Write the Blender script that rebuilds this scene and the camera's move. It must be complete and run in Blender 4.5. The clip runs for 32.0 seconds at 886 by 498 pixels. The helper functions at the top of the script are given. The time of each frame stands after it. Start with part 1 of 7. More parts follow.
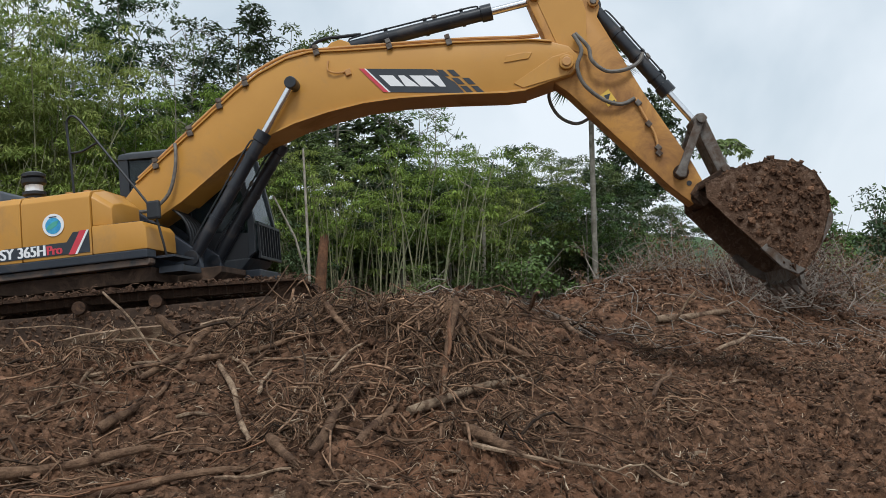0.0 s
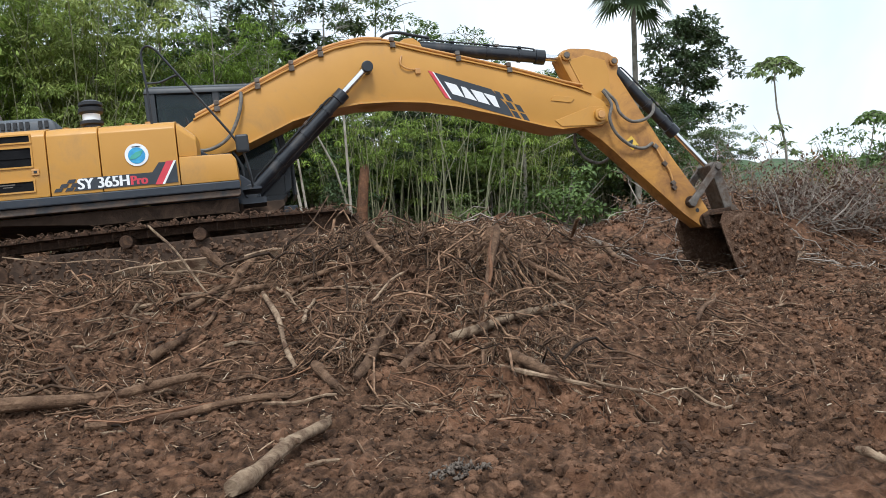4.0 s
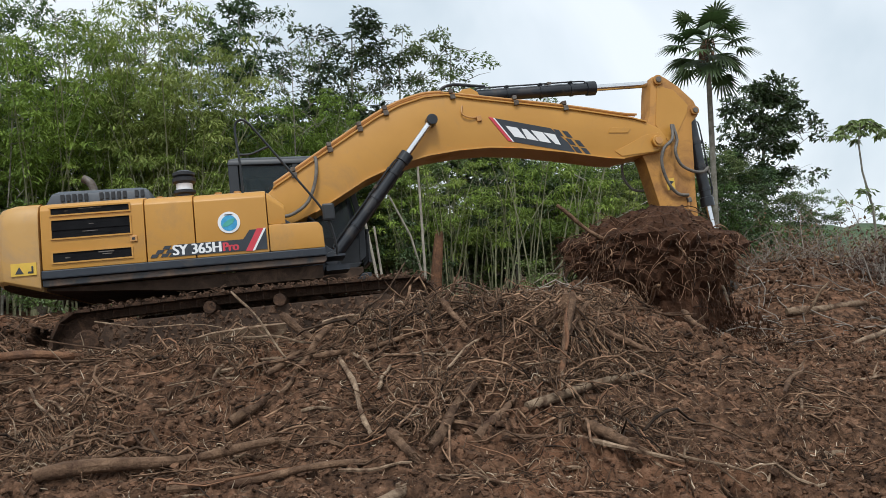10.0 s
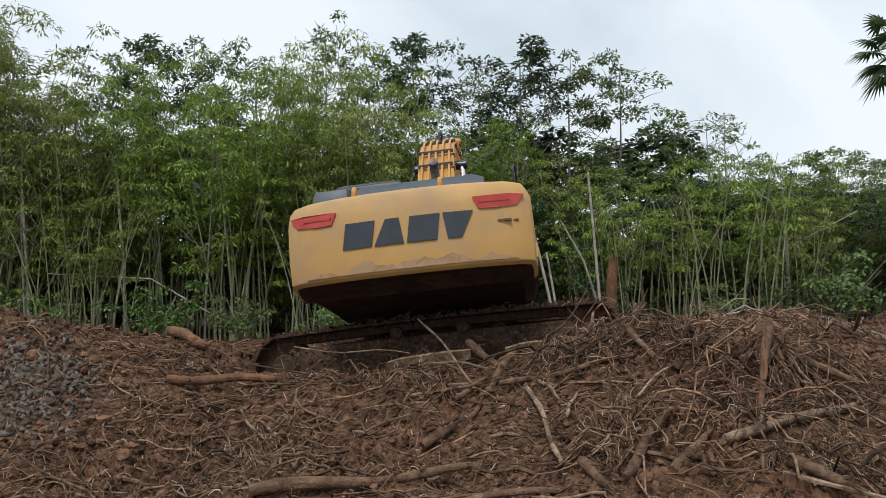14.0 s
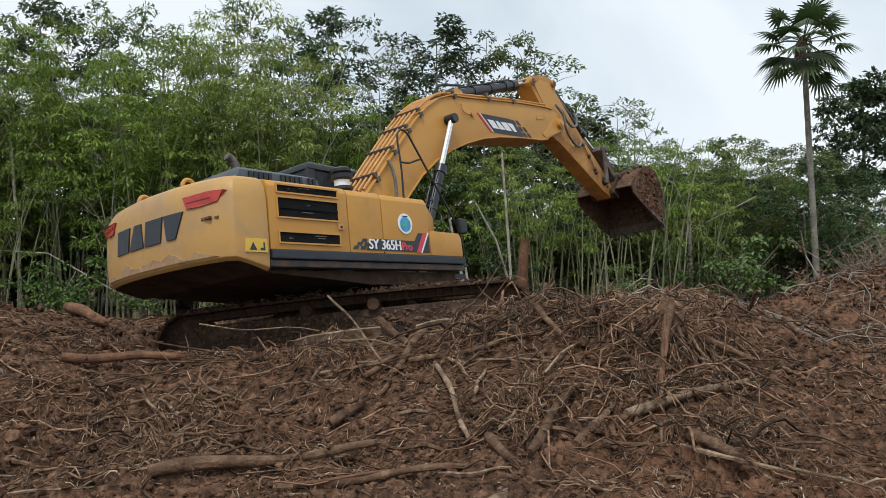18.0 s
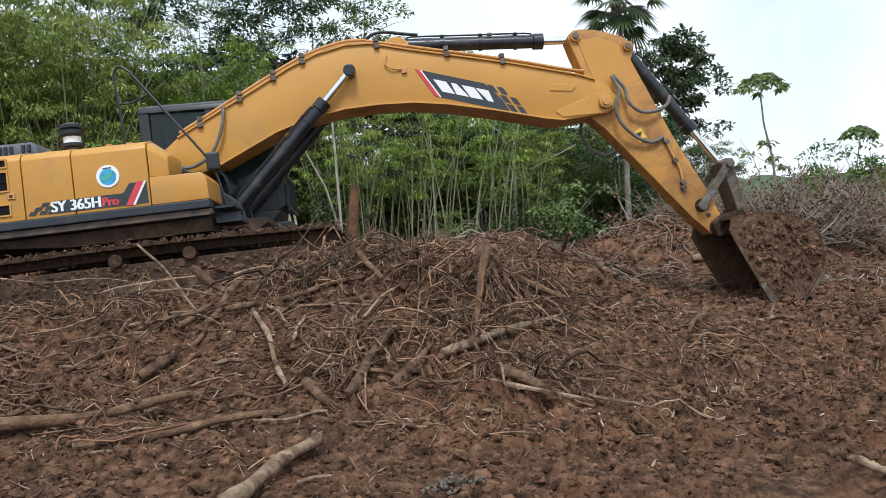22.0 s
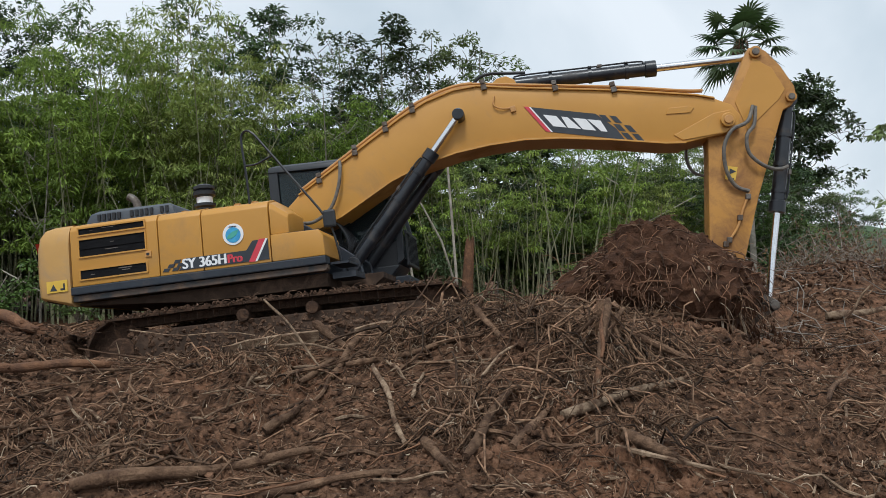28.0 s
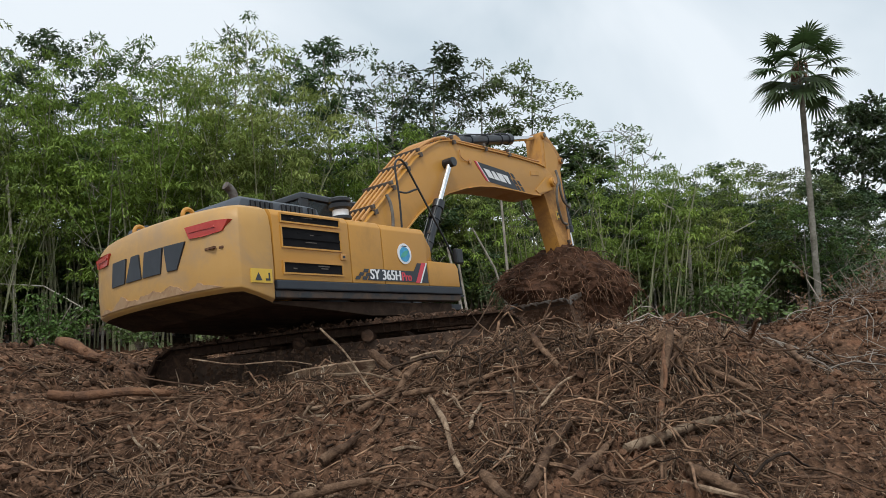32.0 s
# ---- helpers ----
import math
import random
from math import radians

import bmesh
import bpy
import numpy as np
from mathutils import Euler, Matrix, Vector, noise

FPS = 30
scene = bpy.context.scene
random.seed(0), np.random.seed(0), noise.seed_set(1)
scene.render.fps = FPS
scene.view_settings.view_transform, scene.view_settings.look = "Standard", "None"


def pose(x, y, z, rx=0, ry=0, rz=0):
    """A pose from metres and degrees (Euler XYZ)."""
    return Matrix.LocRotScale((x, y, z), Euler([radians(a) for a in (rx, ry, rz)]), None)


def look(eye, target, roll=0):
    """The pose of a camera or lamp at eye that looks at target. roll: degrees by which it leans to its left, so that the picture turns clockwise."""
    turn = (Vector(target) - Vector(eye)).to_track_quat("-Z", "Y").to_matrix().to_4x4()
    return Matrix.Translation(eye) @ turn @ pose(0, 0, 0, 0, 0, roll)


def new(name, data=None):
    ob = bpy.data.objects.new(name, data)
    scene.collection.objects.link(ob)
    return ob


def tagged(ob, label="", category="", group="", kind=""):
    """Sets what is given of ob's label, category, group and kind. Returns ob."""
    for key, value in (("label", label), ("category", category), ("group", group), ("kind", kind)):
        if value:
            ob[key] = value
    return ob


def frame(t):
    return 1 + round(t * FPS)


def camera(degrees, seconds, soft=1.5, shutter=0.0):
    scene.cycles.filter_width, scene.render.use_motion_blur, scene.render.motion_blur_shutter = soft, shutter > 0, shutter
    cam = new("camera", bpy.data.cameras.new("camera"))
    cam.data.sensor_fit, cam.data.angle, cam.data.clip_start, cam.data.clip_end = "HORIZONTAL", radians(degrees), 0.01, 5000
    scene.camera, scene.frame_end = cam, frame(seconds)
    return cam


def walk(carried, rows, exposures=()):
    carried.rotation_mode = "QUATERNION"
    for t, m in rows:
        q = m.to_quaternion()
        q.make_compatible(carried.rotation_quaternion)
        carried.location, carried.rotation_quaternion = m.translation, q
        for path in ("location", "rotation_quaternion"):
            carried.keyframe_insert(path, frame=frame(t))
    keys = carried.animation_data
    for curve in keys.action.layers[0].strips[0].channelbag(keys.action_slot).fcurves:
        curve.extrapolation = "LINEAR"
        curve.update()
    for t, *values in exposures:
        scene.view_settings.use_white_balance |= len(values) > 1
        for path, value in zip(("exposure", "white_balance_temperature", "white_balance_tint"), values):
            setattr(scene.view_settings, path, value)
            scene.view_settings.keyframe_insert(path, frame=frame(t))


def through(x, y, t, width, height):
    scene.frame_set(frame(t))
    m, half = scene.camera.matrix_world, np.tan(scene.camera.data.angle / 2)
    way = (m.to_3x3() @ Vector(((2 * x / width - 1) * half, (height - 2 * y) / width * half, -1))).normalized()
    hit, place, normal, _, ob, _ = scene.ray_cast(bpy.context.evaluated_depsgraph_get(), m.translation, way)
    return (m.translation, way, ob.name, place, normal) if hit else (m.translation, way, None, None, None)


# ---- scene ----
cam = camera(57.6, 32.0, 0.75)
PATH = [
    (0, (0.178, 0.030, 1.801), (3.576, 9.435, 1.863), 0.98),
    (0.5, (0.213, 0.028, 1.813), (3.614, 9.431, 1.640), 0.57),
    (1, (0.234, 0.036, 1.801), (3.616, 9.443, 1.533), 0.29),
    (1.5, (0.242, 0.054, 1.786), (3.601, 9.463, 1.358), 0.09),
    (2, (0.247, 0.069, 1.780), (3.558, 9.485, 1.158), -0.02),
    (2.5, (0.242, 0.072, 1.772), (3.485, 9.504, 1.050), -0.17),
    (3, (0.231, 0.082, 1.775), (3.392, 9.536, 0.988), -0.18),
    (3.5, (0.211, 0.074, 1.779), (3.238, 9.569, 0.953), -0.16),
    (5.5, (0.207, 0.050, 1.794), (2.793, 9.690, 1.190), -0.33),
    (6, (0.203, 0.058, 1.791), (2.682, 9.734, 1.321), -0.28),
    (6.5, (0.201, 0.039, 1.802), (2.617, 9.734, 1.407), -0.23),
    (7, (0.204, 0.020, 1.811), (2.553, 9.735, 1.486), -0.29),
    (7.5, (0.197, 0.018, 1.812), (2.493, 9.747, 1.543), -0.23),
    (8, (0.188, 0.018, 1.816), (2.428, 9.761, 1.596), -0.20),
    (8.5, (0.179, 0.024, 1.807), (2.339, 9.787, 1.661), -0.21),
    (9, (0.184, 0.023, 1.805), (2.277, 9.801, 1.725), -0.32),
    (9.5, (0.184, 0.032, 1.791), (2.241, 9.819, 1.763), -0.30),
    (10, (0.182, 0.043, 1.792), (2.218, 9.833, 1.798), -0.31),
    (10.5, (0.177, 0.028, 1.794), (2.157, 9.829, 1.903), -0.27),
    (11, (0.169, 0.031, 1.796), (2.066, 9.846, 2.049), -0.17),
    (11.5, (0.160, 0.034, 1.803), (1.994, 9.858, 2.135), -0.10),
    (12, (0.146, 0.029, 1.805), (1.753, 9.888, 2.274), -0.15),
    (12.5, (0.114, 0.022, 1.810), (1.276, 9.941, 2.322), -0.49),
    (13, (0.081, 0.016, 1.812), (0.714, 9.987, 2.231), -0.81),
    (13.5, (0.026, 0.005, 1.811), (0.301, 9.995, 2.165), -0.91),
    (14, (-0.003, -0.001, 1.812), (-0.004, 9.993, 2.156), -1.00),
    (14.5, (-0.042, -0.003, 1.813), (-0.162, 9.990, 2.172), -1.00),
    (16.5, (-0.097, -0.016, 1.806), (-0.265, 9.975, 2.191), -1.10),
    (17, (-0.072, -0.006, 1.809), (-0.140, 9.989, 2.112), -0.84),
    (17.5, (-0.019, 0.019, 1.797), (0.414, 10.009, 1.952), -0.39),
    (18, (0.036, 0.050, 1.789), (1.086, 9.994, 1.865), -0.33),
    (18.5, (0.089, 0.055, 1.786), (1.766, 9.913, 1.793), -0.29),
    (19, (0.151, 0.063, 1.770), (2.333, 9.821, 1.719), -0.27),
    (19.5, (0.189, 0.050, 1.750), (2.623, 9.749, 1.620), -0.55),
    (20, (0.205, 0.061, 1.755), (2.884, 9.691, 1.460), -0.65),
    (20.5, (0.225, 0.064, 1.741), (3.041, 9.650, 1.319), -0.73),
    (21, (0.220, 0.075, 1.741), (3.187, 9.609, 1.196), -0.75),
    (21.5, (0.210, 0.076, 1.748), (3.234, 9.590, 1.160), -0.68),
    (22, (0.215, 0.073, 1.742), (3.232, 9.589, 1.162), -0.74),
    (22.5, (0.219, 0.078, 1.740), (3.229, 9.597, 1.170), -0.73),
    (23, (0.210, 0.065, 1.747), (3.129, 9.611, 1.148), -0.68),
    (23.5, (0.184, 0.026, 1.772), (2.836, 9.649, 1.155), -0.46),
    (24, (0.172, 0.022, 1.773), (2.466, 9.741, 1.257), -0.41),
    (24.5, (0.170, 0.035, 1.775), (2.206, 9.818, 1.381), -0.60),
    (25, (0.170, 0.020, 1.787), (2.015, 9.846, 1.574), -0.50),
    (25.5, (0.155, 0.038, 1.796), (1.916, 9.881, 1.707), -0.45),
    (26, (0.147, 0.060, 1.797), (1.889, 9.907, 1.761), -0.40),
    (26.5, (0.149, 0.071, 1.806), (1.859, 9.924, 1.834), -0.47),
    (28.5, (0.177, 0.146, 1.817), (1.843, 10.006, 1.906), -0.79),
    (29, (0.178, 0.173, 1.825), (1.865, 10.029, 1.975), -0.67),
    (29.5, (0.164, 0.169, 1.827), (1.858, 10.021, 2.070), -0.50),
    (30, (0.153, 0.182, 1.830), (1.775, 10.043, 2.171), -0.44),
    (30.5, (0.144, 0.187, 1.837), (1.663, 10.063, 2.244), -0.43),
    (31, (0.137, 0.180, 1.835), (1.581, 10.066, 2.267), -0.50),
    (31.5, (0.133, 0.183, 1.833), (1.434, 10.088, 2.269), -0.62),
    (32, (0.133, 0.193, 1.832), (1.172, 10.130, 2.240), -0.95),
]
EXPOSURE = [(0, -0.14, 6000, 8), (1, -0.02, 5950, 8), (2, 0.08, 5900, 8), (3, 0.34, 5900, 8), (6, 0.22, 5900, 8), (8, 0.06, 5950, 8), (9, 0.03, 6000, 8), (12, -0.12, 6100, 8), (14, -0.05, 6100, 8), (17, -0.08, 6100, 8), (20, 0.05, 5950, 8), (21, 0.12, 5900, 8), (22, 0.30, 5900, 8), (23, 0.45, 5900, 8), (24, 0.36, 5900, 8), (25, 0.12, 5900, 8), (26, 0.06, 5950, 8), (29, -0.22, 6000, 8), (30, -0.17, 6050, 8), (32, -0.12, 6100, 8)]
walk(cam, [(t, look(eye, target, roll)) for t, eye, target, roll in PATH], EXPOSURE)

# ---- world and light: bright overcast sky ----
world = bpy.data.worlds.new("overcast_sky")
scene.world = world
world.use_nodes = True
wn, wl = world.node_tree.nodes, world.node_tree.links
sky = wn.new("ShaderNodeTexSky")
sky.sky_type, sky.sun_disc = "NISHITA", False
sky.sun_elevation, sky.sun_rotation = radians(62), radians(202)
sky.air_density, sky.dust_density, sky.ozone_density = 1.0, 4.0, 1.0
big = wn.new("ShaderNodeTexNoise")
big.inputs["Scale"].default_value, big.inputs["Detail"].default_value, big.inputs["Roughness"].default_value = 2.6, 5.0, 0.5
big.inputs["Distortion"].default_value = 0.4
clouds = wn.new("ShaderNodeValToRGB")
clouds.color_ramp.elements[0].position, clouds.color_ramp.elements[0].color = 0.34, (0.70, 0.765, 0.80, 1)
clouds.color_ramp.elements[1].position, clouds.color_ramp.elements[1].color = 0.58, (0.985, 1.005, 1.01, 1)
wl.new(big.outputs["Fac"], clouds.inputs["Fac"])
bg_sky, bg_cloud, both = wn.new("ShaderNodeBackground"), wn.new("ShaderNodeBackground"), wn.new("ShaderNodeMixShader")
bg_sky.inputs["Strength"].default_value, bg_cloud.inputs["Strength"].default_value = 0.1, 1.06
both.inputs["Fac"].default_value = 0.9
wl.new(sky.outputs["Color"], bg_sky.inputs["Color"])
wl.new(clouds.outputs["Color"], bg_cloud.inputs["Color"])
wl.new(bg_sky.outputs[0], both.inputs[1])
wl.new(bg_cloud.outputs[0], both.inputs[2])
wl.new(both.outputs[0], wn["World Output"].inputs["Surface"])
sun = new("sun", bpy.data.lights.new("sun", "SUN"))
sun.data.energy, sun.data.angle, sun.data.color = 2.3, radians(14), (1.0, 0.97, 0.92)
sun.matrix_world = look((-5, -4, 24), (0, 8, 0))


# ---- materials ----
def material(name, colors, rough=0.7, metal=0.0, scale=3.0, bump=0.0, bump_scale=30.0, dirt=None, dirt_scale=1.5, dirt_amount=0.5, per=0.0, island=0.0, coat=0.0):
    """colors: two or three tones mixed by noise; dirt: a tone laid over in patches; per / island: shift of value by object / by island."""
    m = bpy.data.materials.new(name)
    m.use_nodes = True
    n, l = m.node_tree.nodes, m.node_tree.links
    b = n["Principled BSDF"]
    co = n.new("ShaderNodeTexCoord")
    noise_a = n.new("ShaderNodeTexNoise")
    noise_a.inputs["Scale"].default_value, noise_a.inputs["Detail"].default_value, noise_a.inputs["Roughness"].default_value = scale, 6, 0.62
    l.new(co.outputs["Object"], noise_a.inputs["Vector"])
    ramp = n.new("ShaderNodeValToRGB")
    e = ramp.color_ramp.elements
    e[0].position, e[1].position = 0.32, 0.68
    e[0].color, e[1].color = (*colors[0], 1), (*colors[-1], 1)
    if len(colors) == 3:
        mid = e.new(0.5)
        mid.color = (*colors[1], 1)
    l.new(noise_a.outputs["Fac"], ramp.inputs["Fac"])
    out = ramp.outputs["Color"]
    if dirt:
        noise_b = n.new("ShaderNodeTexNoise")
        noise_b.inputs["Scale"].default_value, noise_b.inputs["Detail"].default_value = dirt_scale, 8
        noise_b.inputs["Roughness"].default_value, noise_b.inputs["Distortion"].default_value = 0.7, 0.6
        l.new(co.outputs["Object"], noise_b.inputs["Vector"])
        r2 = n.new("ShaderNodeValToRGB")
        r2.color_ramp.elements[0].position = 0.62 - 0.3 * dirt_amount
        r2.color_ramp.elements[1].position = 0.80 - 0.25 * dirt_amount
        l.new(noise_b.outputs["Fac"], r2.inputs["Fac"])
        mix = n.new("ShaderNodeMix")
        mix.data_type = "RGBA"
        l.new(r2.outputs["Color"], mix.inputs["Factor"])
        l.new(out, mix.inputs["A"])
        mix.inputs["B"].default_value = (*dirt, 1)
        out = mix.outputs["Result"]
        rr = n.new("ShaderNodeMapRange")
        rr.inputs["To Min"].default_value, rr.inputs["To Max"].default_value = rough, 0.9
        l.new(r2.outputs["Color"], rr.inputs["Value"])
        l.new(rr.outputs["Result"], b.inputs["Roughness"])
    else:
        b.inputs["Roughness"].default_value = rough
    if per or island:
        hsv = n.new("ShaderNodeHueSaturation")
        info = n.new("ShaderNodeObjectInfo") if per else n.new("ShaderNodeNewGeometry")
        mr = n.new("ShaderNodeMapRange")
        amount = per or island
        mr.inputs["To Min"].default_value, mr.inputs["To Max"].default_value = 1 - amount, 1 + amount
        l.new(info.outputs["Random" if per else "Random Per Island"], mr.inputs["Value"])
        l.new(mr.outputs["Result"], hsv.inputs["Value"])
        l.new(out, hsv.inputs["Color"])
        out = hsv.outputs["Color"]
    l.new(out, b.inputs["Base Color"])
    b.inputs["Metallic"].default_value = metal
    if rough > 0.75:
        b.inputs["Specular IOR Level"].default_value = 0.2
    b.inputs["Coat Weight"].default_value = coat
    if bump:
        nb = n.new("ShaderNodeTexNoise")
        nb.inputs["Scale"].default_value, nb.inputs["Detail"].default_value, nb.inputs["Roughness"].default_value = bump_scale, 8, 0.65
        l.new(co.outputs["Object"], nb.inputs["Vector"])
        bp = n.new("ShaderNodeBump")
        bp.inputs["Strength"].default_value, bp.inputs["Distance"].default_value = bump, 0.05
        l.new(nb.outputs["Fac"], bp.inputs["Height"])
        l.new(bp.outputs["Normal"], b.inputs["Normal"])
    return m


def leafy(name, colors, island=0.45, gloss=0.45, through=0.25):
    """Foliage: colour by leaf, with some light passing through the blade."""
    m = material(name, colors, gloss, scale=0.6, island=island)
    n, l = m.node_tree.nodes, m.node_tree.links
    b = n["Principled BSDF"]
    b.inputs["Specular IOR Level"].default_value = 0.3
    tr, mx = n.new("ShaderNodeBsdfTranslucent"), n.new("ShaderNodeMixShader")
    info, value, sat = n.new("ShaderNodeObjectInfo"), n.new("ShaderNodeMapRange"), n.new("ShaderNodeMapRange")
    value.inputs["To Min"].default_value, value.inputs["To Max"].default_value = 0.70, 1.22
    sat.inputs["To Min"].default_value, sat.inputs["To Max"].default_value = 0.90, 1.06
    tone, hue, scramble = n.new("ShaderNodeHueSaturation"), n.new("ShaderNodeMapRange"), n.new("ShaderNodeMath")
    hue.inputs["To Min"].default_value, hue.inputs["To Max"].default_value = 0.472, 0.506
    scramble.operation = "PINGPONG"
    scramble.inputs[1].default_value = 0.19
    l.new(info.outputs["Random"], value.inputs["Value"])
    l.new(info.outputs["Random"], scramble.inputs[0])
    hue.inputs["From Max"].default_value = sat.inputs["From Max"].default_value = 0.19
    l.new(scramble.outputs[0], hue.inputs["Value"])
    l.new(scramble.outputs[0], sat.inputs["Value"])
    l.new(value.outputs[0], tone.inputs["Value"])
    l.new(hue.outputs[0], tone.inputs["Hue"])
    l.new(sat.outputs[0], tone.inputs["Saturation"])
    l.new(b.inputs["Base Color"].links[0].from_socket, tone.inputs["Color"])
    src = tone.outputs["Color"]
    l.new(src, b.inputs["Base Color"])
    l.new(src, tr.inputs["Color"])
    mx.inputs["Fac"].default_value = through
    l.new(b.outputs[0], mx.inputs[1])
    l.new(tr.outputs[0], mx.inputs[2])
    l.new(mx.outputs[0], n["Material Output"].inputs["Surface"])
    return m


yellow = material("yellow_paint", [(0.470, 0.228, 0.036), (0.515, 0.256, 0.044)], 0.42, scale=1.2, dirt=(0.38, 0.210, 0.070), dirt_scale=1.1, dirt_amount=0.25, bump=0.02, bump_scale=60)
yellow_worn = material("scuffed_yellow_paint", [(0.44, 0.240, 0.060), (0.485, 0.275, 0.080)], 0.5, scale=1.5, dirt=(0.37, 0.240, 0.125), dirt_scale=1.1, dirt_amount=0.65, bump=0.04, bump_scale=40)
charcoal = material("charcoal_paint", [(0.010, 0.014, 0.022), (0.020, 0.026, 0.036)], 0.5, scale=4, dirt=(0.08, 0.06, 0.048), dirt_scale=3, dirt_amount=0.12)
yellow_arm = material("mud_stained_yellow_paint", [(0.44, 0.205, 0.034), (0.49, 0.235, 0.044)], 0.5, scale=1.4, dirt=(0.25, 0.120, 0.045), dirt_scale=1.7, dirt_amount=0.55, bump=0.04, bump_scale=40)
skirt_paint = material("dark_side_skirt", [(0.017, 0.020, 0.024), (0.032, 0.034, 0.038)], 0.5, scale=2, dirt=(0.16, 0.105, 0.07), dirt_scale=2.2, dirt_amount=0.7)
cab_paint = material("dark_cab_paint", [(0.010, 0.012, 0.016), (0.018, 0.022, 0.027)], 0.45, scale=3, dirt=(0.09, 0.072, 0.058), dirt_scale=2.5, dirt_amount=0.2)
cover_grey = material("blue_grey_cover", [(0.040, 0.048, 0.060), (0.060, 0.070, 0.085)], 0.5, scale=3, dirt=(0.13, 0.105, 0.085), dirt_scale=2.5, dirt_amount=0.2)
black = material("black_plastic", [(0.007, 0.008, 0.010), (0.015, 0.016, 0.019)], 0.45, scale=6)
# near black: the darkness inside the intakes put into the colour
recess_black = material("unlit_recess", [(0.004, 0.004, 0.005), (0.010, 0.010, 0.011)], 0.95, scale=6)
black_gloss = material("black_cylinder_paint", [(0.008, 0.010, 0.014), (0.018, 0.021, 0.027)], 0.3, scale=3, dirt=(0.06, 0.048, 0.04), dirt_scale=3, dirt_amount=0.2)
chrome = material("chrome_rod", [(0.78, 0.79, 0.80), (0.62, 0.63, 0.65)], 0.18, 1.0, scale=5)
steel = material("worn_steel", [(0.085, 0.074, 0.064), (0.18, 0.16, 0.14)], 0.55, 0.5, scale=9, dirt=(0.10, 0.062, 0.040), dirt_scale=5, dirt_amount=0.6, bump=0.15)
mud_steel = material("muddy_steel", [(0.030, 0.018, 0.012), (0.068, 0.039, 0.025)], 0.85, scale=7, dirt=(0.115, 0.064, 0.038), dirt_scale=9, dirt_amount=0.5, bump=0.6, bump_scale=22)
caked = material("caked_mud", [(0.072, 0.040, 0.025), (0.135, 0.078, 0.048)], 0.92, scale=6, dirt=(0.23, 0.155, 0.11), dirt_scale=13, dirt_amount=0.4, bump=0.9, bump_scale=18)
# dust and mud over a base darkened to stand for shade beneath the machine
shaded_under_paint = material("dusty_underside", [(0.032, 0.021, 0.015), (0.072, 0.046, 0.032)], 0.9, scale=4, dirt=(0.12, 0.075, 0.05), dirt_scale=3, dirt_amount=0.4, bump=0.3)
white_paint = material("white_mark", [(0.72, 0.72, 0.72), (0.80, 0.80, 0.80)], 0.4, scale=5)
red_mark = material("red_mark", [(0.52, 0.035, 0.055), (0.60, 0.05, 0.07)], 0.4, scale=5)
dark_mark = material("slate_decal", [(0.018, 0.023, 0.031), (0.028, 0.034, 0.043)], 0.5, scale=5)
lens_red = material("red_reflector", [(0.36, 0.025, 0.02), (0.46, 0.05, 0.03)], 0.25, scale=8)
warn_yellow = material("warning_label", [(0.60, 0.38, 0.04), (0.68, 0.44, 0.06)], 0.5, scale=6)
blue_mark = material("blue_badge", [(0.03, 0.20, 0.45), (0.06, 0.38, 0.60)], 0.4, scale=9)
teal_mark = material("green_badge", [(0.05, 0.30, 0.25), (0.08, 0.38, 0.30)], 0.4, scale=9)
hose_rubber = material("hose_rubber", [(0.075, 0.068, 0.060), (0.175, 0.155, 0.128)], 0.6, scale=12)
pipe_paint = material("copper_toned_pipe", [(0.42, 0.20, 0.06), (0.52, 0.27, 0.08)], 0.4, scale=6)
glass = bpy.data.materials.new("cab_glass")
glass.use_nodes = True
gb = glass.node_tree.nodes["Principled BSDF"]
gb.inputs["Base Color"].default_value, gb.inputs["Roughness"].default_value = (0.10, 0.13, 0.14, 1), 0.05
gb.inputs["Transmission Weight"].default_value, gb.inputs["IOR"].default_value = 0.85, 1.28

# tone range widened: the darkest also stands for shadows between clods and sticks
soil = material("moist_red_brown_soil", [(0.020, 0.0105, 0.006), (0.108, 0.058, 0.033), (0.262, 0.145, 0.087)], 0.95, scale=9.0, dirt=(0.235, 0.110, 0.058), dirt_scale=0.55, dirt_amount=0.34, bump=1.0, bump_scale=34)
soil_lump = material("soil_clod", [(0.034, 0.018, 0.010), (0.225, 0.122, 0.072)], 0.95, scale=9, island=0.5, bump=0.8, bump_scale=45)
grey_soil = material("grey_dry_soil", [(0.11, 0.085, 0.068), (0.20, 0.165, 0.135)], 0.95, scale=4, island=0.3, bump=0.8, bump_scale=14)
# muddy browns, stretched darker for shade and paler for highlights on the roots
root_brown = material("muddy_root", [(0.024, 0.0125, 0.007), (0.265, 0.160, 0.097)], 0.8, scale=11, island=0.85, bump=0.5, bump_scale=40)
wood_pale = material("pale_stripped_wood", [(0.215, 0.142, 0.090), (0.410, 0.305, 0.205)], 0.85, scale=9, dirt=(0.088, 0.050, 0.031), dirt_scale=6, dirt_amount=0.75, per=0.25, bump=0.5, bump_scale=45)
wood_bark = material("muddy_bark", [(0.105, 0.060, 0.036), (0.255, 0.158, 0.096)], 0.85, scale=8, dirt=(0.062, 0.034, 0.021), dirt_scale=5, dirt_amount=0.65, per=0.25, bump=0.7, bump_scale=35)
wood_red = material("red_brown_split_wood", [(0.125, 0.060, 0.033), (0.25, 0.130, 0.070)], 0.85, scale=9, dirt=(0.11, 0.060, 0.038), dirt_scale=4, dirt_amount=0.7, bump=0.6, bump_scale=40)
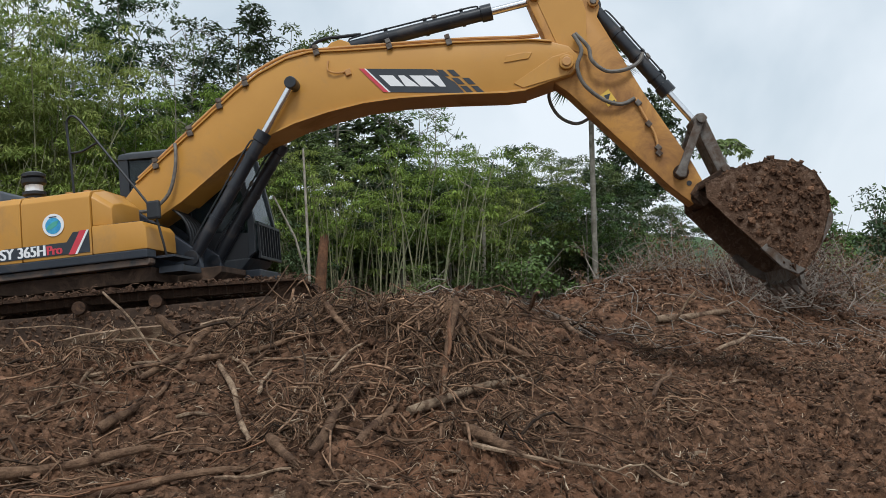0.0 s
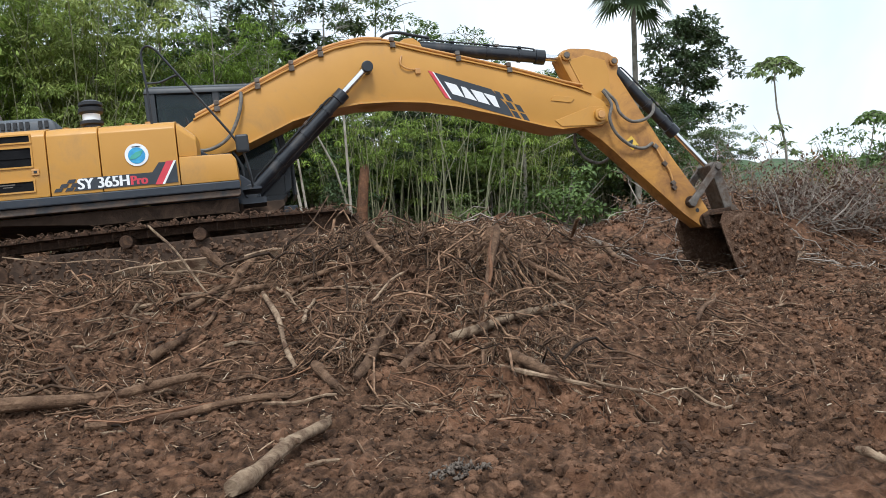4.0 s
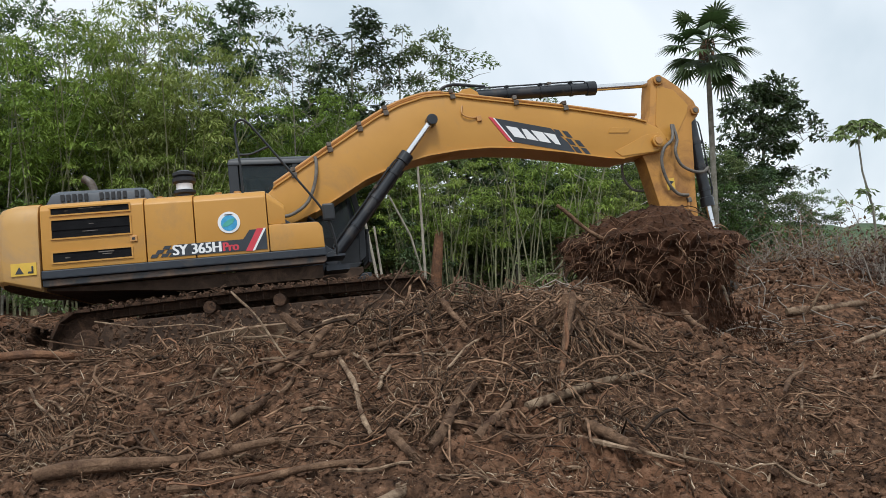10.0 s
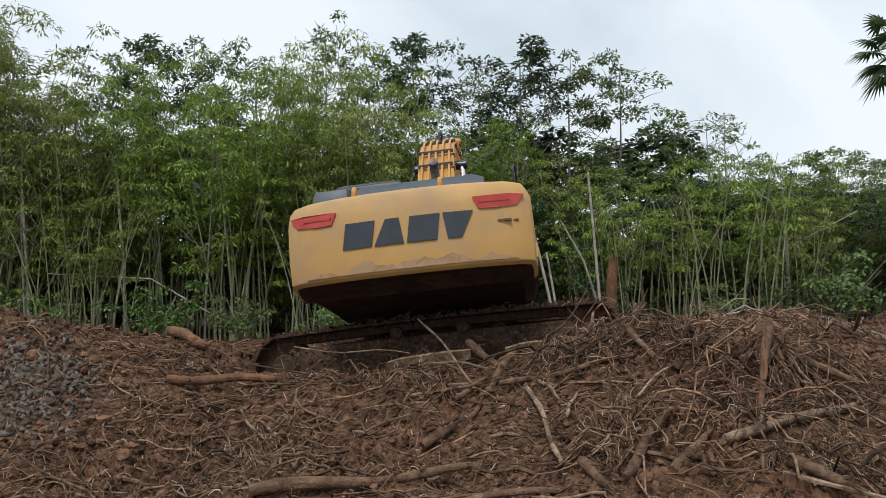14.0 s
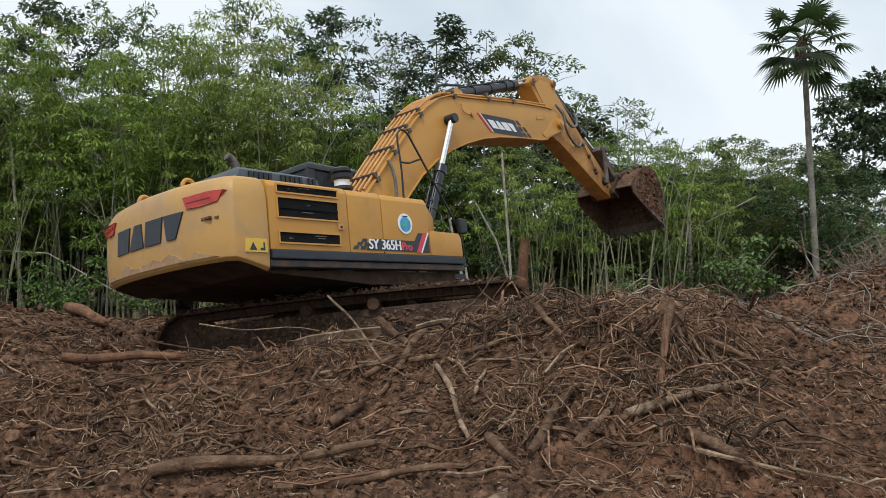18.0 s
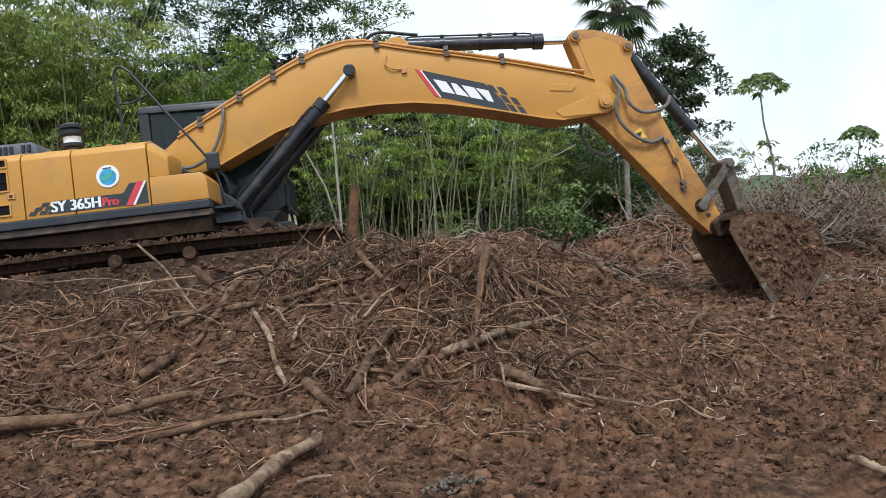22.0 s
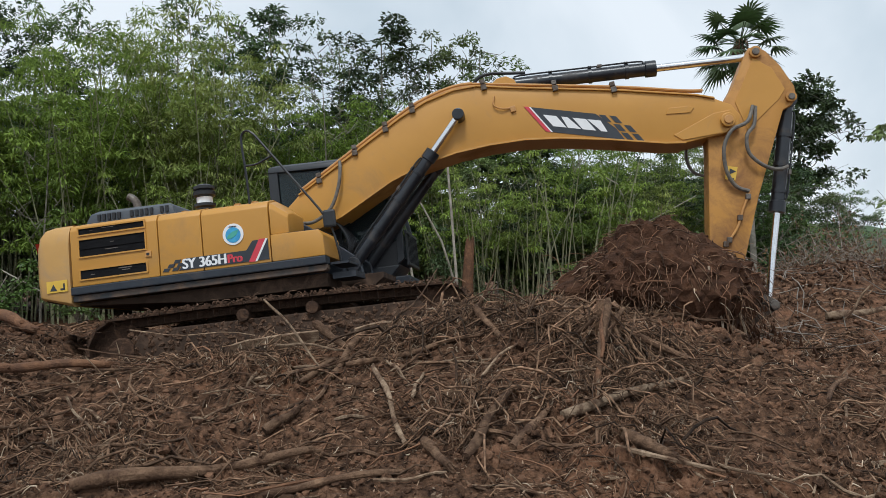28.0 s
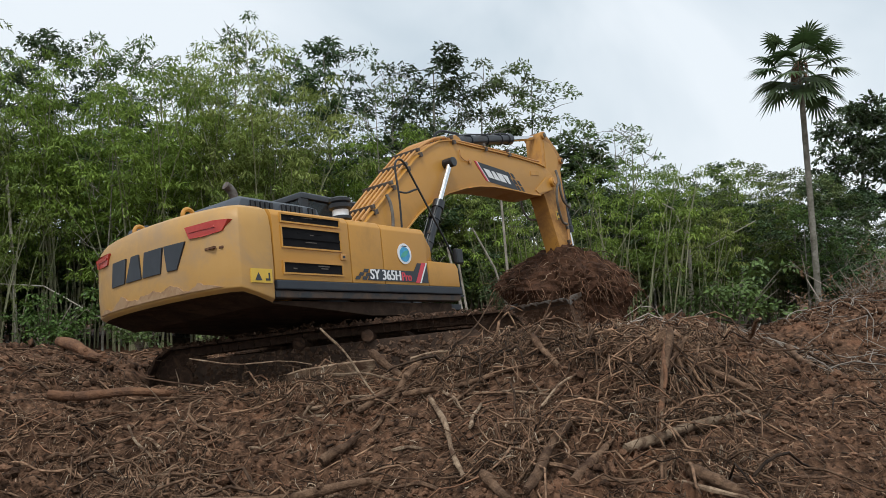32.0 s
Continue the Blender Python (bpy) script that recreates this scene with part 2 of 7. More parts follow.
wood_pale_stuff = material("pale_bare_root", [(0.28, 0.20, 0.135), (0.52, 0.42, 0.31)], 0.8, scale=8, island=0.45)
# the pale end is raised to stand for highlights on the sticks
chip_wood = material("broken_root_chip", [(0.060, 0.034, 0.021), (0.36, 0.245, 0.160)], 0.8, scale=12, island=0.75)
smear = material("dry_clay_smear", [(0.30, 0.185, 0.100), (0.40, 0.265, 0.155)], 0.9, scale=5, dirt=(0.22, 0.125, 0.070), dirt_scale=6, dirt_amount=0.4)
wood_red_stuff = material("red_brown_root", [(0.115, 0.058, 0.034), (0.215, 0.115, 0.066)], 0.85, scale=9, island=0.4)
ball_soil = material("dark_red_brown_soil", [(0.038, 0.018, 0.010), (0.105, 0.050, 0.027)], 0.95, scale=6, island=0.35, bump=0.9, bump_scale=20)
trunk_grey = material("grey_green_trunk", [(0.17, 0.155, 0.125), (0.32, 0.30, 0.25)], 0.85, scale=5, dirt=(0.11, 0.10, 0.07), dirt_scale=3, dirt_amount=0.5, per=0.2, bump=0.4)
culm = material("bamboo_culm", [(0.120, 0.129, 0.065), (0.284, 0.275, 0.163)], 0.6, scale=2, island=0.55)
leaf_bamboo = leafy("bamboo_leaf", [(0.095, 0.140, 0.030), (0.175, 0.250, 0.048), (0.285, 0.375, 0.080)], 0.35, 0.6, 0.34)
leaf_dark = leafy("dark_broad_leaf", [(0.032, 0.060, 0.024), (0.078, 0.128, 0.044)], 0.3, 0.45, 0.2)
leaf_mid = leafy("mid_green_leaf", [(0.055, 0.095, 0.026), (0.150, 0.225, 0.062)], 0.3, 0.55, 0.3)
leaf_light = leafy("light_green_leaf", [(0.09, 0.155, 0.042), (0.15, 0.235, 0.065)], 0.4)
leaf_dry = leafy("dry_brown_leaf", [(0.11, 0.065, 0.035), (0.19, 0.12, 0.06)], 0.4, 0.7, 0.1)
twig = material("bare_grey_twig", [(0.17, 0.14, 0.115), (0.30, 0.26, 0.22)], 0.9, scale=4, island=0.35)
stem_white = material("bleached_dead_stem", [(0.27, 0.245, 0.20), (0.46, 0.42, 0.35)], 0.85, scale=5, dirt=(0.16, 0.13, 0.10), dirt_scale=4, dirt_amount=0.4)
twig_wet = material("wet_brown_twig", [(0.085, 0.050, 0.030), (0.22, 0.145, 0.092)], 0.8, scale=6, island=0.5)
hill_green = material("far_wooded_hill", [(0.035, 0.062, 0.030), (0.075, 0.115, 0.050)], 0.95, scale=0.09, dirt=(0.12, 0.15, 0.075), dirt_scale=0.02, dirt_amount=0.35, bump=1.0, bump_scale=0.5)


# ---- mesh helpers ----
def rounded(pts, n=4):
    """A smooth line through the points."""
    out = []
    for i in range(len(pts) - 1):
        a, p, q, b = pts[max(i - 1, 0)], pts[i], pts[i + 1], pts[min(i + 2, len(pts) - 1)]
        for k in range(n):
            s = k / n
            out.append(0.5 * (2 * p + (q - a) * s + (2 * a - 5 * p + 4 * q - b) * s * s + (3 * p - a - 3 * q + b) * s ** 3))
    return out + [pts[-1]]


class Shape:
    """Gathers vertices and faces of one mesh."""

    def __init__(self):
        self.v, self.f = [], []

    def tube(self, pts, radii, sides=6, caps=True):
        pts = [Vector(p) for p in pts]
        if not hasattr(radii, "__len__") and len(pts) > 3:
            pts = rounded(pts)
        base, prev = len(self.v), None
        for i, p in enumerate(pts):
            d = (pts[min(i + 1, len(pts) - 1)] - pts[max(i - 1, 0)]).normalized()
            if prev is None:
                a = d.orthogonal().normalized()
            else:
                a = prev - d * prev.dot(d)
                a = a.normalized() if a.length > 1e-6 else d.orthogonal().normalized()
            prev, b = a, d.cross(a)
            r = radii[i] if hasattr(radii, "__len__") else radii
            for k in range(sides):
                w = 2 * math.pi * k / sides
                self.v.append(p + a * (r * math.cos(w)) + b * (r * math.sin(w)))
        for i in range(len(pts) - 1):
            for k in range(sides):
                p, q = base + i * sides + k, base + i * sides + (k + 1) % sides
                self.f.append((p, q, q + sides, p + sides))
        if caps:
            self.f.append(tuple(base + k for k in reversed(range(sides))))
            end = base + (len(pts) - 1) * sides
            self.f.append(tuple(end + k for k in range(sides)))
        return self

    def box(self, x0, x1, y0, y1, z0, z1):
        b = len(self.v)
        self.v += [Vector(p) for p in ((x0, y0, z0), (x1, y0, z0), (x1, y1, z0), (x0, y1, z0), (x0, y0, z1), (x1, y0, z1), (x1, y1, z1), (x0, y1, z1))]
        self.f += [tuple(b + i for i in q) for q in ((0, 3, 2, 1), (4, 5, 6, 7), (0, 1, 5, 4), (1, 2, 6, 5), (2, 3, 7, 6), (3, 0, 4, 7))]
        return self

    def prism(self, outline, y0, y1):
        """An outline in x, z drawn out along y."""
        b, n = len(self.v), len(outline)
        area = sum(outline[i][0] * outline[(i + 1) % n][1] - outline[(i + 1) % n][0] * outline[i][1] for i in range(n))
        if area < 0:
            outline = outline[::-1]
        self.v += [Vector((x, y0, z)) for x, z in outline] + [Vector((x, y1, z)) for x, z in outline]
        self.f.append(tuple(b + i for i in range(n)))
        self.f.append(tuple(b + n + i for i in reversed(range(n))))
        for i in range(n):
            j = (i + 1) % n
            self.f.append((b + j, b + i, b + n + i, b + n + j))
        return self

    def loft(self, rings, close=True):
        b, n = len(self.v), len(rings[0])
        for ring in rings:
            self.v += [Vector(p) for p in ring]
        for i in range(len(rings) - 1):
            for k in range(n):
                p, q = b + i * n + k, b + i * n + (k + 1) % n
                self.f.append((p, q, q + n, p + n))
        if close:
            self.f.append(tuple(b + k for k in reversed(range(n))))
            self.f.append(tuple(b + (len(rings) - 1) * n + k for k in range(n)))
        return self

    def mesh(self, name, mat, bevel=0.0, smooth=False, segments=2):
        me = bpy.data.meshes.new(name)
        me.from_pydata([tuple(p) for p in self.v], [], self.f)
        if bevel:
            bm = bmesh.new()
            bm.from_mesh(me)
            bmesh.ops.remove_doubles(bm, verts=bm.verts, dist=1e-5)
            sharp = [e for e in bm.edges if len(e.link_faces) == 2 and e.calc_face_angle(0) > 0.45]
            bmesh.ops.bevel(bm, geom=sharp, offset=bevel, segments=segments, profile=0.6, affect="EDGES", clamp_overlap=True)
            bm.to_mesh(me)
            bm.free()
        me.materials.append(mat)
        me.polygons.foreach_set("use_smooth", [bool(smooth)] * len(me.polygons))
        if smooth:
            me.set_sharp_from_angle(angle=radians(40))
        me.update()
        return me


def part(name, shape, mat, parent, label="", bevel=0.0, smooth=False):
    ob = new(name, shape.mesh(name, mat, bevel, smooth) if isinstance(shape, Shape) else shape)
    ob.parent = parent
    if label:
        ob["label"] = label
    return ob


def thing(name, label, category, group="", kind="", at=None):
    ob = tagged(new(name), label, category, group, kind)
    ob.empty_display_size = 0.2
    if at is not None:
        ob.matrix_world = at
    return ob


def disc(cx, cz, y0, y1, r, sides=20):
    return Shape().prism([(cx + r * math.cos(2 * math.pi * k / sides), cz + r * math.sin(2 * math.pi * k / sides)) for k in range(sides)], y0, y1)


def smooth(a, b, x):
    t = min(max((x - a) / (b - a), 0.0), 1.0)
    return t * t * (3 - 2 * t)


# ---- plan: the lie of the land ----
BASE = Vector((0.059, 12.312, 0.169))
TILT = Matrix(((0.9819, 0.1723, -0.0793), (-0.1612, 0.9784, 0.1297), (0.0999, -0.1146, 0.9884)))
MACHINE = Matrix.Translation(BASE) @ TILT.to_4x4()


def bump_at(x, y, cx, cy, rx, ry, h):
    d = ((x - cx) / rx) ** 2 + ((y - cy) / ry) ** 2
    return h * math.exp(-d)


RIDGE = ((-30, 0.4), (-14, 0.8), (-6, 0.85), (-2.3, 0.54), (-0.6, 0.58), (0.8, 0.76), (2.1, 1.02), (3.2, 1.04), (4.8, 0.90), (6.0, 0.62), (7.0, 0.32), (8.0, 0.22), (12, 0.22), (20, 0.2), (60, 0.1))


def along(table, x):
    for (a, va), (b, vb) in zip(table, table[1:]):
        if x < b:
            return va + (vb - va) * min(max((x - a) / (b - a), 0), 1)
    return table[-1][1]


def land(x, y):
    """Height of the ground without its small lumps."""
    start = 7.0 - 1.7 * smooth(-0.5, 1.5, x) + 0.6 * smooth(5, 9, x)
    front, back = smooth(start, 9.7 + 0.6 * smooth(4, 9, x), y), smooth(10.6, 15.5 + 3 * smooth(2, 5, -x), y)
    z = along(RIDGE, x) * front * (1 - 0.72 * back) * (1 - smooth(17, 26, y))
    z += bump_at(x, y, -5.3, 8.6, 1.7, 2.2, 0.70) * (1 - smooth(14, 18, y))
    z -= bump_at(x, y, 3.72, 7.85, 0.28, 0.30, 0.34)
    z += bump_at(x, y, 3.45, 8.75, 0.75, 0.45, 0.16)
    z -= bump_at(x, y, 6.3, 10.3, 1.0, 1.1, 0.42)
    z += bump_at(x, y, -7.0, 14.0, 4.0, 3.0, 0.35)
    z += bump_at(x, y, 14.2, 17.6, 4.6, 2.8, 1.35)
    z += bump_at(x, y, 5.6, 12.2, 1.5, 1.3, 0.55) + bump_at(x, y, 10.4, 15.2, 3.0, 1.7, 1.0)
    # the stand of the machine
    px, py = x - BASE.x, y - BASE.y
    stand = BASE.z + 0.03 + 0.118 * px - 0.10 * py
    u, v = px * 0.985 - py * 0.164, px * 0.173 + py * 0.985
    w = (1 - smooth(2.5, 3.3, abs(u))) * smooth(-2.35, -1.6, v) * (1 - smooth(2.0, 3.0, v))
    return z * (1 - w) + min(stand, z + 0.4) * w


def ground_at(x, y):
    p = Vector((x * 0.9, y * 0.9, 0.3))
    near = 1 - smooth(26, 60, math.hypot(x, y))
    warp = Vector((noise.noise(p * 1.9), noise.noise(p * 1.9 + Vector((7, 3, 1))), 0)) * 0.35
    q = p + warp
    lumpy = 0.20 * (abs(noise.noise(q * 2.3)) - 0.22) + 0.13 * (abs(noise.noise(q * 5.9 + warp)) - 0.22) + 0.12 * (abs(noise.noise(q * 12.0)) - 0.2) + 0.05 * (abs(noise.noise(q * 23.0)) - 0.2)
    rough = 0.55 + 0.6 * smooth(-0.3, 0.4, noise.noise(p * 0.7 + Vector((2, 9, 0))))
    z = land(x, y) + near * (0.10 * noise.noise(p) + lumpy * rough)
    return z


def axis_steps(lo, hi, fine, far):
    """Grid lines: fine between lo and hi, then ever wider out to far."""
    mid = list(np.arange(lo, hi + fine / 2, fine))
    up, down, step = [], [], fine
    a, b = mid[-1], mid[0]
    while a < far or b > -far:
        step *= 1.16
        a, b = a + step, b - step
        up.append(a)
        down.append(b)
    return down[::-1] + mid + up


def build_ground():
    xs, ys = axis_steps(-5.0, 8.2, 0.027, 1500), axis_steps(4.2, 10.0, 0.027, 1500)
    verts = [(x, y, ground_at(x, y)) for y in ys for x in xs]
    w = len(xs)
    faces = [(j * w + i, j * w + i + 1, (j + 1) * w + i + 1, (j + 1) * w + i) for j in range(len(ys) - 1) for i in range(w - 1)]
    me = bpy.data.meshes.new("ground")
    me.from_pydata(verts, [], faces)
    me.materials.append(soil)
    me.polygons.foreach_set("use_smooth", [True] * len(me.polygons))
    tagged(new("ground", me), "churned moist red-brown soil of a cleared field", "ground", kind="structure")


build_ground()

# ---- excavator ----
SWING = [-16.2, -10.5, -7.7, -3.9, 0.2, 4.4, 5.3, 5.3, 5.2, 5.0, 4.8, 4.5, 3.6, 3.3, 2.8, 2.2, 2.2, 2.2, 4.4, 6.8, 8.9, 12.0, 17.3, 26.1, 37.7, 52.7, 66.3, 82.9, 94.0, 101.3, 103.5, 104.0, 100.0, 93.0, 82.5, 68.6, 53.1, 37.8, 21.6, 9.3, 1.4, -1.2, -2.8, -3.4, -3.7, -4.5, -5.2, -6.0, -6.2, -6.1, -7.0, -8.4, -10.0, -9.8, -9.2, -8.0, -6.6, -5.0, -1.2, 3.2, 10.0, 18.9, 29.9, 42.5, 56.2]
BOOM = [12.5, 7.0, 0.5, -2.6, -2.4, -2.9, -3.3, -1.0, 0.5, 2.2, 3.6, 4.6, 4.5, 5.2, 5.4, 5.9, 5.9, 5.6, 5.7, 5.6, 7.2, 10.3, 14.5, 18.7, 22.0, 21.9, 21.9, 22.0, 22.1, 22.1, 22.3, 22.5, 23.0, 23.3, 23.5, 23.6, 23.2, 23.2, 20.6, 14.2, 4.8, -0.2, -2.1, 0.4, 2.5, 4.1, 5.4, 5.6, 5.9, 5.8, 6.2, 5.8, 5.6, 5.3, 5.3, 5.6, 6.2, 7.2, 11.0, 13.3, 14.6, 15.9, 17.3, 17.7, 17.8]
ARM = [-64.9, -49.7, -41.1, -37.3, -36.0, -36.2, -36.9, -41.2, -48.0, -55.0, -62.0, -68.7, -70.4, -76.7, -83.1, -85.6, -88.0, -89.3, -90.5, -88.6, -88.1, -87.1, -84.7, -84.0, -82.8, -81.5, -80.2, -78.9, -77.6, -76.3, -70.0, -60.0, -51.0, -46.0, -43.9, -42.6, -53.6, -66.9, -70.1, -68.0, -52.9, -40.3, -40.8, -48.6, -56.6, -63.1, -69.3, -75.0, -81.5, -88.8, -95.1, -104.0, -110.8, -111.0, -110.5, -108.5, -105.5, -103.0, -102.4, -101.6, -100.0, -97.1, -93.3, -89.7, -91.0]
BUCKET = [-1, -1, -4, -6, -7, -7, -10, -17, -30, -45, -58, -68, -74, -74, -75, -84, -94, -97, -97, -98, -100, -102, -103, -103, -103, -103, -103, -103, -102, -98, -72, -36, -10, -3, -1, -1, -1, -1, -1, -1, -1, -6, -14, -15, -16, -21, -31, -43, -53, -55, -55, -53, -50, -60, -72, -83, -90, -95, -97, -97, -97, -98, -99, -100, -100]
TIMES = [0.5 * i for i in range(65)]
FOOT, PIN, TIP = Vector((0.086, 0, 2.031)), 6.508, 2.532
LINK, CRANK, BAR = (2.123, 0.044), 0.74, 0.73


def swing_by(deg):
    return Matrix.Rotation(radians(deg), 4, "Z")


def raise_by(deg):
    return Matrix.Rotation(radians(-deg), 4, "Y")


def poses_at(i):
    """House, boom, arm and bucket in the machine's space."""
    house = swing_by(SWING[i])
    boom = house @ Matrix.Translation(FOOT) @ raise_by(BOOM[i])
    arm = boom @ Matrix.Translation((PIN, 0, 0)) @ raise_by(ARM[i])
    bucket = arm @ Matrix.Translation((TIP, 0, 0)) @ raise_by(BUCKET[i])
    return house, boom, arm, bucket


def ear_in_arm(i):
    """The bucket's ear pin in the arm's space: x, z."""
    w = radians(BUCKET[i] + 97)
    return Vector((TIP + 0.46 * math.cos(w), 0, 0.46 * math.sin(w)))


def crank_in_arm(i):
    """The joint of the two link bars, where their circles meet."""
    a, e = Vector((LINK[0], 0, LINK[1])), ear_in_arm(i)
    d = e - a
    n = min(d.length, CRANK + BAR - 0.005)
    x = (CRANK ** 2 - BAR ** 2 + n * n) / (2 * n)
    h = math.sqrt(max(CRANK ** 2 - x * x, 0))
    d.normalize()
    return a + d * x + Vector((-d.z, 0, d.x)) * h


def aimed(frame_pose, a, b, y=0.0):
    """A pose in which +x runs from a to b (points of the upright plane of frame_pose), at the side y."""
    d = b - a
    return frame_pose @ Matrix.Translation((a.x, y, a.z)) @ Matrix.Rotation(math.atan2(-d.z, d.x), 4, "Y")


machine = thing("excavator", "large yellow crawler excavator, muddy below, digging on a heap of earth", "excavator", at=MACHINE)
MOVES = {}


def moving(ob, how):
    MOVES[ob] = how
    return ob


def build_tracks():
    path = []
    r, c, zc = 0.40, 2.11, 0.47
    straight = 2 * c
    loop = 2 * straight + 2 * math.pi * r
    count = 50
    for k in range(count):
        s = loop * k / count
        if s < straight:
            x, z, w = -c + s, zc + r + 0.035 * math.sin(math.pi * s / straight), 0
        elif s < straight + math.pi * r:
            a = (s - straight) / r
            x, z, w = c + r * math.sin(a), zc + r * math.cos(a), a
        elif s < 2 * straight + math.pi * r:
            x, z, w = c - (s - straight - math.pi * r), zc - r, math.pi
        else:
            a = (s - 2 * straight - math.pi * r) / r
            x, z, w = -c - r * math.sin(a), zc - r * math.cos(a), math.pi + a
        path.append((x + 0.09, z, w))
    shoe = Shape().prism([(-0.105, -0.01), (0.103, -0.01), (0.103, 0.02), (0.06, 0.03), (0.045, 0.072), (0.03, 0.03), (-0.03, 0.028), (-0.04, 0.055), (-0.055, 0.028), (-0.105, 0.02)], -0.30, 0.30).mesh("track_shoe", mud_steel, 0.004)
    link = Shape().box(-0.107, 0.107, -0.13, -0.06, -0.115, -0.012).box(-0.107, 0.107, 0.06, 0.13, -0.115, -0.012).mesh("chain_link", mud_steel)
    rng5 = random.Random(5)
    for side, name in ((-1, "track_near"), (1, "track_far")):
        y = 1.30 * side
        frame_shape = Shape().prism([(-1.95, 0.28), (2.10, 0.28), (2.22, 0.45), (1.90, 0.70), (-1.75, 0.70), (-2.05, 0.45)], y - 0.20, y + 0.20)
        # track frame in the dark tone, shade between track runs put into its colour
        tr = part("track", frame_shape, shaded_under_paint, machine, "crawler track caked with red-brown mud", 0.02)
        for x, z, w in path:
            s = part("track_shoe", shoe, None, tr)
            s.matrix_basis = Matrix.Translation((x, y, z)) @ Matrix.Rotation(w, 4, "Y")
            s = part("chain_link", link, None, tr)
            s.matrix_basis = Matrix.Translation((x, y, z)) @ Matrix.Rotation(w, 4, "Y")
        for x in (-2.02, 2.20):
            wheel = Shape().prism([(x + rr * math.cos(2 * math.pi * k / 36), 0.47 + rr * math.sin(2 * math.pi * k / 36)) for k in range(36) for rr in ((0.37 if (k % 2 or x > 0) else 0.32),)], y - 0.14, y + 0.14)
            part("sprocket" if x < 0 else "idler_wheel", wheel, mud_steel, tr, bevel=0.01)
            part("hub", disc(x, 0.47, y - 0.24, y + 0.24, 0.17), mud_steel, tr, bevel=0.02)
        for x in (-0.40, 0.51):
            part("carrier_roller", disc(x, 0.755, y - 0.27, y + 0.27, 0.085, 16), mud_steel, tr, "muddy steel carrier roller", 0.012)
        for k in range(8):
            part("track_roller", disc(-1.5 + 3.0 * k / 7, 0.2, y - 0.22, y + 0.22, 0.11, 16), mud_steel, tr, bevel=0.012)
        clods = Shape()
        for k in range(2400):
            x, z, w = path[rng5.randrange(count)]
            up, flow = Vector((math.sin(w), 0, math.cos(w))), Vector((math.cos(w), 0, -math.sin(w)))
            off = rng5.uniform(-0.31, 0.31) if k % 3 else rng5.uniform(-0.315, -0.27)
            lump(clods, Vector((x, y + off, z)) + flow * rng5.uniform(-0.1, 0.1) + up * rng5.uniform(0.0, 0.06), 0.007 + 0.020 * rng5.random() ** 2, rng5)
        for k in range(900):
            lump(clods, Vector((rng5.uniform(-1.95, 1.95), y - 0.185, rng5.uniform(0.28, 0.68))), 0.02 + 0.045 * rng5.random() ** 2, rng5)
        for k in range(150):
            x, z, w = path[rng5.randrange(count // 2 + 3)]
            p = Vector((x, y + rng5.uniform(-0.3, 0.3), z + 0.05))
            q = p + Vector((rng5.uniform(-0.15, 0.15), rng5.uniform(-0.1, 0.1), rng5.uniform(0.0, 0.07)))
            clods.tube([p, (p + q) / 2 + Vector((0, 0, 0.02)), q], 0.006, 4, False)
        tagged(part("mud_clod_layer", clods, caked, tr, "mud and root scraps stuck to the shoes"), kind="stuff")
    carbody = Shape().prism([(-1.0, 0.35), (1.0, 0.35), (1.15, 0.62), (0.8, 0.92), (-0.8, 0.92), (-1.15, 0.62)], -1.1, 1.1)
    part("undercarriage_frame", carbody, mud_steel, machine, "", 0.03)
    part("slew_ring", Shape().loft([[(0.75 * math.cos(2 * math.pi * k / 40), 0.75 * math.sin(2 * math.pi * k / 40), z) for k in range(40)] for z in (0.88, 1.06)]), shaded_under_paint, machine)


def maker_blocks(x0, x1, z0, z1, slant, gap=0.10):
    """Plain slanted blocks and wedges that stand for a maker's mark: outlines in x, z."""
    w, h = (x1 - x0) / (4 + 3 * gap), z1 - z0
    out = []
    for k, (low, high) in enumerate(((0, 0), (0, 0.27), (0, 0), (0.27, 0))):
        a = x0 + k * w * (1 + gap)
        out.append([(a + low * w, z0), (a + w - low * w, z0), (a + w - high * w + slant * h, z1), (a + high * w + slant * h, z1)])
    return out


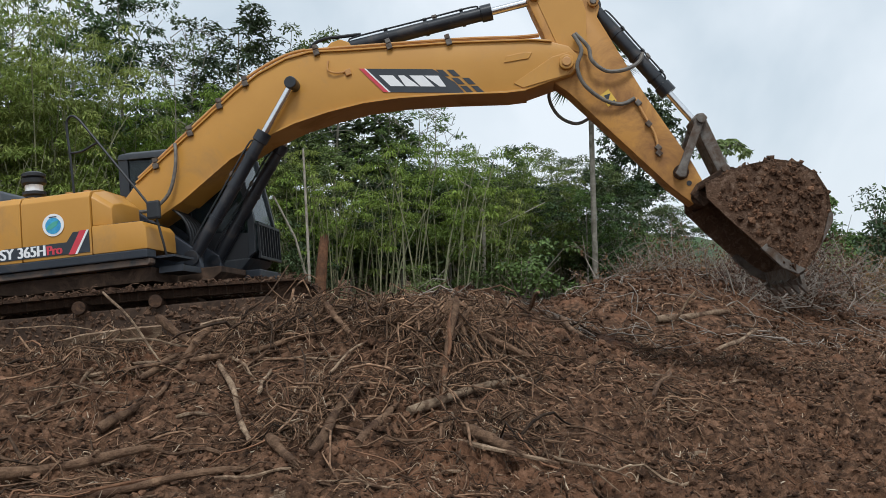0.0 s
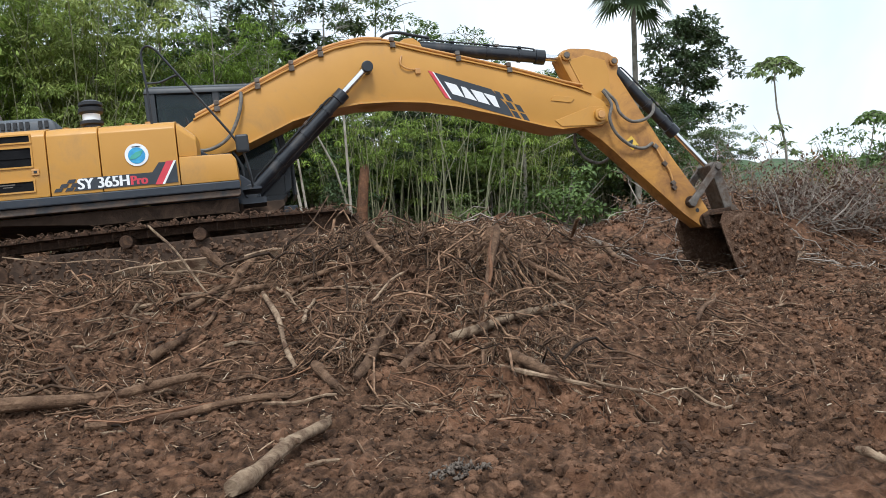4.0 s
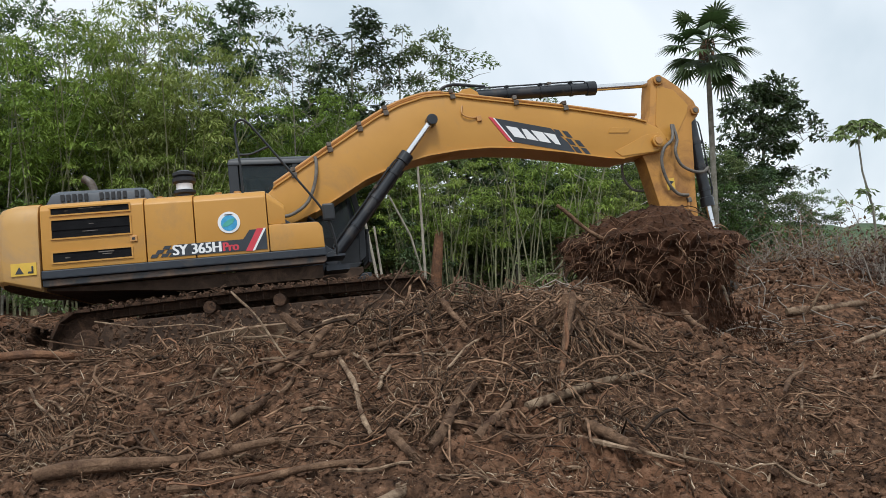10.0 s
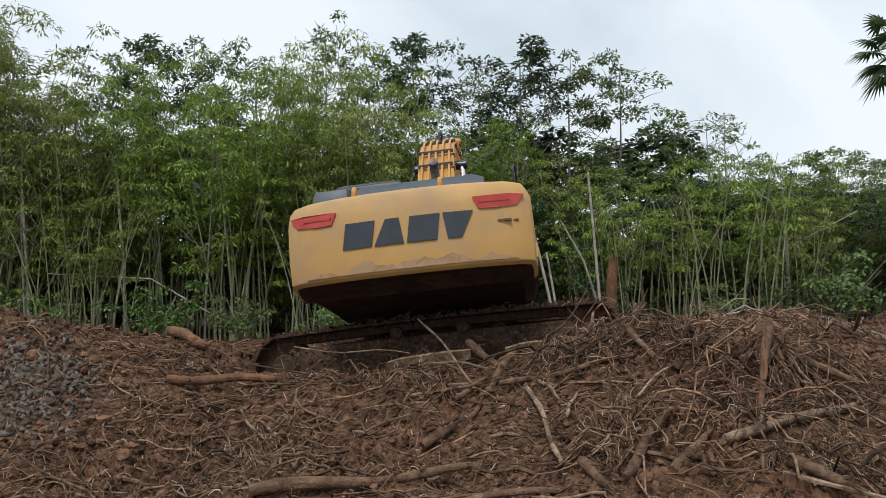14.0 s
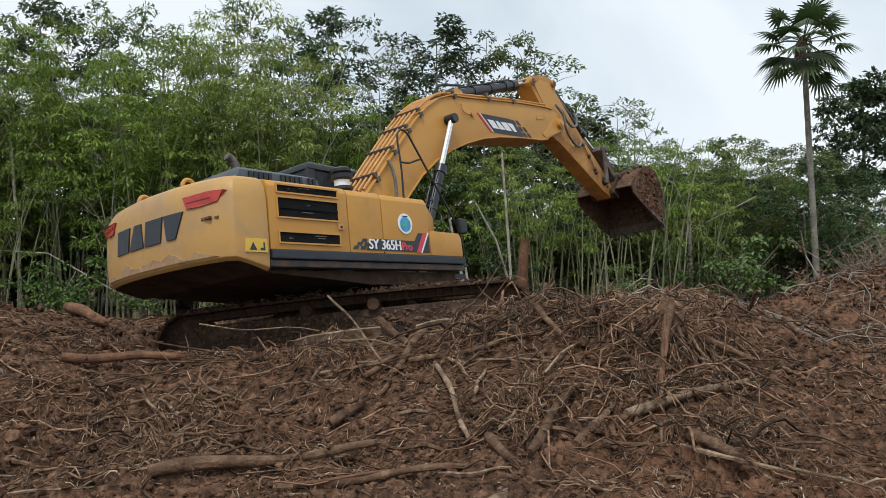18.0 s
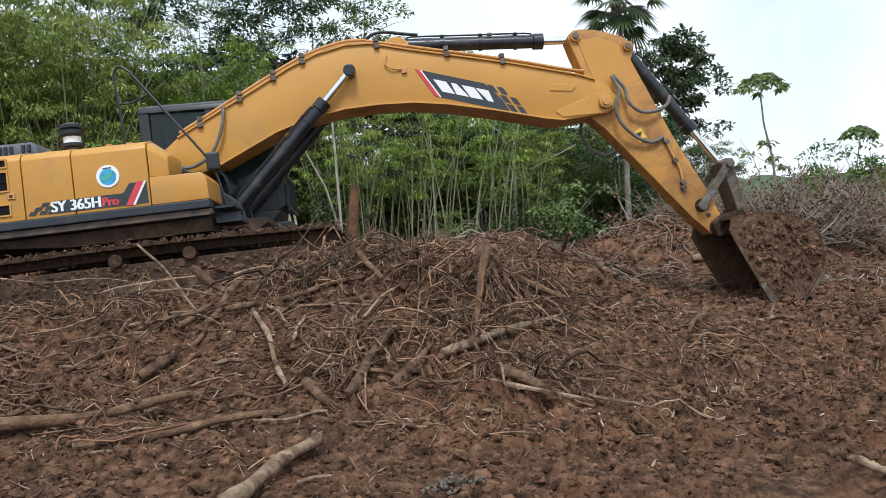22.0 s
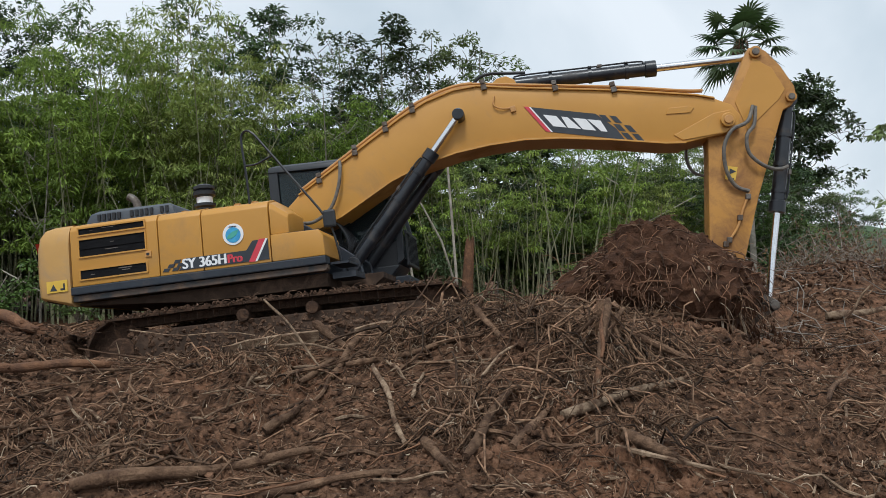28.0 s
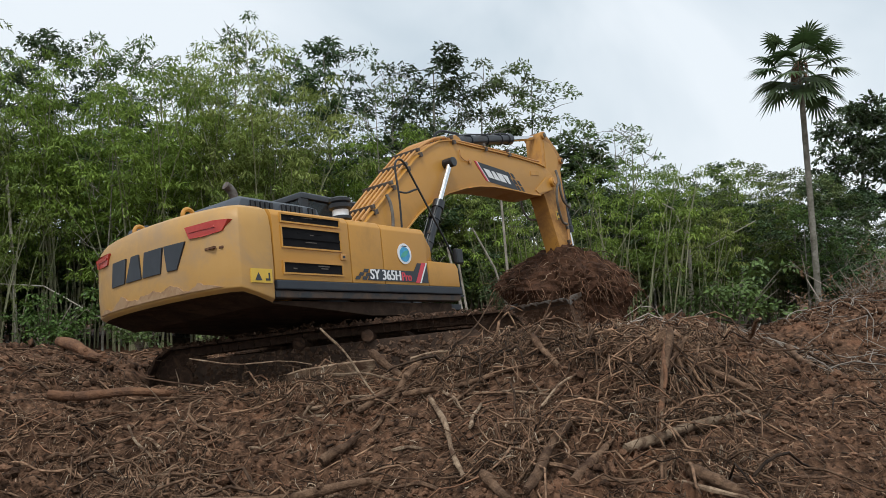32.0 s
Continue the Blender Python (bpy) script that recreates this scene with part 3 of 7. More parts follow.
def counterweight():
    # plan of the rear, from the right front round to the left front
    half = [(-2.66, -1.46), (-2.95, -1.465), (-3.10, -1.44), (-3.19, -1.33), (-3.26, -1.12), (-3.325, -0.84), (-3.375, -0.45), (-3.39, 0.0)]
    plan = half + [(x, -y) for x, y in half[-2::-1]]

    def ring(z_of, inset):
        out = []
        for x, y in plan:
            k = 1 - inset / 1.46
            out.append(((x + inset * 0.9 if x < -2.7 else x), y * k, z_of(x)))
        return out
    rings = [ring(lambda x: 1.16 + 0.13 * smooth(0, 0.5, -2.66 - x), 0.05),
             ring(lambda x: 1.20 + 0.13 * smooth(0, 0.5, -2.66 - x), 0.0),
             ring(lambda x: 1.58, -0.012), ring(lambda x: 2.02, -0.005), ring(lambda x: 2.17, 0.02), ring(lambda x: 2.26, 0.07), ring(lambda x: 2.31, 0.17), ring(lambda x: 2.33, 0.5)]
    hull = Shape().loft(rings, False)
    hull.f.append(tuple(len(hull.v) - len(plan) + k for k in range(len(plan))))
    cw = moving(part("counterweight", hull, yellow_worn, machine, "scuffed yellow counterweight with scrapes and mud smears", 0.012, True), "house")
    # recessed centre panel edge, mark, reflectors, label, lifting eyes
    for side in (-1, 1):
        out = [(1.30, 1.98), (1.06, 1.955), (0.86, 1.96), (0.80, 2.10), (1.20, 2.115), (1.385, 2.10)]
        lamp = Shape()
        front = [Vector((rear_x(abs(y)) - 0.018, side * -y, z)) for y, z in out]
        back = [Vector((rear_x(abs(y)) + 0.05, side * -y, z)) for y, z in out]
        if side > 0:
            front, back = front[::-1], back[::-1]
        lamp.loft([back, front])
        part("rear_reflector", lamp, lens_red, cw, "red plastic reflector set into the counterweight")
        bar = Shape()
        f2 = [Vector((rear_x(abs(y)) - 0.026, side * -y, z)) for y, z in ((1.22, 2.035), (0.87, 2.025), (0.86, 2.055), (1.2, 2.06))]
        b2 = [p + Vector((0.03, 0, 0)) for p in f2]
        if side > 0:
            f2, b2 = f2[::-1], b2[::-1]
        part("reflector_strip", bar.loft([b2, f2]), lens_red, cw)
    for mark in maker_blocks(-0.745, 0.735, 1.645, 1.945, 0.18):
        s = Shape()
        pts = [Vector((rear_x(abs(a)) - 0.020, -a, z)) for a, z in mark]
        s.loft([[p + Vector((0.03, 0, 0)) for p in pts], pts])
        part("mark_block", s, dark_mark, cw, "dark slate block of the maker's mark")
    low, n = rings[0], len(rings[0])
    under = Shape()
    under.v += [Vector(p) for p in low]
    under.f += [(k, k + 1, n - 2 - k, n - 1 - k) for k in range(n // 2)]
    # muddy underside, with the shade below the counterweight put into the colour
    part("counterweight_underside", under, shaded_under_paint, cw, "dark muddy underside")
    for y in (0.62, -0.42):
        eye = Shape()
        pts = [(-3.02, y, 2.28 + 0.0)] + [(-3.02 + 0.075 * math.cos(w), y, 2.36 + 0.075 * math.sin(w)) for w in np.linspace(-2.3, 3.9, 13)]
        eye.tube(pts[1:], 0.028, 8)
        part("lifting_eye", eye, yellow, cw, smooth=True)
    lab = Shape().box(-3.0, -2.70, -1.482, -1.46, 1.375, 1.535)
    part("warning_label", lab, warn_yellow, cw, "yellow warning label")
    tri = Shape().prism([(-2.95, 1.40), (-2.85, 1.40), (-2.90, 1.49)], -1.486, -1.47)
    part("label_symbol", tri, dark_mark, cw)
    part("label_symbol", Shape().box(-2.80, -2.735, -1.486, -1.47, 1.40, 1.425).box(-2.757, -2.735, -1.486, -1.47, 1.40, 1.49), dark_mark, cw)
    # clay rubbed along the lower edge
    for y0, y1, z0, depth, seed in ((-1.26, 1.22, 1.352, 0.14, 2.0),):
        rub, n = Shape(), 70
        for k in range(n + 1):
            y = y0 + (y1 - y0) * k / n
            ends = min(1.0, 8 * k / n, 8 * (n - k) / n)
            top = depth * ends * max(0.10, 0.55 + 1.1 * noise.noise(Vector((y * 3.1, seed, 0))) + 0.35 * noise.noise(Vector((y * 13.0, seed, 3))))
            x = rear_x(abs(y)) - 0.012
            rub.v += [Vector((x, y, z0)), Vector((x - 0.002, y, z0 + top)), Vector((x + 0.03, y, z0 + top)), Vector((x + 0.03, y, z0))]
            if k:
                b = 4 * k
                rub.f += [(b - 4, b, b + 1, b - 3), (b - 3, b + 1, b + 2, b - 2)]
        part("clay_smear", rub, smear, cw, "dry tan clay smear")
    scr = Shape().box(rear_x(1.1) - 0.016, rear_x(1.1) + 0.02, -1.22, -1.06, 1.79, 1.815).box(rear_x(1.28) - 0.016, rear_x(1.28) + 0.02, -1.30, -1.24, 1.785, 1.81)
    part("paint_scrape", scr, wood_red, cw, "rusty scrape in the paint")


def rear_x(y):
    half = [(1.33, -3.19), (1.12, -3.26), (0.84, -3.325), (0.45, -3.375), (0.0, -3.39)]
    for (a, xa), (b, xb) in zip(half, half[1:]):
        if y >= b:
            return xa + (xb - xa) * (a - min(y, 1.45)) / (a - b) - 0.008
    return -3.39


def louvre(house, x0, x1, z0, z1, slats):
    y = -1.462
    # no real hollow: a slightly proud black plate stands for the unlit inside
    part("grille_recess", Shape().box(x0, x1, y - 0.004, y + 0.25, z0, z1), recess_black, house, "black air intake opening")
    inside = random.Random(int(z0 * 100))
    for k in range(9):
        x, z = inside.uniform(x0 + 0.05, x1 - 0.2), inside.uniform(z0 + 0.02, z1 - 0.02)
        part("intake_duct", Shape().box(x, x + inside.uniform(0.03, 0.2), y - 0.007, y, z, z + inside.uniform(0.006, 0.018)), recess_black if k % 4 else steel, house)
    rim = Shape()
    rim.box(x0 - 0.02, x1 + 0.02, y - 0.018, y, z1, z1 + 0.02).box(x0 - 0.02, x1 + 0.02, y - 0.018, y, z0 - 0.02, z0)
    rim.box(x0 - 0.02, x0, y - 0.018, y, z0, z1).box(x1, x1 + 0.02, y - 0.018, y, z0, z1)
    part("grille_rim", rim, yellow, house)
    for k in range(slats):
        z = z0 + (k + 0.5) * (z1 - z0) / slats
        part("grille_slat", Shape().prism([(x0, z - 0.014), (x1, z - 0.014), (x1, z + 0.014), (x0, z + 0.014)], y - 0.014, y - 0.006), recess_black, house)


def lettering(words, x0, x1, z0, height, y, mat):
    """Words set upright between x0 and x1 on the side of the machine that looks along -y."""
    font = bpy.data.curves.new("lettering", "FONT")
    font.body, font.size, font.extrude = words, 1.0, 0.001
    ob = bpy.data.objects.new("lettering", font)
    src = bpy.data.meshes.new_from_object(ob)
    bpy.data.objects.remove(ob)
    v = np.array([tuple(p.co) for p in src.vertices])
    lo, hi = v.min(0), v.max(0)
    flat = np.stack([x0 + 0.008 + (x1 - x0 - 0.016) * (v[:, 0] - lo[0]) / (hi[0] - lo[0]), y - v[:, 2], z0 + height * (v[:, 1] - lo[1]) / (hi[1] - lo[1])], 1)
    # three close copies, one behind another, make the strokes bold
    bold = Shape()
    for k in (-1, 0, 1):
        base = len(bold.v)
        bold.v += [Vector(p) + Vector((0.008 * k, 0.0008 * k, 0)) for p in flat]
        bold.f += [tuple(base + i for i in p.vertices) for p in src.polygons]
    bpy.data.meshes.remove(src)
    return bold.mesh("lettering", mat)


def upper_structure():
    deck = Shape().prism([(-2.64, 1.17), (-1.5, 1.08), (-0.9, 1.02), (0.88, 1.02), (0.88, 1.20), (-2.64, 1.20)], -1.30, 1.30).prism([(0.88, 1.02), (1.35, 1.02), (1.5, 1.12), (1.5, 1.20), (0.88, 1.20)], -0.55, 1.30)
    # the frame's dark tone carries the shade under the house
    house = moving(part("upper_frame", deck, shaded_under_paint, machine, "dark dusty slewing frame", 0.01), "house")
    # side skirts
    for side in (-1, 1):
        y0, y1 = sorted((1.28 * side, 1.45 * side))
        part("side_skirt", Shape().prism([(-2.645, 1.215), (0.90, 1.215), (0.93, 1.24), (0.93, 1.30), (-2.645, 1.30)], y0, y1), skirt_paint, house, "dark side skirt smeared with dry mud", 0.012)
        y0, y1 = sorted((1.25 * side, 1.495 * side))
        part("skirt_rail", Shape().box(-2.645, 0.93, y0, y1, 1.305, 1.415), charcoal, house, "", 0.015)
    # engine hood: three doors on the right, one long panel on the left
    def panel(name, x0, x1, y0, y1, z0, z1, cut=0.09):
        s = Shape()
        if y0 < 0:
            sec = [(y0, z0), (y0, z1 - 0.06), (y0 + 0.05, z1 + 0.015), (y0 + 0.33, z1 + 0.085), (y1, z1 + 0.085), (y1, z0)]
        else:
            sec = [(y0, z0), (y0, z1 + 0.085), (y1 - 0.33, z1 + 0.085), (y1 - 0.05, z1 + 0.015), (y1, z1 - 0.06), (y1, z0)]
        s.loft([[(x0, y, z) for y, z in sec], [(x1, y, z) for y, z in sec]])
        return part(name, s, yellow, house, "yellow sheet-steel engine hood panel" if name == "hood_panel" else "", 0.014, True)
    panel("hood_panel", -2.635, -1.375, -1.462, -0.6, 1.42, 2.25)
    panel("hood_panel", -1.362, -0.755, -1.462, -0.5, 1.42, 2.24)
    panel("hood_panel", -0.742, 0.19, -1.462, -0.5, 1.42, 2.23)
    panel("hood_panel", -2.635, -0.6, 0.55, 1.462, 1.42, 2.25)
    part("hood_deck", Shape().box(-2.6, -0.45, -0.6, 0.56, 1.9, 2.315), yellow, house, "", 0.012)
    nose = Shape().loft([[(0.202, y, z) for y, z in ((-1.44, 1.79), (-1.44, 2.16), (-1.39, 2.235), (-1.1, 2.30), (-0.62, 2.30), (-0.62, 1.79))],
                         [(0.43, y, z) for y, z in ((-1.36, 1.79), (-1.36, 2.0), (-1.30, 2.06), (-1.1, 2.10), (-0.62, 2.10), (-0.62, 1.79))]])
    part("hood_nose", nose, yellow, house, "", 0.014, True)
    box = Shape().prism([(0.20, 1.42), (0.925, 1.42), (0.915, 1.70), (0.86, 1.775), (0.20, 1.785)], -1.465, -0.62)
    part("step_box", box, yellow, house, "yellow front storage box with anti-slip top", 0.02, True)
    part("box_tread", Shape().box(0.26, 0.85, -1.38, -0.72, 1.786, 1.796), black, house)
    for z0, z1, n in ((2.125, 2.205, 0), (1.82, 2.05, 1), (1.51, 1.63, 0)):
        louvre(house, -2.50, -1.55, z0, z1, n)
    part("door_latch", Shape().box(-1.56, -1.47, -1.482, -1.46, 1.70, 1.78), pipe_paint, house, "", 0.008)
    part("latch_slot", Shape().box(-1.535, -1.495, -1.487, -1.478, 1.725, 1.755), black, house)
    # side decal: dark band, red and white slash, chequers, plain marks
    y = -1.467
    band = Shape().prism([(-1.10, 1.46), (0.165, 1.46), (0.165, 1.735), (-0.05, 1.735), (-0.14, 1.615), (-0.98, 1.615)], y - 0.004, y)
    part("side_decal", band, dark_mark, house, "dark decal band")
    part("decal_slash", Shape().prism([(-0.12, 1.452), (-0.03, 1.452), (0.135, 1.745), (0.045, 1.745)], y - 0.008, y - 0.003), red_mark, house)
    part("decal_slash", Shape().prism([(-0.03, 1.452), (0.0, 1.452), (0.165, 1.745), (0.135, 1.745)], y - 0.008, y - 0.003), white_paint, house)
    for a, b in ((-1.33, 1.465), (-1.20, 1.465), (-1.26, 1.515), (-1.13, 1.515), (-1.17, 1.565), (-1.04, 1.565)):
        part("decal_chequer", Shape().prism([(a, b), (a + 0.085, b), (a + 0.115, b + 0.045), (a + 0.03, b + 0.045)], y - 0.004, y), dark_mark, house)
    for words, x0, x1, h, col in (("SY 365H", -1.045, -0.425, 0.135, white_paint), ("Pro", -0.41, -0.20, 0.115, red_mark)):
        part("type_lettering", lettering(words, x0, x1, 1.475, h, y - 0.006, col), None, house, "white type lettering" if col is white_paint else "red type lettering")
    # round badge
    part("badge_ring", disc(-0.306, 1.855, y - 0.006, y, 0.145, 32), white_paint, house, "round white badge with blue centre")
    part("badge_centre", disc(-0.306, 1.845, y - 0.010, y - 0.004, 0.105, 28), blue_mark, house)
    part("badge_leaf", Shape().prism([(-0.40, 1.80), (-0.33, 1.80), (-0.26, 1.84), (-0.22, 1.91), (-0.31, 1.89), (-0.37, 1.85)], y - 0.014, y - 0.008), teal_mark, house)
    part("badge_arc", Shape().prism([(-0.36, 1.955), (-0.25, 1.955), (-0.26, 1.965), (-0.35, 1.965)], y - 0.014, y - 0.005), dark_mark, house)
    # dark engine covers
    cov = Shape().loft([[(x0, y0, 2.32), (x1, y0, 2.32), (x1, y1, 2.32), (x0, y1, 2.32)] for x0, x1, y0, y1 in ((-2.72, -1.32, -0.95, 0.72),)] + [[(-2.62, -0.93, 2.51), (-1.38, -0.93, 2.50), (-1.38, 0.70, 2.50), (-2.62, 0.70, 2.51)], [(-2.56, -0.80, 2.57), (-1.47, -0.80, 2.555), (-1.47, 0.60, 2.555), (-2.56, 0.60, 2.57)]])
    part("engine_cover", cov, cover_grey, house, "dark grey vented engine cover", 0.02, True)
    for k in range(14):
        x = -2.5 + k * 0.075 + (0.12 if k > 4 else 0) + (0.08 if k > 9 else 0)
        if x < -1.42:
            part("cover_vent", Shape().box(x, x + 0.045, -0.962, -0.90, 2.40, 2.49), black, house)
    cov2 = Shape().loft([[(-2.9, 0.74, 2.32), (-1.5, 0.74, 2.32), (-1.5, 1.2, 2.32), (-2.9, 1.2, 2.32)], [(-2.85, 0.75, 2.50), (-1.55, 0.75, 2.50), (-1.55, 1.15, 2.50), (-2.85, 1.15, 2.50)]])
    part("engine_cover", cov2, cover_grey, house, "", 0.02, True)
    pipe = Shape().tube([(-2.20, -0.30, 2.5), (-2.21, -0.30, 2.66), (-2.235, -0.30, 2.75), (-2.28, -0.30, 2.81), (-2.35, -0.30, 2.85)], 0.058, 14)
    part("exhaust_pipe", pipe, steel, house, "dark bent exhaust pipe", smooth=True)
    # air pre-cleaner
    def stack(cx, cy, levels, mat, name, label=""):
        return part(name, Shape().loft([[(cx + r * math.cos(2 * math.pi * k / 24), cy + r * math.sin(2 * math.pi * k / 24), z) for k in range(24)] for r, z in levels]), mat, house, label, smooth=True)
    stack(-0.90, -0.9, [(0.11, 2.25), (0.115, 2.38), (0.15, 2.40), (0.15, 2.44), (0.11, 2.45)], black, "air_filter", "black air pre-cleaner with a clear bowl")
    stack(-0.90, -0.9, [(0.112, 2.45), (0.112, 2.535)], white_paint, "filter_bowl")
    stack(-0.90, -0.9, [(0.12, 2.535), (0.155, 2.56), (0.16, 2.61), (0.125, 2.63), (0.15, 2.65), (0.15, 2.69), (0.09, 2.72)], black, "filter_cap")
    for x in (-1.25, -0.46, -0.20):
        stack(x, -0.8, [(0.035, 2.30), (0.035, 2.36), (0.05, 2.37), (0.05, 2.40)], pipe_paint, "filler_cap")
    # handrails and mirror
    rail = Shape().tube([(1.09, -1.30, 1.30), (1.07, -1.36, 1.55), (0.96, -1.36, 1.92), (0.55, -1.36, 2.52), (0.14, -1.36, 3.10), (0.05, -1.36, 3.22), (-0.04, -1.35, 3.28), (-0.12, -1.33, 3.24), (-0.14, -1.32, 3.10), (-0.11, -1.32, 2.70), (-0.10, -1.30, 2.24)], 0.016, 8)
    part("handrail", rail, black, house, "black tubular handrail", smooth=True)
    part("handrail", Shape().tube([(-0.12, -1.32, 2.80), (0.05, -1.33, 2.80), (0.22, -1.345, 2.86), (0.30, -1.36, 2.88)], 0.015, 7), black, house, smooth=True)
    part("mirror_housing", Shape().box(0.93, 1.10, -1.46, -1.38, 1.78, 2.02), black, house, "black rear-view mirror", 0.03)
    part("front_step", Shape().box(0.93, 1.25, -1.2, -0.62, 1.12, 1.20).box(0.95, 1.2, -1.32, -0.7, 1.30, 1.33), charcoal, house)
    part("boom_bracket", Shape().prism([(-0.35, 1.2), (1.2, 1.2), (1.15, 1.45), (0.45, 2.0), (0.086, 2.25), (-0.2, 2.1)], -0.46, -0.36).prism([(-0.35, 1.2), (1.2, 1.2), (1.15, 1.45), (0.45, 2.0), (0.086, 2.25), (-0.2, 2.1)], 0.30, 0.40), charcoal, house, "dark boom bracket", 0.015)
    for k in range(6):
        yy = -0.22 + 0.09 * k
        part("hydraulic_hose", Shape().tube([(0.55, yy, 1.30), (0.95, yy, 1.55 + 0.03 * k), (0.85, yy, 2.0), (0.35, yy, 2.35), (0.25, yy, 2.55)], 0.018, 7), black, house, smooth=True)


def cab():
    y0, y1 = 0.42, 1.44
    # posts, roof and sills
    c = moving(part("cab", Shape().prism([(-0.36, 1.20), (1.42, 1.20), (1.60, 1.38), (-0.36, 1.38)], y0, y1), cab_paint, machine, "black operator's cab with tinted glass", 0.02), "house")
    roof = Shape().loft([[(-0.38, y0 - 0.02, 3.08), (1.46, y0 - 0.02, 3.02), (1.46, y1 + 0.02, 3.02), (-0.38, y1 + 0.02, 3.08)], [(-0.36, y0, 3.17), (1.42, y0, 3.11), (1.42, y1, 3.11), (-0.36, y1, 3.17)], [(-0.25, y0 + 0.12, 3.22), (1.30, y0 + 0.12, 3.17), (1.30, y1 - 0.12, 3.17), (-0.25, y1 - 0.12, 3.22)]])
    part("cab_roof", roof, cab_paint, c, "", 0.02, True)
    for y in (y0, y1 - 0.07):
        part("cab_post", Shape().prism([(-0.37, 1.38), (-0.20, 1.38), (-0.22, 3.09), (-0.37, 3.09)], y, y + 0.07), cab_paint, c, bevel=0.01)
        part("cab_post", Shape().prism([(1.55, 1.38), (1.66, 1.45), (1.68, 1.95), (1.49, 3.04), (1.40, 3.05), (1.58, 1.95)], y, y + 0.07), cab_paint, c, bevel=0.01)
        part("cab_post", Shape().prism([(0.62, 1.38), (0.72, 1.38), (0.72, 3.05), (0.62, 3.05)], y, y + 0.06), cab_paint, c, bevel=0.01)
        part("cab_sill", Shape().prism([(-0.3, 1.38), (1.56, 1.38), (1.58, 1.75), (-0.3, 1.95)], y + 0.01, y + 0.05), black, c)
        for x0, x1 in ((-0.2, 0.62), (0.72, 1.5)):
            pane = part("cab_window", Shape().prism([(x0, 1.78), (x1, 1.72), (x1 - (0.12 if x1 > 1 else 0), 3.02), (x0, 3.06)], y + 0.025, y + 0.035), glass, c, "tinted side window")
            pane.visible_shadow = False
    part("cab_rear", Shape().box(-0.37, -0.32, y0 + 0.07, y1 - 0.07, 1.38, 2.3), black, c)
    pane = part("cab_window", Shape().box(-0.345, -0.335, y0 + 0.07, y1 - 0.07, 2.3, 3.07), glass, c)
    pane.visible_shadow = False
    pane = part("windscreen", Shape().prism([(1.62, 1.5), (1.632, 1.5), (1.652, 1.95), (1.452, 3.0), (1.44, 3.0), (1.64, 1.95)], y0 + 0.07, y1 - 0.07), glass, c, "curved windscreen")
    pane.visible_shadow = False
    part("seat", Shape().box(0.1, 0.6, 0.7, 1.2, 1.5, 1.85).box(0.0, 0.15, 0.7, 1.2, 1.85, 2.6), black, c, "", 0.04)
    guard = part("front_guard", Shape().box(1.70, 1.74, y0 + 0.02, y1, 1.86, 1.90).box(1.70, 1.74, y0 + 0.02, y1, 1.36, 1.40), black, c, "black bar guard")
    for k in range(9):
        y = y0 + 0.04 + k * (y1 - y0 - 0.06) / 8
        part("guard_bar", Shape().box(1.705, 1.735, y, y + 0.025, 1.40, 1.86), black, c)
    part("cab_step", Shape().box(1.35, 1.72, y0, y1, 1.08, 1.20), charcoal, c, "", 0.02)
    part("work_light", Shape().box(1.30, 1.42, 0.6, 0.78, 3.16, 3.28), black, c, "", 0.02)


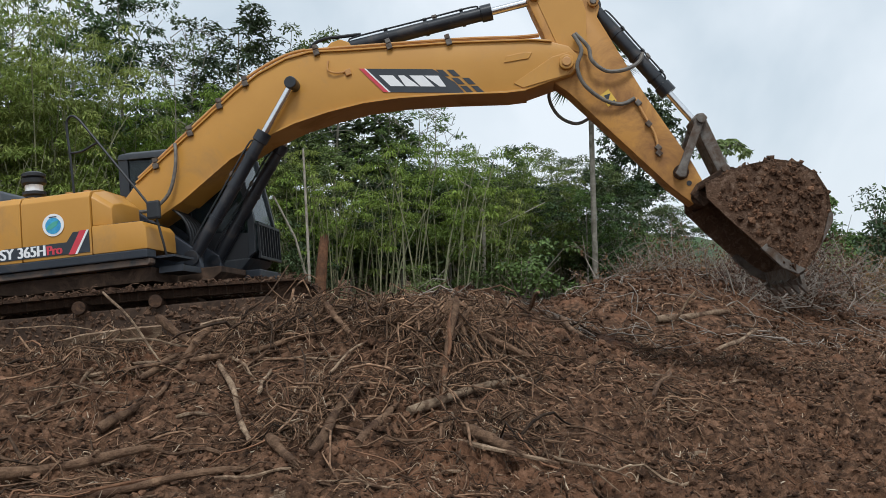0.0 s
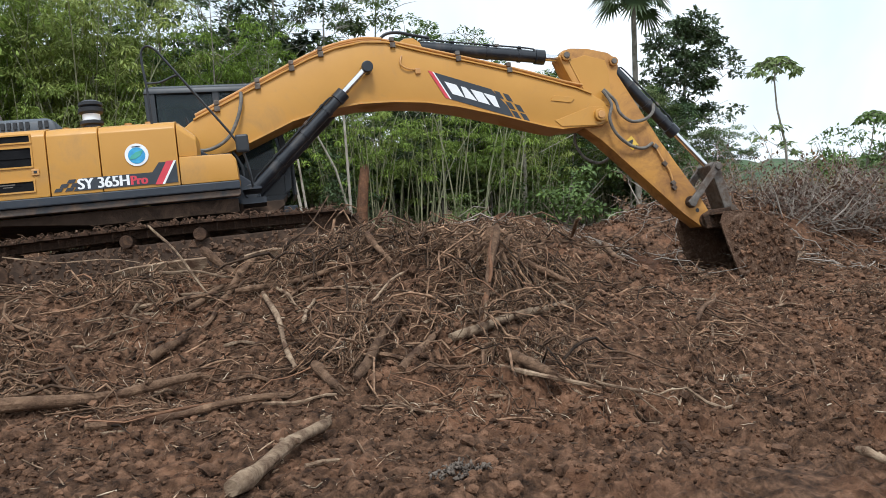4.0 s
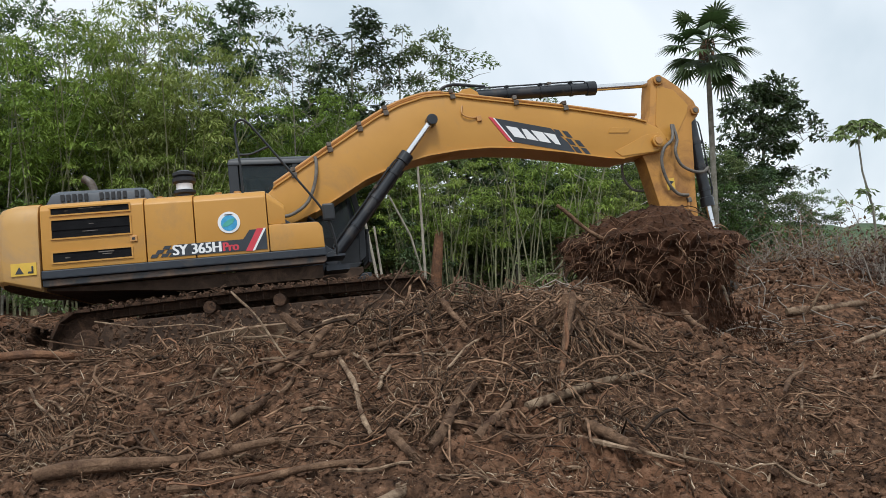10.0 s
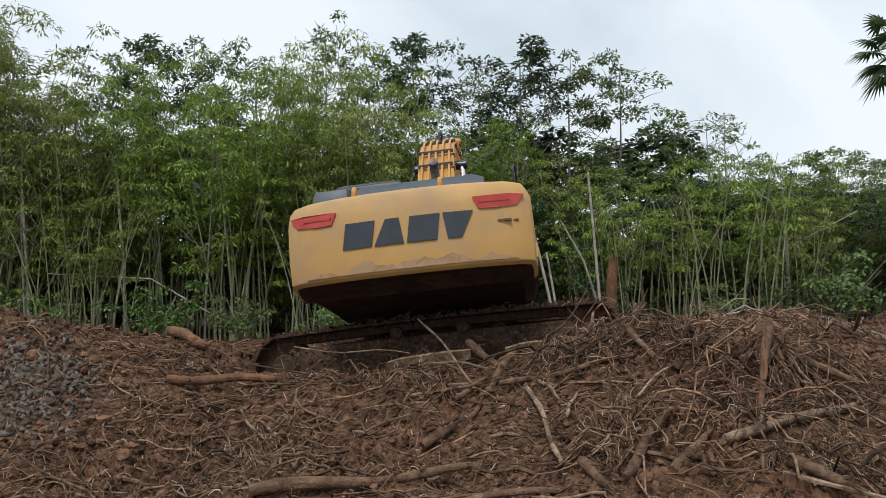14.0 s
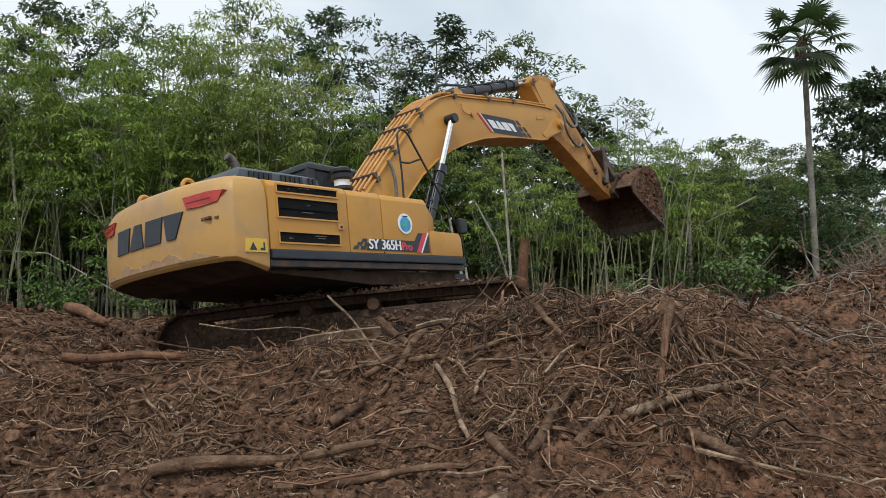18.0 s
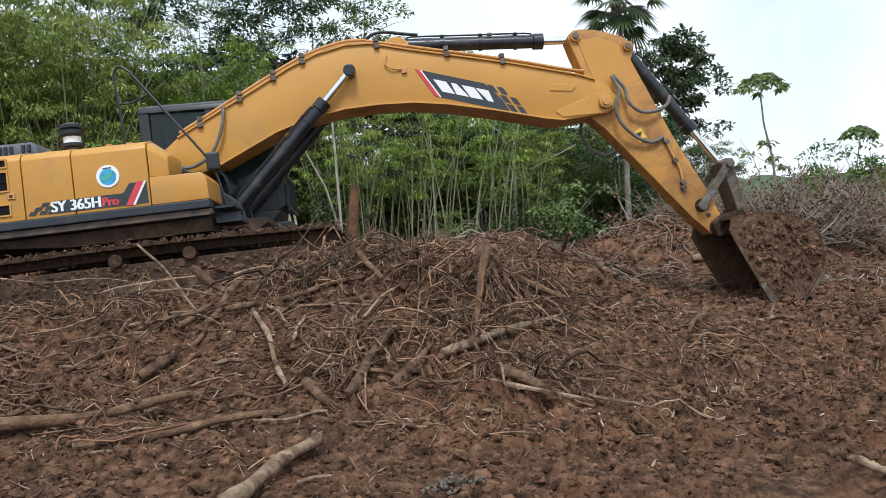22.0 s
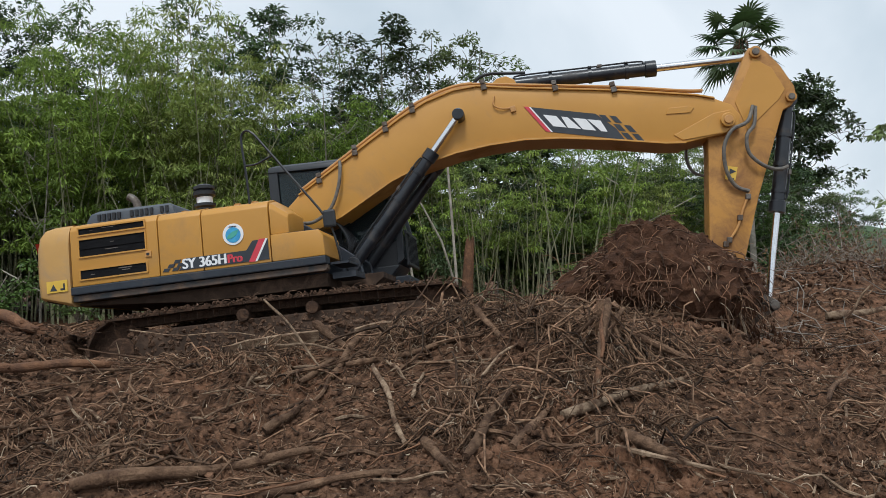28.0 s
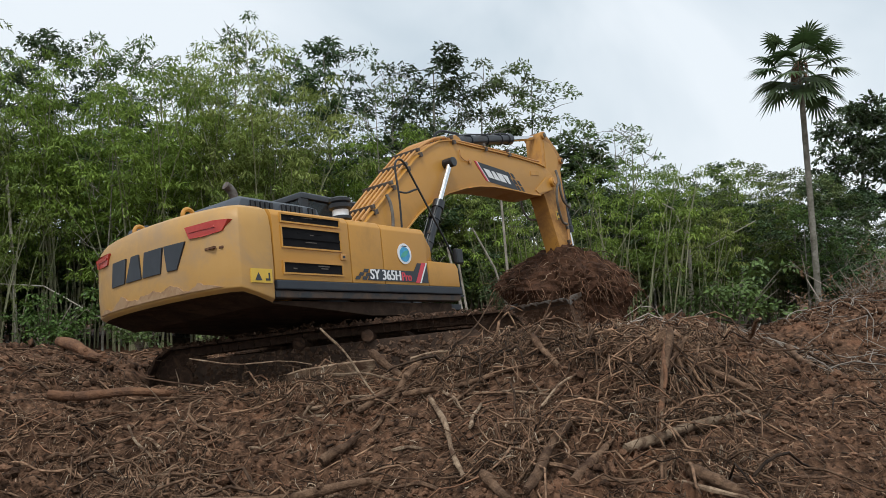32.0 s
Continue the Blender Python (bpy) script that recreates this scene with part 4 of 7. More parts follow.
def boom_part():
    top = [(-0.17, 0.05), (-0.10, 0.20), (0.27, 0.46), (1.23, 0.88), (2.0, 1.22), (2.42, 1.36), (2.85, 1.425), (3.2, 1.40), (3.7, 1.24), (5.2, 0.80), (6.17, 0.475), (6.42, 0.36), (6.62, 0.22), (6.70, 0.05), (6.66, -0.10), (6.52, -0.165)]
    low = [(5.88, -0.165), (5.6, -0.10), (4.87, 0.14), (4.2, 0.335), (3.7, 0.44), (3.2, 0.49), (2.7, 0.50), (2.2, 0.45), (1.68, 0.325), (0.82, -0.02), (0.15, -0.20), (-0.10, -0.17)]
    outline = top + low
    b = moving(part("boom", Shape().prism(outline, -0.285, 0.285), yellow, machine, "long yellow cranked boom", 0.02, True), "boom")

    def flange(line, name):
        s = Shape()
        rings = [[(x, -0.315, z - 0.012), (x, 0.315, z - 0.012), (x, 0.315, z + 0.014), (x, -0.315, z + 0.014)] for x, z in line]
        part(name, s.loft(rings), yellow, b, bevel=0.005)
    flange(top[2:12], "top_flange")
    flange(low[::-1][2:], "bottom_flange")
    for y0, y1 in ((-0.37, -0.285), (0.285, 0.37)):
        part("pin_boss", disc(6.508, 0, y0, y1, 0.10), yellow, b, bevel=0.012)
        part("pin_boss", disc(0, 0, y0, y1, 0.16), yellow, b, bevel=0.012)
    part("arm_pin", disc(6.508, 0, -0.395, 0.395, 0.062), pipe_paint, b, bevel=0.01)
    part("cylinder_pin", disc(2.852, 1.007, -0.50, 0.50, 0.085), black_gloss, b, bevel=0.01)
    for s in (-1, 1):
        y0, y1 = sorted((s * 0.285, s * 0.30))
        part("side_plate", Shape().prism([(5.75, -0.02), (6.35, 0.15), (6.60, 0.14), (6.64, -0.10), (6.45, -0.155), (5.85, -0.12)], y0, y1), yellow, b, bevel=0.006)
        part("side_plate", Shape().prism([(5.72, 0.30), (6.05, 0.24), (6.12, 0.30), (6.05, 0.34), (5.78, 0.38)], y0, y1), yellow, b, bevel=0.006)
    lug = Shape().prism([(3.35, 1.25), (3.42, 1.42), (3.52, 1.48), (3.66, 1.48), (3.76, 1.40), (3.85, 1.15)], -0.16, -0.10).prism([(3.35, 1.25), (3.42, 1.42), (3.52, 1.48), (3.66, 1.48), (3.76, 1.40), (3.85, 1.15)], 0.10, 0.16)
    part("cylinder_lug", lug, yellow, b, bevel=0.01)
    # decal: dark panel, red and white slash, grey-white blocks, chequers
    y = -0.288

    def on(u, v):
        a = Vector((3.80, 0.925))
        ex, ez = Vector((1.06, -0.40)).normalized() * 0.94, Vector((0.225, -0.44))
        p = a + ex * u + ez * v
        return (p.x, p.y)
    part("boom_decal", Shape().prism([on(0.08, 0), on(1.10, 0), on(1.22, 0.55), on(1.20, 1), on(0.08, 1)], y - 0.004, y), dark_mark, b, "dark decal with a red and white slash")
    part("decal_slash", Shape().prism([on(0, 0), on(0.075, 0), on(0.075, 1), on(0, 1)], y - 0.008, y), red_mark, b)
    part("decal_slash", Shape().prism([on(0.075, 0), on(0.105, 0), on(0.105, 1), on(0.075, 1)], y - 0.008, y), white_paint, b)
    for mark in maker_blocks(0.20, 1.08, 0.74, 0.28, 0.0):
        part("mark_block", Shape().prism([on(u, v) for u, v in mark], y - 0.008, y), white_paint, b, "pale block of the maker's mark")
    for a, v in ((1.14, 0.02), (1.30, 0.02), (1.24, 0.36), (1.40, 0.36), (1.24, 0.70), (1.40, 0.70)):
        part("decal_chequer", Shape().prism([on(a, v), on(a + 0.10, v), on(a + 0.10, v + 0.27), on(a, v + 0.27)], y - 0.004, y), dark_mark, b)
    # pipes along the top, with clamps
    line = [(0.30, 0.50), (1.23, 0.92), (2.0, 1.26), (2.42, 1.40), (2.85, 1.465), (3.15, 1.44)]
    for k in range(5):
        yy = -0.24 + 0.12 * k
        part("hydraulic_pipe", Shape().tube([(x, yy, z + 0.035) for x, z in line], 0.022, 7, False), pipe_paint, b, "copper-toned hydraulic pipe", smooth=True)
    front = [(3.15, 1.44), (3.75, 1.27), (5.2, 0.845), (6.0, 0.58), (6.3, 0.50)]
    for yy in (-0.26, -0.20, 0.22):
        part("hydraulic_pipe", Shape().tube([(x, yy, z + 0.02) for x, z in front], 0.018, 7, False), pipe_paint, b, smooth=True)
    for x, z in ((0.62, 0.64), (1.23, 0.92), (1.75, 1.15), (2.2, 1.33), (3.3, 1.40), (4.3, 1.12), (5.1, 0.885)):
        part("pipe_clamp", Shape().box(x - 0.035, x + 0.035, -0.31, 0.31, z + 0.01, z + 0.075), steel, b, bevel=0.008)
        part("clamp_bolt", Shape().box(x - 0.04, x + 0.04, -0.335, -0.29, z - 0.09, z - 0.01), steel, b, bevel=0.006)
    part("hose_loop", Shape().tube([(0.98, -0.32, 0.80), (0.97, -0.36, 0.66), (0.89, -0.38, 0.40), (0.72, -0.38, 0.13), (0.46, -0.37, 0.0), (0.25, -0.36, 0.02), (0.1, -0.34, 0.12)], 0.026, 8), hose_rubber, b, smooth=True)
    part("hose_loop", Shape().tube([(3.10, 0.0, 1.47), (3.25, -0.02, 1.60), (3.45, -0.02, 1.62), (3.7, -0.02, 1.56), (3.95, -0.02, 1.50)], 0.026, 8), black, b, smooth=True)
    part("hose_bracket", Shape().tube([(3.42, -0.30, 1.18), (3.38, -0.32, 1.05), (3.48, -0.32, 0.97), (3.60, -0.30, 0.95)], 0.012, 6), pipe_paint, b)
    part("hose_bracket", Shape().box(3.60, 3.68, -0.32, -0.285, 0.88, 0.97), pipe_paint, b, bevel=0.01)


def arm_part():
    outline = [(-1.10, 0.30), (-1.12, 0.42), (-1.05, 0.54), (-0.85, 0.73), (-0.55, 0.93), (-0.40, 0.96), (-0.27, 0.90), (-0.20, 0.78), (1.05, 0.46), (2.13, 0.25), (2.50, 0.14), (2.64, 0.05), (2.64, -0.07), (2.52, -0.14), (2.16, -0.185), (1.2, -0.21), (0.30, -0.235), (-0.03, -0.29), (-0.16, -0.24), (-0.32, -0.02), (-0.55, 0.10), (-0.90, 0.22)]
    a = moving(part("arm", Shape().prism(outline, -0.185, 0.185), yellow_arm, machine, "yellow digging arm", 0.018, True), "arm")
    part("gusset", Shape().prism([(-0.95, 0.36), (-0.80, 0.62), (-0.5, 0.80), (-0.35, 0.72), (0.1, 0.30), (-0.3, 0.12)], -0.197, -0.185), yellow, a, bevel=0.006)
    for u, v, r in ((-1.028, 0.389, 0.085), (-0.38, 0.88, 0.075), (2.123, 0.044, 0.10), (TIP, 0, 0.13)):
        part("pin_boss", disc(u, v, -0.235, 0.235, r), yellow_arm if r < 0.09 else mud_steel, a, bevel=0.01)
        part("pin", disc(u, v, -0.255, 0.255, r * 0.6), steel, a, bevel=0.008)
    part("grease_port", disc(2.30, 0.02, -0.192, -0.18, 0.035, 12), black, a)
    y = -0.187
    part("warning_label", Shape().prism([(0.64, 0.17), (0.83, 0.14), (0.815, 0.0), (0.625, 0.03)], y - 0.004, y), warn_yellow, a, "yellow warning label")
    part("label_symbol", Shape().prism([(0.66, 0.06), (0.70, 0.15), (0.75, 0.055)], y - 0.008, y - 0.002), dark_mark, a)
    part("label_symbol", Shape().box(0.775, 0.82, y - 0.008, y - 0.002, 0.04, 0.06).box(0.80, 0.82, y - 0.008, y - 0.002, 0.04, 0.12), dark_mark, a)
    part("arm_pipe", Shape().tube([(0.98, y - 0.03, 0.33), (1.25, y - 0.03, 0.24), (1.50, y - 0.03, 0.17), (1.70, y - 0.03, 0.05)], 0.017, 7), pipe_paint, a, smooth=True)
    for u, v in ((1.06, 0.31), (1.36, 0.205), (1.68, 0.065), (1.74, 0.02)):
        part("pipe_fitting", Shape().box(u - 0.04, u + 0.04, y - 0.055, y, v - 0.035, v + 0.035), steel, a, bevel=0.01)
    # hoses that hang from the boom's end to the arm
    part("hydraulic_hose", Shape().tube([(-0.22, -0.30, 0.34), (0.02, -0.34, 0.26), (0.15, -0.36, 0.05), (0.40, -0.34, -0.05), (0.72, -0.29, 0.0), (0.92, -0.24, 0.14), (0.98, -0.22, 0.32)], 0.027, 8), hose_rubber, a, "grey ribbed hydraulic hose", smooth=True)
    part("hydraulic_hose", Shape().tube([(-0.22, -0.27, 0.38), (0.05, -0.30, 0.36), (0.22, -0.32, 0.26), (0.46, -0.30, 0.30), (0.62, -0.27, 0.50), (0.66, -0.2, 0.72), (0.60, -0.14, 0.86)], 0.027, 8), hose_rubber, a, smooth=True)
    part("hydraulic_hose", Shape().tube([(-0.10, 0.25, -0.10), (0.05, 0.30, -0.36), (0.35, 0.30, -0.46), (0.62, 0.28, -0.36), (0.70, 0.24, -0.12)], 0.024, 8), hose_rubber, a, smooth=True)


def bucket_part():
    W = 0.74
    back = [(-0.10, 0.02), (-0.02, 0.30), (0.10, 0.58), (0.26, 0.84), (0.48, 1.02), (0.74, 1.08), (1.0, 1.02), (1.22, 0.85), (1.37, 0.60), (1.46, 0.33), (1.52, 0.06)]
    inner = [(u * 0.965 + 0.02, v * 0.965 - 0.01) for u, v in back]
    sheet = Shape()
    rings = []
    for (u, v), (p, q) in zip(back, inner):
        rings.append([(u, -W, v), (u, W, v), (p, W, q), (p, -W, q)])
    k = moving(part("bucket", sheet.loft(rings), caked, machine, "wide digging bucket caked with red-brown mud", 0.0), "bucket")
    side = back + [(1.50, 0.0), (1.0, -0.05), (0.45, -0.09), (0.05, -0.10)]
    for s in (-1, 1):
        y0, y1 = sorted((s * W, s * (W - 0.035)))
        part("side_plate", Shape().prism(side, y0, y1), caked, k, bevel=0.006)
        y0, y1 = sorted((s * (W - 0.05), s * (W + 0.025)))
        part("side_cutter", Shape().prism([(0.95, -0.07), (1.30, -0.05), (1.48, 0.03), (1.50, 0.14), (1.25, 0.06), (0.95, 0.02)], y0, y1), steel, k, "bare worn steel cutter", 0.008)
        y0, y1 = sorted((s * 0.25, s * 0.31))
        part("ear", Shape().prism([(-0.12, -0.10), (0.12, -0.10), (0.20, 0.30), (0.12, 0.55), (0.0, 0.55), (-0.08, 0.45), (-0.16, 0.05)], y0, y1), mud_steel, k, bevel=0.015)
        part("wear_strip", Shape().prism([(1.40, 0.50), (1.47, 0.33), (1.30, 0.78), (1.24, 0.86), (1.20, 0.80), (1.33, 0.58)][:3] + [(1.22, 0.87), (1.18, 0.84)], *sorted((s * W, s * (W + 0.02)))), steel, k)
    part("lip", Shape().prism([(1.40, 0.10), (1.60, -0.02), (1.60, 0.02), (1.50, 0.12)], -W, W), steel, k, "", 0.006)
    for j in range(5):
        y = -0.62 + 0.31 * j
        tooth = Shape().loft([[(1.52, y - 0.055, -0.03), (1.52, y + 0.055, -0.03), (1.52, y + 0.055, 0.09), (1.52, y - 0.055, 0.09)], [(1.74, y - 0.035, -0.03), (1.74, y + 0.035, -0.03), (1.74, y + 0.035, 0.0), (1.74, y - 0.035, 0.0)]])
        part("tooth", tooth, steel, k, "worn bare steel tooth", 0.008)
    part("back_bracket", Shape().prism([(-0.05, 0.40), (0.12, 0.42), (0.45, 0.98), (0.30, 0.90), (0.06, 0.60)], -0.34, 0.34), mud_steel, k, bevel=0.01)
    # crust of soil on the outside
    rnd = random.Random(9)
    crust = Shape()
    for n in range(1100):
        if n < 720:
            s = -1 if rnd.random() < 0.7 else 1
            u, v = rnd.uniform(0.1, 1.4), rnd.uniform(0.0, 1.0)
            if v > 1.02 - 1.3 * (u - 0.7) ** 2:
                continue
            p = Vector((u, s * (W + rnd.uniform(-0.01, 0.02)), v))
        else:
            i = rnd.randrange(1, len(back) - 1)
            p = Vector((back[i][0] + rnd.uniform(-0.05, 0.05), rnd.uniform(-W, W), back[i][1] + rnd.uniform(-0.05, 0.05)))
        r = 0.012 + 0.05 * rnd.random() ** 2
        lump(crust, p, r, rnd)
    tagged(part("mud_crust", crust, soil_lump, k, "lumps of mud stuck to the bucket", smooth=False), kind="stuff")


def lump(shape, p, r, rnd):
    """A small uneven clod: a squashed octahedron."""
    b = len(shape.v)
    t = Matrix.Rotation(rnd.uniform(0, 6.3), 3, Vector((rnd.uniform(-1, 1), rnd.uniform(-1, 1), rnd.uniform(-1, 1))).normalized())
    for d in ((1, 0, 0), (0, 1, 0), (0, 0, 1), (-1, 0, 0), (0, -1, 0), (0, 0, -1)):
        shape.v.append(p + t @ (Vector(d) * r * rnd.uniform(0.6, 1.25)))
    shape.f += [tuple(b + i for i in q) for q in ((0, 1, 2), (1, 3, 2), (3, 4, 2), (4, 0, 2), (1, 0, 5), (3, 1, 5), (4, 3, 5), (0, 4, 5))]


def ram(name, length, r, rod_length, rod_r, how, label, clevis=True):
    """A hydraulic cylinder: barrel and rod, each moved on its own."""
    barrel = Shape().tube([(0.0, 0, 0), (0.10, 0, 0), (length - 0.16, 0, 0), (length - 0.15, 0, 0), (length, 0, 0)], [r, r, r, r * 1.22, r * 1.22], 18)
    b = moving(part(name, barrel, black_gloss, machine, label, smooth=True), (how, 0))
    part("barrel_eye", disc(0, 0, -0.10, 0.10, r * 1.25), black_gloss, b, bevel=0.01)
    for x in (0.30, 0.56, 0.80):
        part("barrel_band", Shape().tube([(length * x, 0, 0), (length * x + 0.05, 0, 0)], r * 1.14, 18), black_gloss, b, smooth=True)
        part("band_bolt", Shape().box(length * x, length * x + 0.05, -r * 0.5, r * 0.5, r, r * 1.45), black_gloss, b, bevel=0.008)
    for side in (-0.62, 0.62):
        part("feed_pipe", Shape().tube([(0.16, side * r, r * 0.7), (0.24, side * r, r * 1.15), (length * 0.5, side * r, r * 1.15), (length - 0.28, side * r, r * 1.15), (length - 0.18, side * r, r * 0.8)], 0.013, 6), black, b)
        part("pipe_fitting", Shape().box(length * 0.62, length * 0.62 + 0.07, side * r - 0.02, side * r + 0.02, r * 1.0, r * 1.4), steel, b, bevel=0.006)
    rod = moving(part(name.replace("cylinder", "rod"), Shape().tube([(-rod_length, 0, 0), (-0.05, 0, 0)], rod_r, 16), chrome, machine, "bright chromed piston rod", smooth=True), (how, 1))
    part("rod_eye", disc(0, 0, -0.09, 0.09, rod_r * 1.7), steel if how == "bucket_ram" else black_gloss, rod, bevel=0.01)
    return b


def linkage():
    for s in (-1, 1):
        y0, y1 = sorted((s * 0.24, s * 0.30))
        bar = Shape().prism([(-0.09, 0), (-0.06, 0.075), (0.10, 0.06), (CRANK - 0.10, 0.06), (CRANK + 0.05, 0.075), (CRANK + 0.09, 0), (CRANK + 0.05, -0.075), (CRANK - 0.1, -0.05), (0.1, -0.05), (-0.06, -0.075)], y0, y1)
        moving(part("tipping_link", bar, steel, machine, "worn bare steel tipping link", 0.015), ("link", 0))
    h = moving(part("h_link", Shape().prism([(-0.10, 0), (-0.06, 0.09), (BAR + 0.06, 0.08), (BAR + 0.10, 0), (BAR + 0.06, -0.08), (-0.06, -0.09)], -0.21, 0.21), steel, machine, "scratched grey steel bucket link", 0.02), ("link", 1))
    part("link_pin", disc(0, 0, -0.335, 0.335, 0.06), steel, h, bevel=0.01)
    part("link_pin", disc(BAR, 0, -0.335, 0.335, 0.055), steel, h, bevel=0.01)


build_tracks()
counterweight()
upper_structure()
cab()
boom_part()
arm_part()
bucket_part()
ram("boom_cylinder", 2.0, 0.088, 1.9, 0.052, ("boom_ram", -0.40), "black boom cylinder")
ram("boom_cylinder", 2.0, 0.088, 1.9, 0.052, ("boom_ram", 0.40), "black boom cylinder")
ram("arm_cylinder", 2.22, 0.098, 2.2, 0.055, "arm_ram", "black arm cylinder on top of the boom")
ram("bucket_cylinder", 1.62, 0.095, 1.5, 0.05, "bucket_ram", "black bucket cylinder on the arm")
linkage()


def machine_rows(how):
    rows = []
    if how[0] == "ball":
        return ball_rows(*how[1:])
    for i, t in enumerate(TIMES):
        house, boom, arm, bucket = poses_at(i)
        if how == "house":
            m = house
        elif how == "boom":
            m = boom
        elif how == "arm":
            m = arm
        elif how == "bucket":
            m = bucket
        else:
            kind, which = how
            side = 0.0
            if isinstance(kind, tuple):
                kind, side = kind
            if kind == "boom_ram":
                q = house.inverted() @ boom @ Vector((2.852, 0, 1.007))
                a, b, space = Vector((1.06, 0, 1.36)), Vector((q.x, 0, q.z)), house
            elif kind == "arm_ram":
                q = boom.inverted() @ arm @ Vector((-1.028, 0, 0.389))
                a, b, space = Vector((3.608, 0, 1.387)), Vector((q.x, 0, q.z)), boom
            elif kind == "bucket_ram":
                a, b, space = Vector((-0.38, 0, 0.88)), crank_in_arm(i), arm
            else:
                j = crank_in_arm(i)
                a, b, space = (Vector((LINK[0], 0, LINK[1])), j, arm) if which == 0 else (j, ear_in_arm(i), arm)
            m = aimed(space, a, b, side)
            if which == 1 and kind != "link":
                m = m @ Matrix.Translation(((b - a).length, 0, 0))
        rows.append((t, m))
    return rows


# ---- plants ----
def leaf_mesh(name, mat, centers, aim, length, width, rng, fold=0.25, spread=0.8, face=None, turn=0.4):
    """Many separate leaf blades: a folded rhombus each. aim: the way each blade points, before its scatter; face: the way its upper side looks."""
    n = len(centers)
    centers = np.asarray(centers, float)
    d = np.asarray(aim, float) + rng.normal(0, spread, (n, 3))
    d /= np.linalg.norm(d, axis=1, keepdims=True) + 1e-9
    side = np.cross(d, rng.normal(0, 1, (n, 3)) if face is None else np.asarray(face, float) + rng.normal(0, turn, (n, 3)))
    side /= np.linalg.norm(side, axis=1, keepdims=True) + 1e-9
    up = np.cross(side, d)
    size = rng.uniform(0.6, 1.3, (n, 1))
    l, w = length * size, width * size * 0.5
    v = np.empty((n, 4, 3))
    v[:, 0] = centers
    v[:, 1] = centers + d * l * 0.45 + side * w + up * w * fold
    v[:, 2] = centers + d * l - up * l * 0.12
    v[:, 3] = centers + d * l * 0.45 - side * w + up * w * fold
    me = bpy.data.meshes.new(name)
    me.vertices.add(4 * n)
    me.vertices.foreach_set("co", v.reshape(-1))
    me.loops.add(6 * n)
    base = np.arange(n)[:, None] * 4
    me.loops.foreach_set("vertex_index", (base + np.array([0, 1, 2, 0, 2, 3])).reshape(-1).astype(np.int32))
    me.polygons.add(2 * n)
    me.polygons.foreach_set("loop_start", np.arange(0, 6 * n, 3, dtype=np.int32))
    me.materials.append(mat)
    me.update()
    me.validate()
    return me


def tufted(tufts, per, rng, low=-0.35, flat=0.62):
    """Leaves spread over the outer and upper sides of many rounded tufts. tufts: rows of x, y, z, radius."""
    t = np.repeat(np.asarray(tufts, float), per, axis=0)
    u = rng.normal(0, 1, (len(t), 3))
    u /= np.linalg.norm(u, axis=1, keepdims=True)
    u[:, 2] = np.where(u[:, 2] < low, -u[:, 2], u[:, 2])
    r = t[:, 3:4] * (0.45 + 0.65 * rng.random((len(t), 1)) ** 0.7)
    centers = t[:, :3] + u * r * np.array([1, 1, flat])
    return centers, u


def bamboo(seed, height, spread, mats, culms=30, tufts=8, per=68, lean=1.0, bare=0.32, thick=0.026, stool=0.9, tuft=0.42):
    """A clump: culms that fan out from one stool and arch over, and plumes of narrow drooping leaves along them."""
    rnd, rng = random.Random(seed), np.random.default_rng(seed)
    stems, plumes = [], []
    for k in range(culms):
        w, r0, w0 = rnd.uniform(0, 2 * math.pi), stool * math.sqrt(rnd.random()), rnd.uniform(0, 2 * math.pi)
        h, out = height * rnd.uniform(0.6, 1.05), spread * rnd.uniform(0.15, 1.0) * lean
        b = Vector((r0 * math.cos(w0), r0 * math.sin(w0), -0.2))
        bow = rnd.uniform(1.1, 2.2)
        line = []
        for i in range(8):
            s = i / 7
            line.append(b + Vector((math.cos(w) * out * s ** bow, math.sin(w) * out * s ** bow, (h + 0.2) * (s - 0.10 * s ** 3))))
        stems.append(Shape().tube(line, [thick * (1 - 0.75 * i / 7) for i in range(8)], 5, False).mesh("culm", culm))
        for n in range(tufts):
            s = min(0.999, bare + (1.02 - bare) * ((n + rnd.random()) / tufts) ** 0.8)
            i = min(int(s * 7), 6)
            reach = 0.55 * (1.15 - 0.6 * s)
            c = line[i].lerp(line[i + 1], s * 7 - i) + Vector((rnd.gauss(0, reach), rnd.gauss(0, reach), rnd.gauss(0, 0.15)))
            plumes.append((*c, tuft * rnd.uniform(0.55, 1.25) * (1.15 - 0.45 * s)))
    centers, u = tufted(plumes, per, rng)
    aims = u * np.array([1.0, 1.0, 0.2]) + np.array([0, 0, -0.55])
    return stems, leaf_mesh("foliage", mats, centers, aims, 0.155, 0.038, rng, spread=0.42, face=u * 0.8 + np.array([0, 0, 0.75]), turn=0.38)


